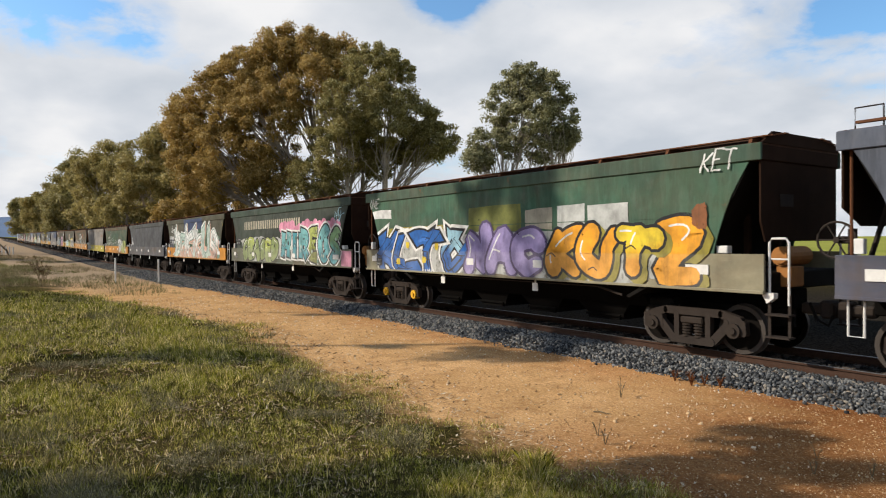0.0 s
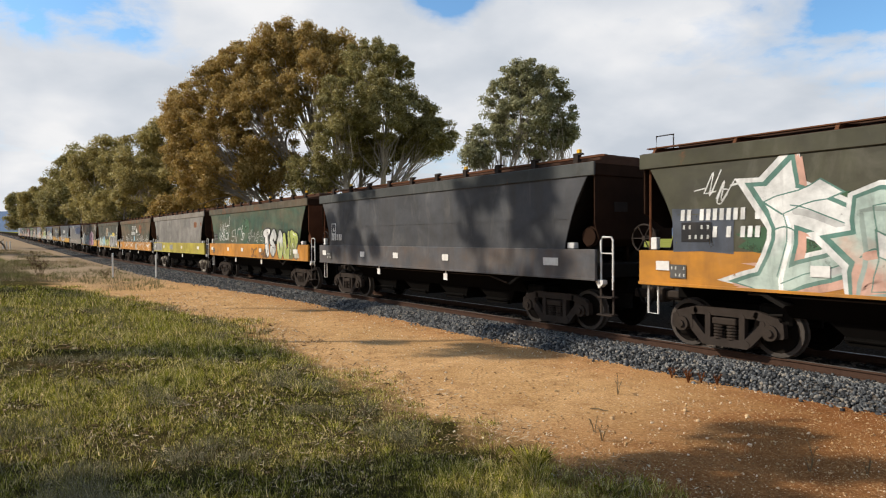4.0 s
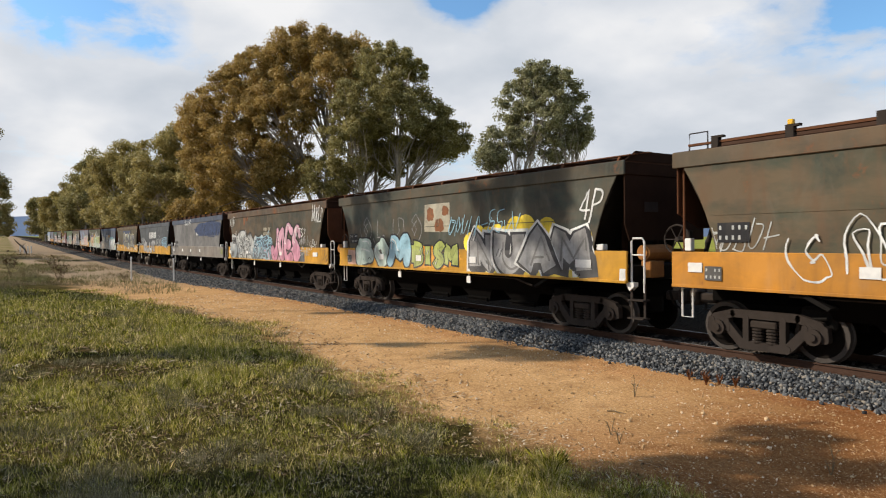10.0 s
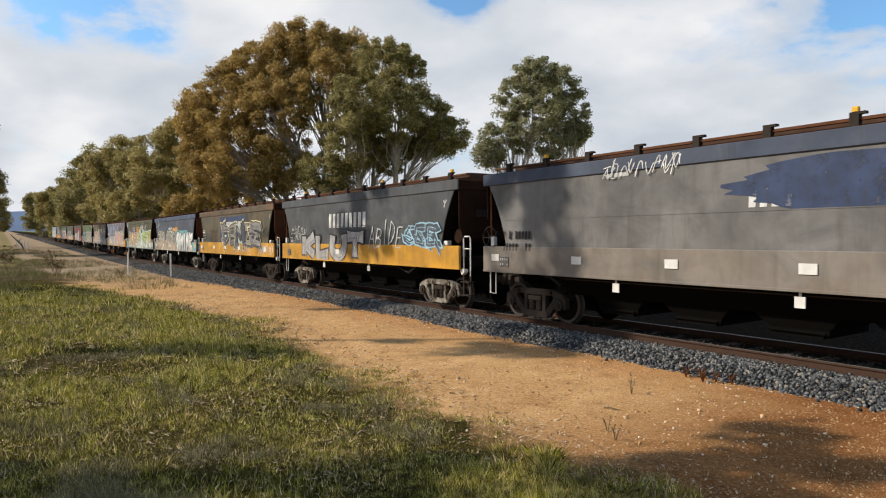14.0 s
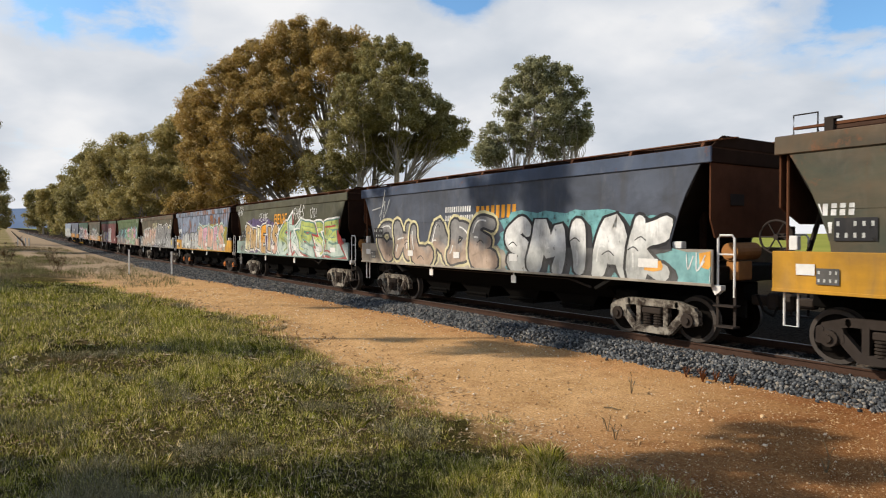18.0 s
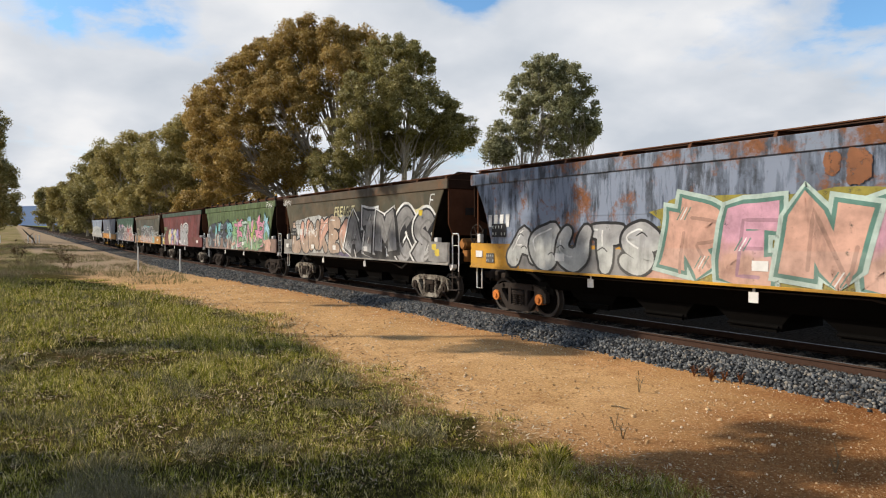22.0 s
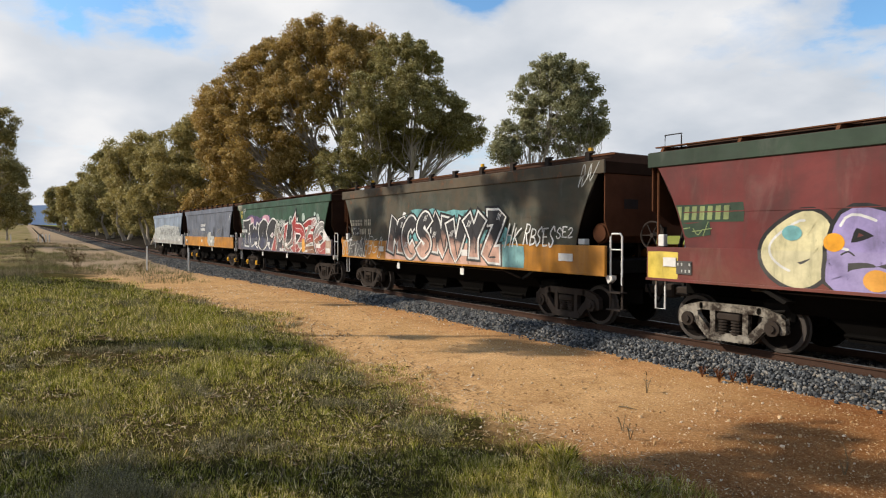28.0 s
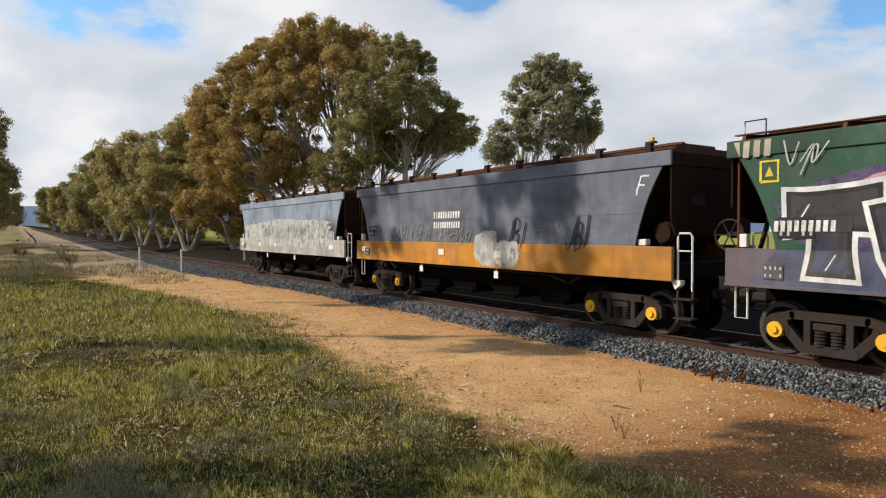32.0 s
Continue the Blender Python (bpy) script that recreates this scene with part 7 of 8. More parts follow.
def spray_all():
    rng = random.Random(11)
    laid = {}
    todo = []
    for n, (what, text, (x0, x1, z0, z1), face, line, rim) in ((n, row) for n, rows in ART.items() for row in rows):
        cuts = [z0, z1]
        if what in ("patch", "blob"):
            if z0 < Z_EAVE - 0.05 and z1 > Z_EAVE + 0.02:
                cuts.insert(1, Z_EAVE)
            if FLEET[n - 1][0] == "B" and z0 < Z_BODY - 0.06 and z1 > Z_BODY + 0.1 and what == "patch":
                cuts.insert(1, Z_BODY)
        if what == "blob" and len(cuts) > 2:
            cuts = [z0, Z_EAVE - 0.01]
        for a, b in zip(cuts, cuts[1:]):
            todo.append((n, what, text, (x0, x1, a, b), face, line, rim))
    for n, what, text, (x0, x1, z0, z1), face, line, rim in todo:
        root = WAGONS[n - 1]
        # over what has been sprayed there before
        under = [q[4] for q in laid.get(n, ()) if q[0] < x1 + 0.3 and q[1] > x0 - 0.3 and q[2] < z1 + 0.2 and q[3] > z0 - 0.2]
        lift = max(under, default=0.004) + 0.0003
        laid.setdefault(n, []).append((x0, x1, z0, z1, lift + (0.0068 if what in STYLES else 0.0012)))
        y = -HALF - lift
        if z1 > Z_EAVE + 0.06:
            y -= 0.036
        elif FLEET[n - 1][0] == "B" and z0 < Z_BODY - 0.03:
            y -= 0.030
        rim, thrown = (rim.split("|") + [""])[:2]
        if what in STYLES:
            sprayed_word(root, text, x0, x1, z0, z1, face, line, rim, what, rng, y, "white", thrown)
            continue
        if what == "hollow":
            hollow_word(root, text, x0, x1, z0, z1, face, rng, y)
            continue
        if what == "print":
            stencil(root, text, x0, x1, z0, z1, face, y)
            continue
        if what == "tag":
            if text:
                tag_word(root, text, x0, x1, z0, z1, face, rng, y)
            else:
                scrawl(root, x0, x1, z0, z1, face, rng, y)
            continue
        sh = Sheet()
        if what == "bars":
            lines = [(z0, z1)] if z1 - z0 < 0.36 else [(z0 + 0.1 * (z1 - z0), z1 - 0.1 * (z1 - z0))] if x1 - x0 > 3 else [(z0, z0 + 0.38 * (z1 - z0)), (z1 - 0.40 * (z1 - z0), z1)]
            for a0, a1 in lines:
                m = max(3, int((x1 - x0) / max(0.10, 0.62 * (a1 - a0))))
                cell = (x1 - x0) / m
                for k in range(m):
                    if len(lines) > 1 and rng.random() < 0.15:
                        continue
                    a = x0 + k * cell
                    mark = Sheet()
                    mark.poly([(a, a0), (a + cell * 0.62, a0), (a + cell * 0.72, a1), (a + cell * 0.10, a1)], y, face)
                    mark.done("stencilled_mark", root, "faded stencilled mark")
            sh.bm.free()
        elif what == "patch":
            j = lambda: rng.uniform(-0.03, 0.03)
            sh.poly([(x0 + j(), z0 + j()), ((x0 + x1) / 2, z0 + j()), (x1 + j(), z0 + j()), (x1 + j(), (z0 + z1) / 2), (x1 + j(), z1 + j()), ((x0 + x1) / 2, z1 + j()), (x0 + j(), z1 + j())], y, face)
            sh.done("painted_patch", root, "painted-over patch")
        elif what == "blob":
            if face in ("pink", "yellow", "sky") and x1 - x0 > 1.5:
                # heaped bubbles
                m = int((x1 - x0) / 0.42)
                sh.poly([(x0 + 0.25, z0 + 0.1), (x1 - 0.25, z0 + 0.1), (x1 - 0.3, z1 - 0.45 * (z1 - z0)), (x0 + 0.3, z1 - 0.5 * (z1 - z0))], y, face)
                for k in range(m):
                    r = rng.uniform(0.22, 0.36)
                    cx, cz = x0 + 0.2 + (x1 - x0 - 0.4) * (k + 0.5) / m, z1 - 0.30 - rng.uniform(0.0, 0.30) * (z1 - z0)
                    sh.poly([(cx + r * math.cos(6.2832 * q / 16), cz + r * 0.85 * math.sin(6.2832 * q / 16)) for q in range(16)], y - 0.00002 * (k % 3 + 1), face if k % 3 else "light_" + face)
            else:
                sh.poly(blob_outline(x0, x1, z0, z1, rng), y, "mist_" + face if face in ("rust", "pale", "sky", "navy", "aqua", "green", "white", "leaf", "mustard", "violet", "cream") else face)
            sh.done("paint_cloud", root, "sprayed cloud of colour")
        elif what == "dot":
            sh.poly([((x0 + x1) / 2 + (x1 - x0) / 2 * math.cos(a), (z0 + z1) / 2 + (z1 - z0) / 2 * math.sin(a)) for a in (6.2832 * k / 18 for k in range(18))], y, face)
            sh.done("paint_dot", root, "round sprayed spot")
        elif what == "frame":
            sh.ribbon([(x0, z0), (x1, z0), (x1, z1), (x0, z1), (x0, z0)], 0.05, y, face)
            sh.poly([(x0 + (x1 - x0) * 0.25, z0 + (z1 - z0) * 0.25), (x0 + (x1 - x0) * 0.75, z0 + (z1 - z0) * 0.25), ((x0 + x1) / 2, z0 + (z1 - z0) * 0.75)], y, face)
            sh.done("lettering", root, "square stencilled mark")
        else:
            out = ((0.0, 0.35), (0.1, 0.2), (0.25, 0.25), (0.45, 0.33), (0.58, 0.2), (0.75, 0.05), (0.92, 0.2), (1.0, 0.45), (0.85, 0.7), (0.78, 1.0), (0.68, 0.72), (0.55, 0.8), (0.5, 0.95), (0.35, 0.85), (0.2, 0.68), (0.03, 0.55))
            sh.poly([(x0 + (x1 - x0) * a, z0 + (z1 - z0) * c) for a, c in out], y, face)
            sh.done("lettering", root, "white painted emblem")


spray_all()


def number_boards():
    """Black boards with the stencilled marks of each wagon, near its rear end and on its sill."""
    for i, w in enumerate(WAGONS):
        k = 0.03 if FLEET[i][0] == "B" else 0.0
        for what, x0, x1, z0, z1, off in (("a", -6.1, -5.48, 2.06, 2.42, 0.02), ("b", -6.35, -6.0, 1.36, 1.62, 0.022 + k)):
            if what == "a" and i in (4, 12, 18, 21, 22):
                continue
            sh = Sheet()
            y = -HALF - off
            sh.poly([(x0, z0), (x1, z0), (x1, z1), (x0, z1)], y, "black")
            rows, cols = (2, 5) if what == "a" else (2, 4)
            for r in range(rows):
                for c in range(cols):
                    if (r * 3 + c + i) % 5 == 4:
                        continue
                    a, b = x0 + (x1 - x0) * (c + 0.28) / cols, x0 + (x1 - x0) * (c + 0.62) / cols
                    d, e = z0 + (z1 - z0) * (r + 0.28) / rows, z0 + (z1 - z0) * (r + 0.70) / rows
                    sh.poly([(a, d), (b, d), (b, e), (a, e)], y - 0.0006, "pale")
            sh.done("number_board", w, "black board with white stencilled bars")


number_boards()


def panels():
    """White label panels along each sill."""
    rng = random.Random(5)
    for i, w in enumerate(WAGONS):
        y = -HALF - (0.05 if FLEET[i][0] == "B" else 0.028)
        for cx in (-6.55, -3.55, -1.15, 1.55, 5.75):
            if rng.random() < 0.25:
                continue
            cx += rng.uniform(-0.12, 0.12)
            wd = 0.24 if cx > 4 else 0.15
            bm = bmesh.new()
            box(bm, cx - wd, cx + wd, y, y + 0.012, 1.50, 1.68)
            part("label_panel", bm, M_WHITE, w, "white label panel on the sill")


panels()


# ---------------------------------------------------------------- the verge: grass, stones, weeds, posts
def soup(name, verts, count, nv, mat, smooth_all=False):
    """count loose faces of nv corners each."""
    me = bpy.data.meshes.new(name)
    me.vertices.add(count * nv)
    me.vertices.foreach_set("co", np.ascontiguousarray(verts).ravel())
    me.loops.add(count * nv)
    me.loops.foreach_set("vertex_index", np.arange(count * nv))
    me.polygons.add(count)
    me.polygons.foreach_set("loop_start", np.arange(count) * nv)
    me.polygons.foreach_set("loop_total", np.full(count, nv))
    for mm in mat:
        me.materials.append(mm)
    me.update(calc_edges=True)
    return me


def blade_material():
    m, t, b = material("grass_blades", (0.15, 0.16, 0.05), 0.8)
    geo = t.nodes.new("ShaderNodeNewGeometry")
    c = ramp(t, geo.outputs["Random Per Island"], [(0.0, (0.030, 0.036, 0.006)), (0.30, (0.125, 0.130, 0.018)), (0.60, (0.26, 0.265, 0.034)), (0.80, (0.40, 0.34, 0.14)), (1.0, (0.72, 0.62, 0.40))])
    patch = noise_tex(t, geo.outputs["Position"], 0.5, 4)
    c = mix(t, ramp(t, patch, [(0.42, 0.0), (0.62, 1.0)]), c, mix(t, 1.0, c, (1.05, 1.0, 1.0), "MULTIPLY"))
    # tufts: dark old growth beside fresh yellow-green
    tuft = noise_tex(t, geo.outputs["Position"], 5.5, 5, 0.72)
    c = mix(t, 1.0, c, ramp(t, tuft, [(0.36, (0.26, 0.25, 0.22)), (0.45, (0.98, 0.95, 0.84)), (0.53, (1.70, 1.66, 1.38)), (0.64, (2.2, 2.1, 1.85))]), "MULTIPLY")
    t.links.new(c, b.inputs["Base Color"])
    tr = t.nodes.new("ShaderNodeBsdfTranslucent")
    t.links.new(c, tr.inputs[0])
    ms = t.nodes.new("ShaderNodeMixShader")
    ms.inputs[0].default_value = 0.2
    t.links.new(b.outputs[0], ms.inputs[1])
    t.links.new(tr.outputs[0], ms.inputs[2])
    t.links.new(ms.outputs[0], t.nodes["Material Output"].inputs[0])
    return m


M_BLADE = blade_material()


def turf_edge(x):
    """How far the turf reaches from the camera towards the track."""
    return float(np.interp(x, [-80, -57, -36, -27, -17.5, -11, -5.6, -1], [1.5, 2.0, 3.0, 5.0, 5.8, 5.2, 4.7, 5.0]))


def grass():
    rng = np.random.default_rng(3)
    pts = []
    while len(pts) < 36000:
        r = 3.2 + 34.8 * rng.random() ** 1.9
        a = radians(rng.uniform(-6, 78))
        x, y = -r * math.cos(a), r * math.sin(a)
        e = turf_edge(x) + 1.6 * noise.noise((x * 0.55, y * 0.55, 2.0)) + 0.5 * noise.noise((x * 1.9, y * 1.9, 5.0))
        lush = noise.noise((x * 0.4, y * 0.4, 7.0))
        if y > e + 0.5 or (y > e - 0.2 and rng.random() < 0.6) or rng.random() > 0.62 + 0.9 * lush:
            continue
        pts.append((x, y, ground_z(x, y), 0.75 + 0.7 * max(-0.5, noise.noise((x * 0.9, y * 0.9, 1.0))) + (0.35 if lush > 0.25 else 0.0), r))
    pts = np.array(pts)
    per = 11
    n = len(pts) * per
    base = np.repeat(pts, per, 0)
    far = np.clip(base[:, 4:5] / 10.0, 0.7, 2.6)
    root = base[:, :3] + np.c_[rng.normal(0, 0.055, (n, 2)) * far, np.full(n, -0.012)]
    ln = (0.055 + 0.085 * rng.random((n, 1)) ** 1.6) * base[:, 3:4] * np.clip(far, 1, 1.7)
    tall = rng.random((n, 1)) > 0.978
    ln = np.where(tall, ln * 2.4, ln)
    lean = rng.normal(0, 0.55, (n, 2))
    up = np.c_[lean, np.ones(n)]
    up /= np.linalg.norm(up, axis=1)[:, None]
    side = np.c_[-np.sin(q := rng.uniform(0, 6.28, n)), np.cos(q), np.zeros(n)] * (0.0026 + 0.0030 * rng.random((n, 1))) * far
    mid = root + up * ln * 0.6
    tip = root + up * ln + np.c_[lean, np.full(n, -0.5)] * ln * 0.30
    v = np.stack([root - side, root + side, root + up * ln], 1)
    ob = new("grass", soup("grass", v.reshape(-1, 3), n, 3, [M_BLADE]))
    tagged(ob, "short olive and straw-coloured grass on the verge", "grass", kind="stuff")


grass()


def straw_tufts():
    """Bleached old tufts and thin seed stalks that stand in the turf."""
    rng = np.random.default_rng(52)
    pts = []
    while len(pts) < 5200:
        r = 6.0 + 28.0 * rng.random() ** 1.5
        a = radians(rng.uniform(-6, 78))
        x, y = -r * math.cos(a), r * math.sin(a)
        old = noise.noise((x * 0.8, y * 0.8, 21.0)) + 0.5 * noise.noise((x * 2.3, y * 2.3, 3.0))
        if y > turf_edge(x) + 0.1 + 0.9 * noise.noise((x * 0.6, y * 0.6, 2.0)) or old < 0.10 + 0.2 * rng.random():
            continue
        pts.append((x, y, ground_z(x, y), r, old))
    base = np.repeat(np.array(pts), 15, 0)
    n = len(base)
    far = np.clip(base[:, 3:4] / 10.0, 0.6, 2.4)
    a = rng.uniform(0, 6.28, n)
    rr = 0.075 * np.sqrt(rng.random((n, 1))) * np.clip(far, 0.8, 1.8)
    root = base[:, :3] + np.c_[np.cos(a) * rr[:, 0], np.sin(a) * rr[:, 0], np.full(n, -0.012)]
    up = np.c_[np.cos(a) * 0.55, np.sin(a) * 0.55, np.ones(n)] + np.c_[rng.normal(0, 0.45, (n, 2)), np.zeros(n)]
    up /= np.linalg.norm(up, axis=1)[:, None]
    ln = (0.06 + 0.13 * rng.random((n, 1)) ** 1.4) * np.clip(0.6 + base[:, 4:5], 0.7, 1.4)
    ln = np.where(rng.random((n, 1)) > 0.985, ln * 2.2, ln)
    q = rng.uniform(0, 6.28, n)
    side = np.c_[-np.sin(q), np.cos(q), np.zeros(n)] * 0.0022 * far
    m, t, b = material("bleached_grass", (0.3, 0.26, 0.17), 0.85)
    geo = t.nodes.new("ShaderNodeNewGeometry")
    t.links.new(ramp(t, geo.outputs["Random Per Island"], [(0.0, (0.04, 0.036, 0.018)), (0.4, (0.13, 0.115, 0.05)), (0.75, (0.30, 0.26, 0.14)), (1.0, (0.58, 0.52, 0.36))]), b.inputs["Base Color"])
    v = np.stack([root - side, root + side, root + up * ln], 1)
    tagged(new("straw_tufts", soup("straw_tufts", v.reshape(-1, 3), n, 3, [m])), "bleached grey tufts of old grass in the turf", "grass", kind="stuff")


straw_tufts()


def dry_grass():
    rng = np.random.default_rng(31)
    pts = []
    while len(pts) < 9000:
        x, y = -rng.uniform(34, 118), rng.uniform(-14, 9.2)
        if y > 8.6 - max(0.0, (-x - 60) * 0.02) or (y > 4 and rng.random() < 0.55) or noise.noise((x * 0.12, y * 0.25, 3.0)) < -0.12:
            continue
        pts.append((x, y, ground_z(x, y)))
    base = np.repeat(np.array(pts), 7, 0)
    n = len(base)
    root = base + np.c_[rng.normal(0, 0.16, (n, 2)), np.full(n, -0.02)]
    lean = rng.normal(0, 0.45, (n, 2))
    up = np.c_[lean, np.ones(n)]
    up /= np.linalg.norm(up, axis=1)[:, None]
    ln = rng.uniform(0.10, 0.42, (n, 1))
    a = rng.uniform(0, 6.28, n)
    side = np.c_[-np.sin(a), np.cos(a), np.zeros(n)] * 0.012
    v = np.stack([root - side, root + side, root + up * ln], 1)
    m, t, b = material("dry_grass_blades", (0.34, 0.26, 0.15), 0.8)
    geo = t.nodes.new("ShaderNodeNewGeometry")
    c = ramp(t, geo.outputs["Random Per Island"], [(0.0, (0.12, 0.09, 0.05)), (0.4, (0.26, 0.20, 0.11)), (0.8, (0.40, 0.32, 0.20)), (1.0, (0.15, 0.17, 0.05))])
    c = mix(t, ramp(t, noise_tex(t, geo.outputs["Position"], 0.10, 4), [(0.45, 0.0), (0.6, 0.8)]), c, (0.13, 0.145, 0.035))
    t.links.new(c, b.inputs["Base Color"])
    tagged(new("dry_grass", soup("dry_grass", v.reshape(-1, 3), n, 3, [m])), "tall straw-coloured dry grass on the far verge", "grass", kind="stuff")


dry_grass()


def litter():
    """Fallen gum leaves and bark that fleck the turf."""
    rng = np.random.default_rng(77)
    pts = []
    while len(pts) < 22000:
        r = 4.0 + 24.0 * rng.random() ** 1.7
        a = radians(rng.uniform(-6, 78))
        x, y = -r * math.cos(a), r * math.sin(a)
        if y > turf_edge(x) + 1.2 or rng.random() > 0.55 + 0.9 * noise.noise((x * 0.7, y * 0.7, 12.0)):
            continue
        pts.append((x, y, ground_z(x, y) + 0.012 + 0.02 * rng.random(), r))
    pts = np.array(pts)
    n = len(pts)
    k = np.clip(pts[:, 3:4] / 8, 0.8, 2.2)
    a = rng.uniform(0, 6.28, n)
    u = np.c_[np.cos(a), np.sin(a), rng.normal(0, 0.25, n)] * rng.uniform(0.02, 0.055, (n, 1)) * k
    v = np.c_[-np.sin(a), np.cos(a), rng.normal(0, 0.4, n)] * rng.uniform(0.003, 0.008, (n, 1)) * k
    c = pts[:, :3]
    m, t, b = material("fallen_leaves", (0.3, 0.22, 0.13), 0.8)
    geo = t.nodes.new("ShaderNodeNewGeometry")
    t.links.new(ramp(t, geo.outputs["Random Per Island"], [(0.0, (0.06, 0.035, 0.02)), (0.4, (0.24, 0.15, 0.08)), (0.72, (0.44, 0.33, 0.20)), (1.0, (0.62, 0.53, 0.38))]), b.inputs["Base Color"])
    tagged(new("leaf_litter", soup("leaf_litter", np.stack([c - u, c + v, c + u, c - v], 1).reshape(-1, 3), n, 4, [m])), "fallen gum leaves and bark strips in the grass", "leaves", kind="stuff")


litter()


def tussock(x, y, height, count, seed, spread=0.16, label="coarse grass tussock on the verge"):
    rng = np.random.default_rng(seed)
    n = count
    q = rng.uniform(0, 6.28, n)
    rr = spread * np.sqrt(rng.random(n))
    root = np.c_[x + rr * np.cos(q), y + rr * np.sin(q), np.zeros(n)]
    root[:, 2] = ground_z(x, y) - 0.015
    lean = np.c_[np.cos(q), np.sin(q)] * rng.uniform(0.1, 0.9, (n, 1)) + rng.normal(0, 0.15, (n, 2))
    up = np.c_[lean, np.ones(n)]
    up /= np.linalg.norm(up, axis=1)[:, None]
    ln = height * rng.uniform(0.5, 1.15, (n, 1))
    a = rng.uniform(0, 6.28, n)
    side = np.c_[-np.sin(a), np.cos(a), np.zeros(n)] * 0.0017
    mid = root + up * ln * 0.6
    tip = root + up * ln + np.c_[lean * 0.5, np.full(n, -0.35)] * ln * 0.4
    v = np.stack([root - side, root + side, mid + side * 0.7, tip, mid - side * 0.7], 1)
    ob = new("grass_tussock", soup("grass_tussock", v.reshape(-1, 3), n, 5, [M_BLADE]))
    tagged(ob, label, "grass")


for k, (x, y, h, c) in enumerate([(-5.25, 4.9, 0.22, 900), (-4.95, 4.65, 0.18, 560), (-5.7, 4.7, 0.18, 240), (-4.2, 4.9, 0.14, 160), (-7.4, 3.6, 0.20, 160), (-6.2, 2.6, 0.22, 140), (-9.6, 4.1, 0.22, 180), (-8.4, 1.8, 0.24, 130),
                                  (-11.5, 3.9, 0.28, 170), (-13.5, 4.6, 0.32, 190), (-15.0, 3.2, 0.34, 170), (-18.0, 4.5, 0.36, 190), (-10.2, 0.9, 0.25, 120), (-21.0, 2.6, 0.4, 190), (-24.0, 3.8, 0.4, 190), (-27.0, 1.9, 0.45, 190), (-6.9, 1.2, 0.16, 110), (-12.0, 1.7, 0.26, 130)]):
    tussock(x, y, h, c, 100 + k, 0.10 + h * 0.35)


def rocks(name, pts, sizes, rng, mat):
    """Loose broken stones, eight corners each, as one mesh."""
    n = len(pts)
    cube = np.array([(x, y, z) for x in (-1, 1) for y in (-1, 1) for z in (-1, 1)], float)
    v = cube[None] * rng.uniform(0.38, 1.05, (n, 8, 3)) * (sizes[:, None, None] * rng.uniform(0.6, 1.2, (n, 1, 3)))
    ax = rng.normal(size=(n, 4))
    ax /= np.linalg.norm(ax, axis=1)[:, None]
    w, x, y, z = ax.T
    R = np.stack([np.stack([1 - 2 * (y * y + z * z), 2 * (x * y - z * w), 2 * (x * z + y * w)], 1), np.stack([2 * (x * y + z * w), 1 - 2 * (x * x + z * z), 2 * (y * z - x * w)], 1),
                  np.stack([2 * (x * z - y * w), 2 * (y * z + x * w), 1 - 2 * (x * x + y * y)], 1)], 1)
    v = np.einsum("nij,nkj->nki", R, v) + pts[:, None, :]
    quads = np.array(((0, 1, 3, 2), (4, 6, 7, 5), (0, 4, 5, 1), (2, 3, 7, 6), (0, 2, 6, 4), (1, 5, 7, 3)))
    idx = (np.arange(n)[:, None, None] * 8 + quads[None]).reshape(-1)
    me = bpy.data.meshes.new(name)
    me.vertices.add(n * 8)
    me.vertices.foreach_set("co", v.ravel())
    me.loops.add(len(idx))
    me.loops.foreach_set("vertex_index", idx)
    me.polygons.add(n * 6)
    me.polygons.foreach_set("loop_start", np.arange(n * 6) * 4)
    me.polygons.foreach_set("loop_total", np.full(n * 6, 4))
    me.materials.append(mat)
    me.update(calc_edges=True)
    return new(name, me)


def ballast():
    rng = np.random.default_rng(8)
    s = np.concatenate([rng.uniform(-2, 22, 24000), rng.uniform(22, 62, 12000)])
    t_ = np.array([toe(q) for q in s])
    e = 0.55 + (t_ - 0.50) * rng.random(len(s)) ** 0.85
    inner = rng.random(len(s)) < 0.26
    e = np.where(inner, rng.uniform(-2.1, 0.6, len(s)), e)
    e = np.where((e < -0.64) & (e > -0.86), e - 0.25, e)
    e = np.where((e > 0.66) & (e < 0.84), e + 0.25, e)
    z = np.array([bed_z(a, abs(b)) + rise(a) for a, b in zip(s, e)])
    sz = rng.uniform(0.016, 0.038, len(s)) * np.where(s > 25, 1.25, 1.0)
    strays = (rng.random(len(s)) < 0.004) & (e > 0)
    e = np.where(strays, t_ + rng.exponential(0.10, len(s)), e)
    z = np.where(strays, np.array([ground_z(-a, YC - b) for a, b in zip(s, e)]), z)
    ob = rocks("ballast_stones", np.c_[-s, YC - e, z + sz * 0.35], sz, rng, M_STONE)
    tagged(ob, "grey-blue crushed stone along the rails", "ballast", kind="stuff")


ballast()


def pebble_material():
    m, t, b = material("pale_gravel", (0.5, 0.4, 0.3), 0.9)
    geo = t.nodes.new("ShaderNodeNewGeometry")
    t.links.new(ramp(t, geo.outputs["Random Per Island"], [(0.0, (0.30, 0.17, 0.08)), (0.4, (0.46, 0.29, 0.14)), (0.75, (0.58, 0.42, 0.25)), (1.0, (0.72, 0.60, 0.45))]), b.inputs["Base Color"])
    return m


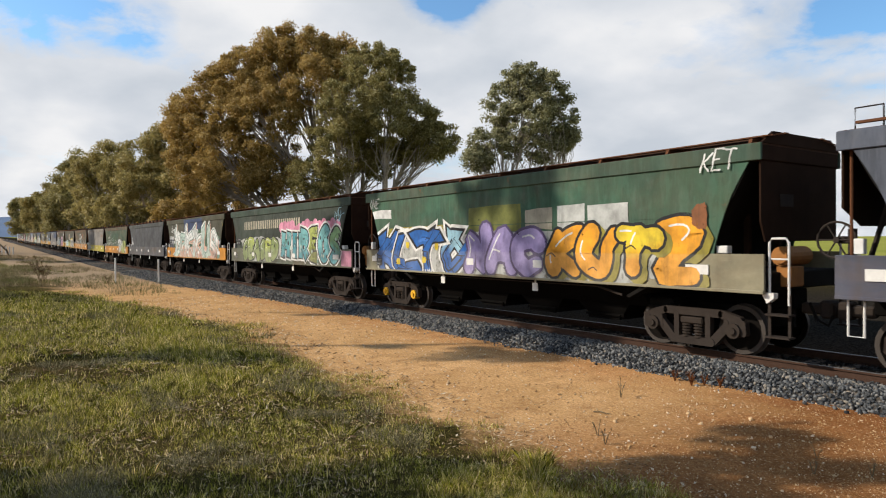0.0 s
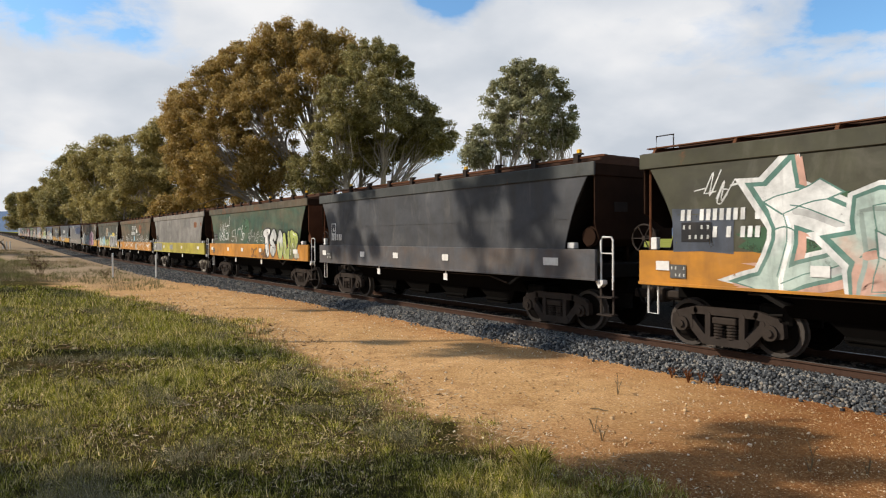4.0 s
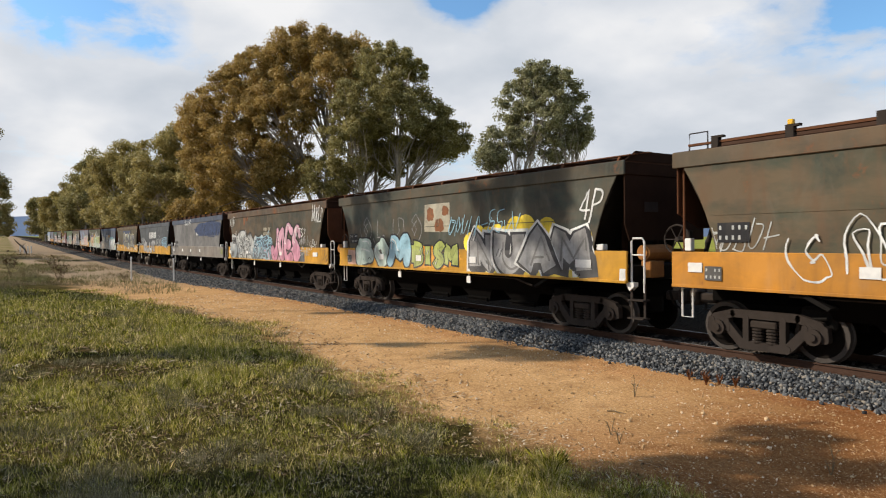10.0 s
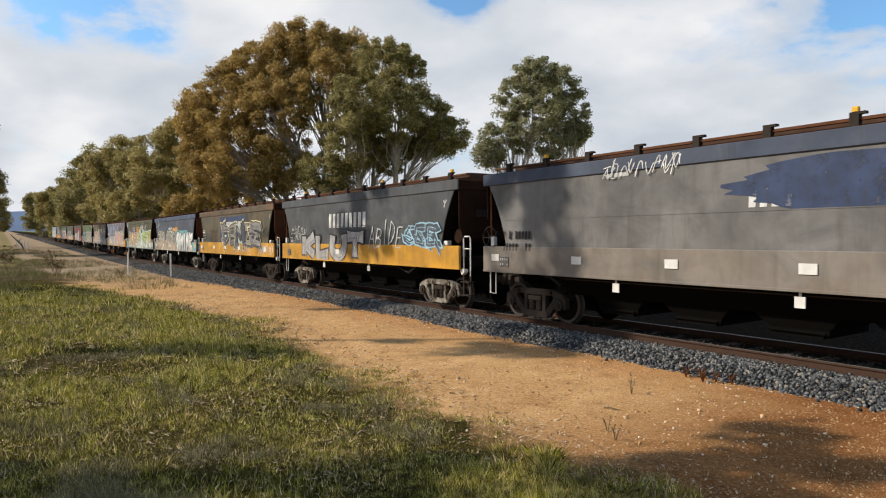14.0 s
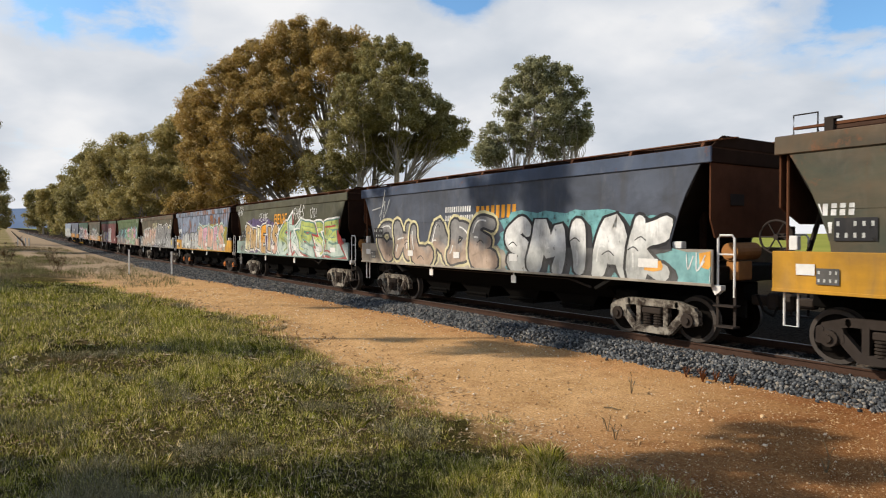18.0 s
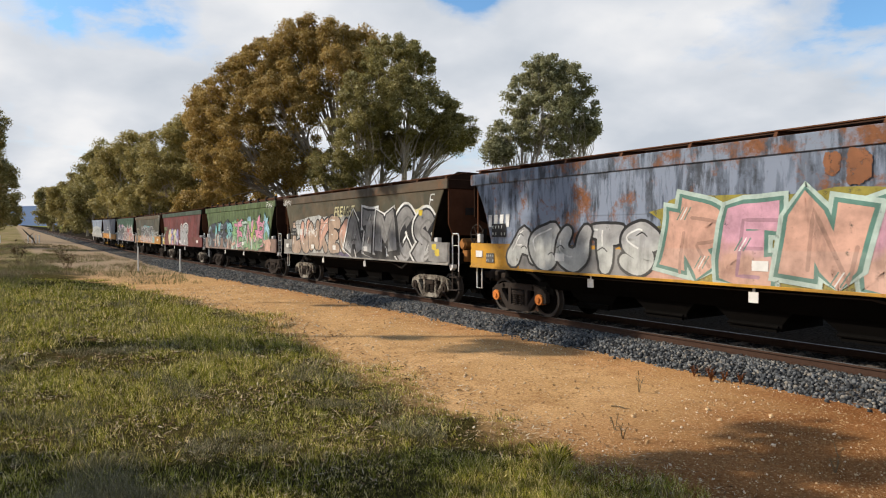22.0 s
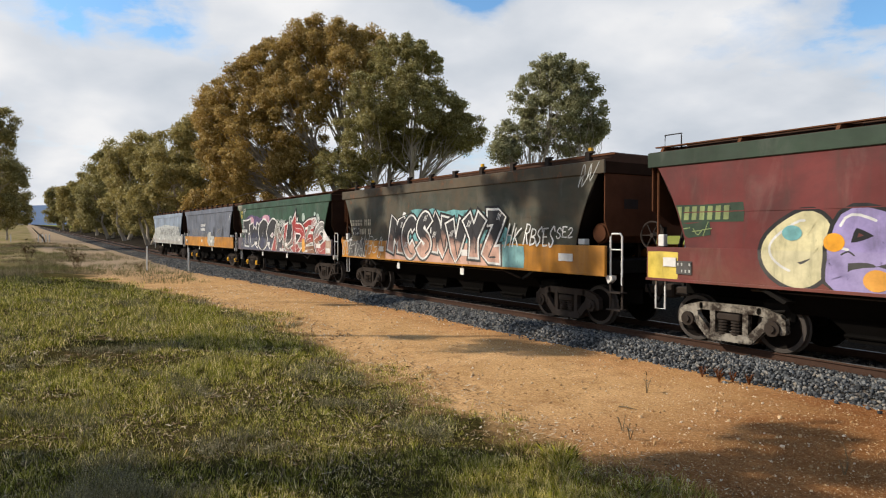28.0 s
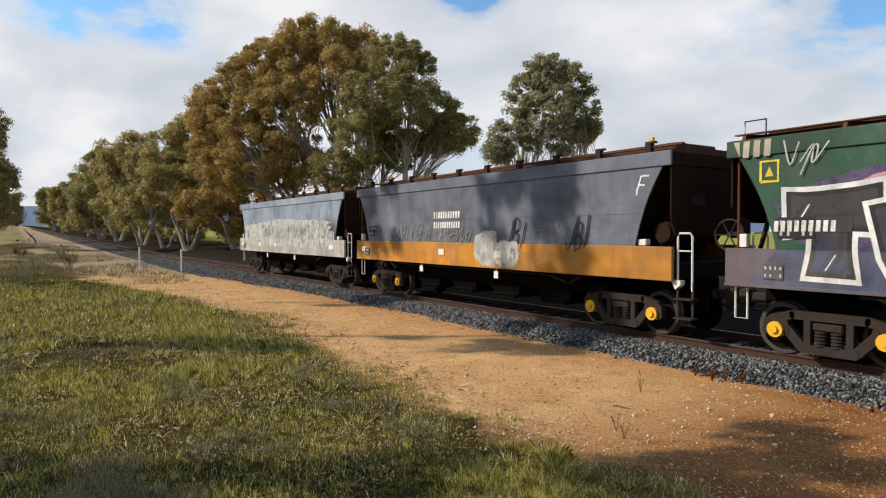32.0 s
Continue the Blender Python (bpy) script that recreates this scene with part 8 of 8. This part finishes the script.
def pebbles():
    rng = np.random.default_rng(14)
    mat = pebble_material()
    pts, sz = [], []
    while len(pts) < 20000:
        s = 2.2 + 30 * rng.random() ** 1.7
        y = rng.uniform(4.2, 10.3)
        if y < turf_edge(-s) - 0.6 + rng.random():
            continue
        q = 0.0036 + 0.012 * rng.random() ** 6
        pts.append((-s, y, ground_z(-s, y) + q * 0.2))
        sz.append(q * (1.0 + s / 25))
    tagged(rocks("gravel", np.array(pts), np.array(sz), rng, mat), "loose pale gravel on the orange track", "gravel", kind="stuff")
    # a few larger stones that lie on their own
    for k, (x, y, q) in enumerate([(-6.0, 7.1, 0.055), (-5.2, 7.9, 0.05), (-4.9, 8.6, 0.06), (-5.6, 8.2, 0.045), (-7.6, 7.6, 0.05), (-6.7, 6.0, 0.04), (-4.3, 8.0, 0.05), (-9.3, 6.6, 0.05), (-5.0, 6.6, 0.04)]):
        ob = rocks("stone", np.array([(0.0, 0.0, 0.0)]), np.array([q * 0.62]), rng, mat)
        ob.matrix_basis = pose(x, y, ground_z(x, y) + q * 0.15)
        tagged(ob, "pale stone lying on the gravel track", "stone")


pebbles()


def sleepers():
    made = None
    for k in range(-4, 112):
        s = k * 0.66
        if made is None:
            bm = bmesh.new()
            box(bm, -0.12, 0.12, -1.28, 1.28, -0.13, 0.0, 0.012)
            made = part("sleeper", bm, M_SLEEPER, None)
            ob = made
        else:
            ob = new("sleeper", made.data)
        ob.matrix_basis = pose(-s, YC, rise(s) - 0.150, 0, 0, 0.4 * math.sin(k * 2.3))
        tagged(ob, "weathered sleeper bedded in the ballast", "sleeper", "sleepers of the track", "structure")


sleepers()


def marker_post(x, y, h):
    root = new("marker_post")
    z = ground_z(x, y)
    root.matrix_basis = pose(x, y, z)
    bm = bmesh.new()
    box(bm, -0.045, 0.045, -0.045, 0.045, -0.15, h, 0.012)
    part("post", bm, M_WHITE, root)
    bm = bmesh.new()
    prism(bm, [(-0.055, h), (0.055, h), (0.0, h + 0.05)], -0.05, 0.05)
    part("cap", bm, M_WHITE, root)
    tagged(root, "slim white marker post at the ballast edge", "post", "white marker posts")


marker_post(-46.5, 6.75, 1.55)
marker_post(-45.0, 9.05, 1.45)


def weed(x, y, h, n, seed, mat, label):
    rng = random.Random(seed)
    root = new("weed")
    root.matrix_basis = pose(x, y, ground_z(x, y))
    bm = bmesh.new()
    tips = []
    for k in range(n):
        a, ln = rng.uniform(0, 6.28), h * rng.uniform(0.5, 1.0)
        p = [Vector((0, 0, -0.02)), Vector((math.cos(a) * ln * 0.2, math.sin(a) * ln * 0.2, ln * 0.6)), Vector((math.cos(a) * ln * rng.uniform(0.2, 0.6), math.sin(a) * ln * 0.4, ln))]
        tube(bm, p, [0.006, 0.005, 0.002], 4)
        tips.append(p)
    part("stem", bm, mat, root)
    bm = bmesh.new()
    for p in tips:
        for k in range(5):
            c = p[1].lerp(p[2], rng.random())
            d = Vector((rng.uniform(-1, 1), rng.uniform(-1, 1), rng.uniform(-0.2, 0.8))).normalized() * h * 0.16
            s = d.cross(Vector((0, 0, 1))).normalized() * h * 0.03
            f = bm.faces.new([bm.verts.new(q) for q in (c, c + d * 0.5 + s, c + d, c + d * 0.5 - s)])
            f.smooth = False
    part("leaf_spray", bm, mat, root)
    tagged(root, label, "weed")


M_DRYLEAF = plain("dry_rust_leaves", (0.13, 0.048, 0.018), 0.9, 0, 0.4, 20)
M_STALK = plain("dry_stalk", (0.16, 0.115, 0.065), 0.9, 0, 0.4, 20)
for k, (x, y) in enumerate([(-6.55, 10.05), (-6.85, 10.1), (-7.1, 10.0), (-6.3, 10.12), (-6.7, 9.9)]):
    weed(x, y, 0.20, 16, 200 + k, M_DRYLEAF, "dead rust-brown weed at the ballast edge")
for k, (x, y, h) in enumerate([(-5.7, 6.4, 0.30), (-6.9, 8.3, 0.42), (-5.4, 6.2, 0.32), (-8.0, 4.3, 0.35), (-3.4, 7.2, 0.2), (-3.0, 7.6, 0.22), (-3.6, 7.7, 0.2)]):
    weed(x, y, h, 3, 220 + k, M_STALK, "thin dry weed stalk standing in the gravel")
for k, (x, y, h) in enumerate([(-46, 2.6, 1.3), (-47.5, 2.9, 1.2), (-52, 0.2, 1.8), (-44, 6.0, 0.8), (-60, 3.0, 1.4)]):
    weed(x, y, h, 22, 240 + k, M_STALK, "leafless grey-brown bush on the dry verge")


def stick(x, y, ln, ang, seed):
    rng = random.Random(seed)
    bm = bmesh.new()
    tube(bm, [(-ln / 2, 0, 0.01), (-ln * 0.1, rng.uniform(-0.03, 0.03), 0.02), (ln * 0.2, rng.uniform(-0.04, 0.04), 0.015), (ln / 2, 0, 0.012)], [0.011, 0.010, 0.008, 0.004], 6)
    ob = part("stick", bm, M_STALK, None)
    ob.matrix_basis = pose(x, y, ground_z(x, y), 0, 0, ang)
    tagged(ob, "dry fallen stick on the ground", "stick")


for k, (x, y, ln, a) in enumerate([(-6.4, 7.3, 0.28, 20), (-8.6, 4.2, 0.5, 60), (-5.4, 0.9, 0.4, 10), (-5.8, 1.3, 0.35, 130), (-7.0, 3.0, 0.4, 80), (-6.2, 2.1, 0.3, 160), (-16, 3.4, 0.9, 50), (-15.5, 2.7, 0.7, 100)]):
    stick(x, y, ln, a, 300 + k)


# ---------------------------------------------------------------- the level crossing and the distance
def far_things():
    for k, (s, y) in enumerate([(128, 2.5), (128.5, 3.0), (129, 3.5), (127, 1.9), (131, -2.0)]):
        root = new("crossing_post")
        root.matrix_basis = pose(-s, y, ground_z(-s, y))
        bm = bmesh.new()
        box(bm, -0.09, 0.09, -0.09, 0.09, -0.1, 1.25, 0.02)
        part("post", bm, M_WHITE, root)
        tagged(root, "white post at the level crossing", "post", "posts of the level crossing")
    root = new("dead_tree")
    root.matrix_basis = pose(-118, 2.2, ground_z(-118, 2.2) - 0.1)
    bm = bmesh.new()
    tube(bm, [(0, 0.5, 0), (0, 0.2, 0.9), (0, -0.7, 1.9), (0, -1.2, 2.5)], [0.16, 0.13, 0.09, 0.03], 8)
    tube(bm, [(0, -0.2, 1.4), (0, 0.3, 1.9)], [0.07, 0.02], 6)
    part("trunk", bm, M_BARKDARK, root)
    tagged(root, "dark leaning dead trunk near the crossing", "tree")
    root = new("signal_post")
    root.matrix_basis = pose(-250, 15.9, ground_z(-250, 15.9))
    bm = bmesh.new()
    tube(bm, [(0, 0, -0.1), (0, 0, 3.2)], 0.07, 8)
    part("post", bm, M_BARKDARK, root)
    bm = bmesh.new()
    box(bm, 0.06, 0.16, -0.3, 0.3, 1.6, 2.3, 0.03)
    part("sign_back", bm, M_BARKDARK, root)
    tagged(root, "dark lineside sign post beside the rails", "sign")
    # wooded ridge far off, its blue standing in for haze
    m, t, b = material("far_ridge_haze_blue", (0.10, 0.15, 0.24), 1.0)
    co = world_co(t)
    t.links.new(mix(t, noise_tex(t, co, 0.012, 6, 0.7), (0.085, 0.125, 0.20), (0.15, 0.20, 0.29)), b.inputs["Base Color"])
    verts, faces = [], []
    n = 120
    for k in range(n + 1):
        a = radians(-70 + 130 * k / n)
        R = 2900
        h = 120 + 70 * noise.noise((k * 0.045, 1.7, 0)) + 22 * noise.noise((k * 0.25, 4.0, 0))
        for r, z in ((R - 700, 0), (R, h), (R + 500, h * 0.6), (R + 900, -5)):
            verts.append((-r * math.cos(a), r * math.sin(a), z))
    for k in range(n):
        for j in range(3):
            faces.append((k * 4 + j, k * 4 + j + 1, k * 4 + 5 + j, k * 4 + 4 + j))
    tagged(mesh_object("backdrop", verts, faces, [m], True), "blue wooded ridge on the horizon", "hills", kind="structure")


far_things()


# ---------------------------------------------------------------- what moves
def motions():
    for i, w in enumerate(WAGONS):
        rows = []
        for t, s in TAIL:
            c = s - i * PITCH - L2
            slope = math.degrees(math.atan2(rise(c + 5.7) - rise(c - 5.7), 11.4))
            rows.append((t, pose(-c, YC, rise(c), 0, slope, 0)))
        walk(w, rows)
        # wheels roll while the wagon is near enough to be made out
        t0, t1 = None, None
        for t in np.arange(0, 32.01, 0.1):
            c = np.interp(t, TAIL_T, TAIL_S) - i * PITCH - L2
            if c < 55 and t0 is None:
                t0 = t
            if c > -14:
                t1 = t
        if t0 is None or t1 is None or t1 - t0 < 0.1:
            continue
        s0 = np.interp(t0, TAIL_T, TAIL_S)
        turns = []
        for q in range(frame(t0), frame(t1) + 1, 2):
            t = (q - 1) / FPS
            turns.append((t, math.degrees((s0 - np.interp(t, TAIL_T, TAIL_S)) / 0.46)))
        for bogie in w.children:
            if not bogie.name.startswith("bogie"):
                continue
            for ws in bogie.children:
                if ws.name.startswith("wheelset"):
                    p = ws.matrix_basis.translation
                    spins = [(0.0, 0.0)] * (turns[0][0] > 0.05) + turns + [(32.0, turns[-1][1])] * (turns[-1][0] < 31.95)
                    walk(ws, [(t, pose(p.x, 0, p.z) @ Matrix.Rotation(radians(a), 4, "Y")) for t, a in spins])


motions()
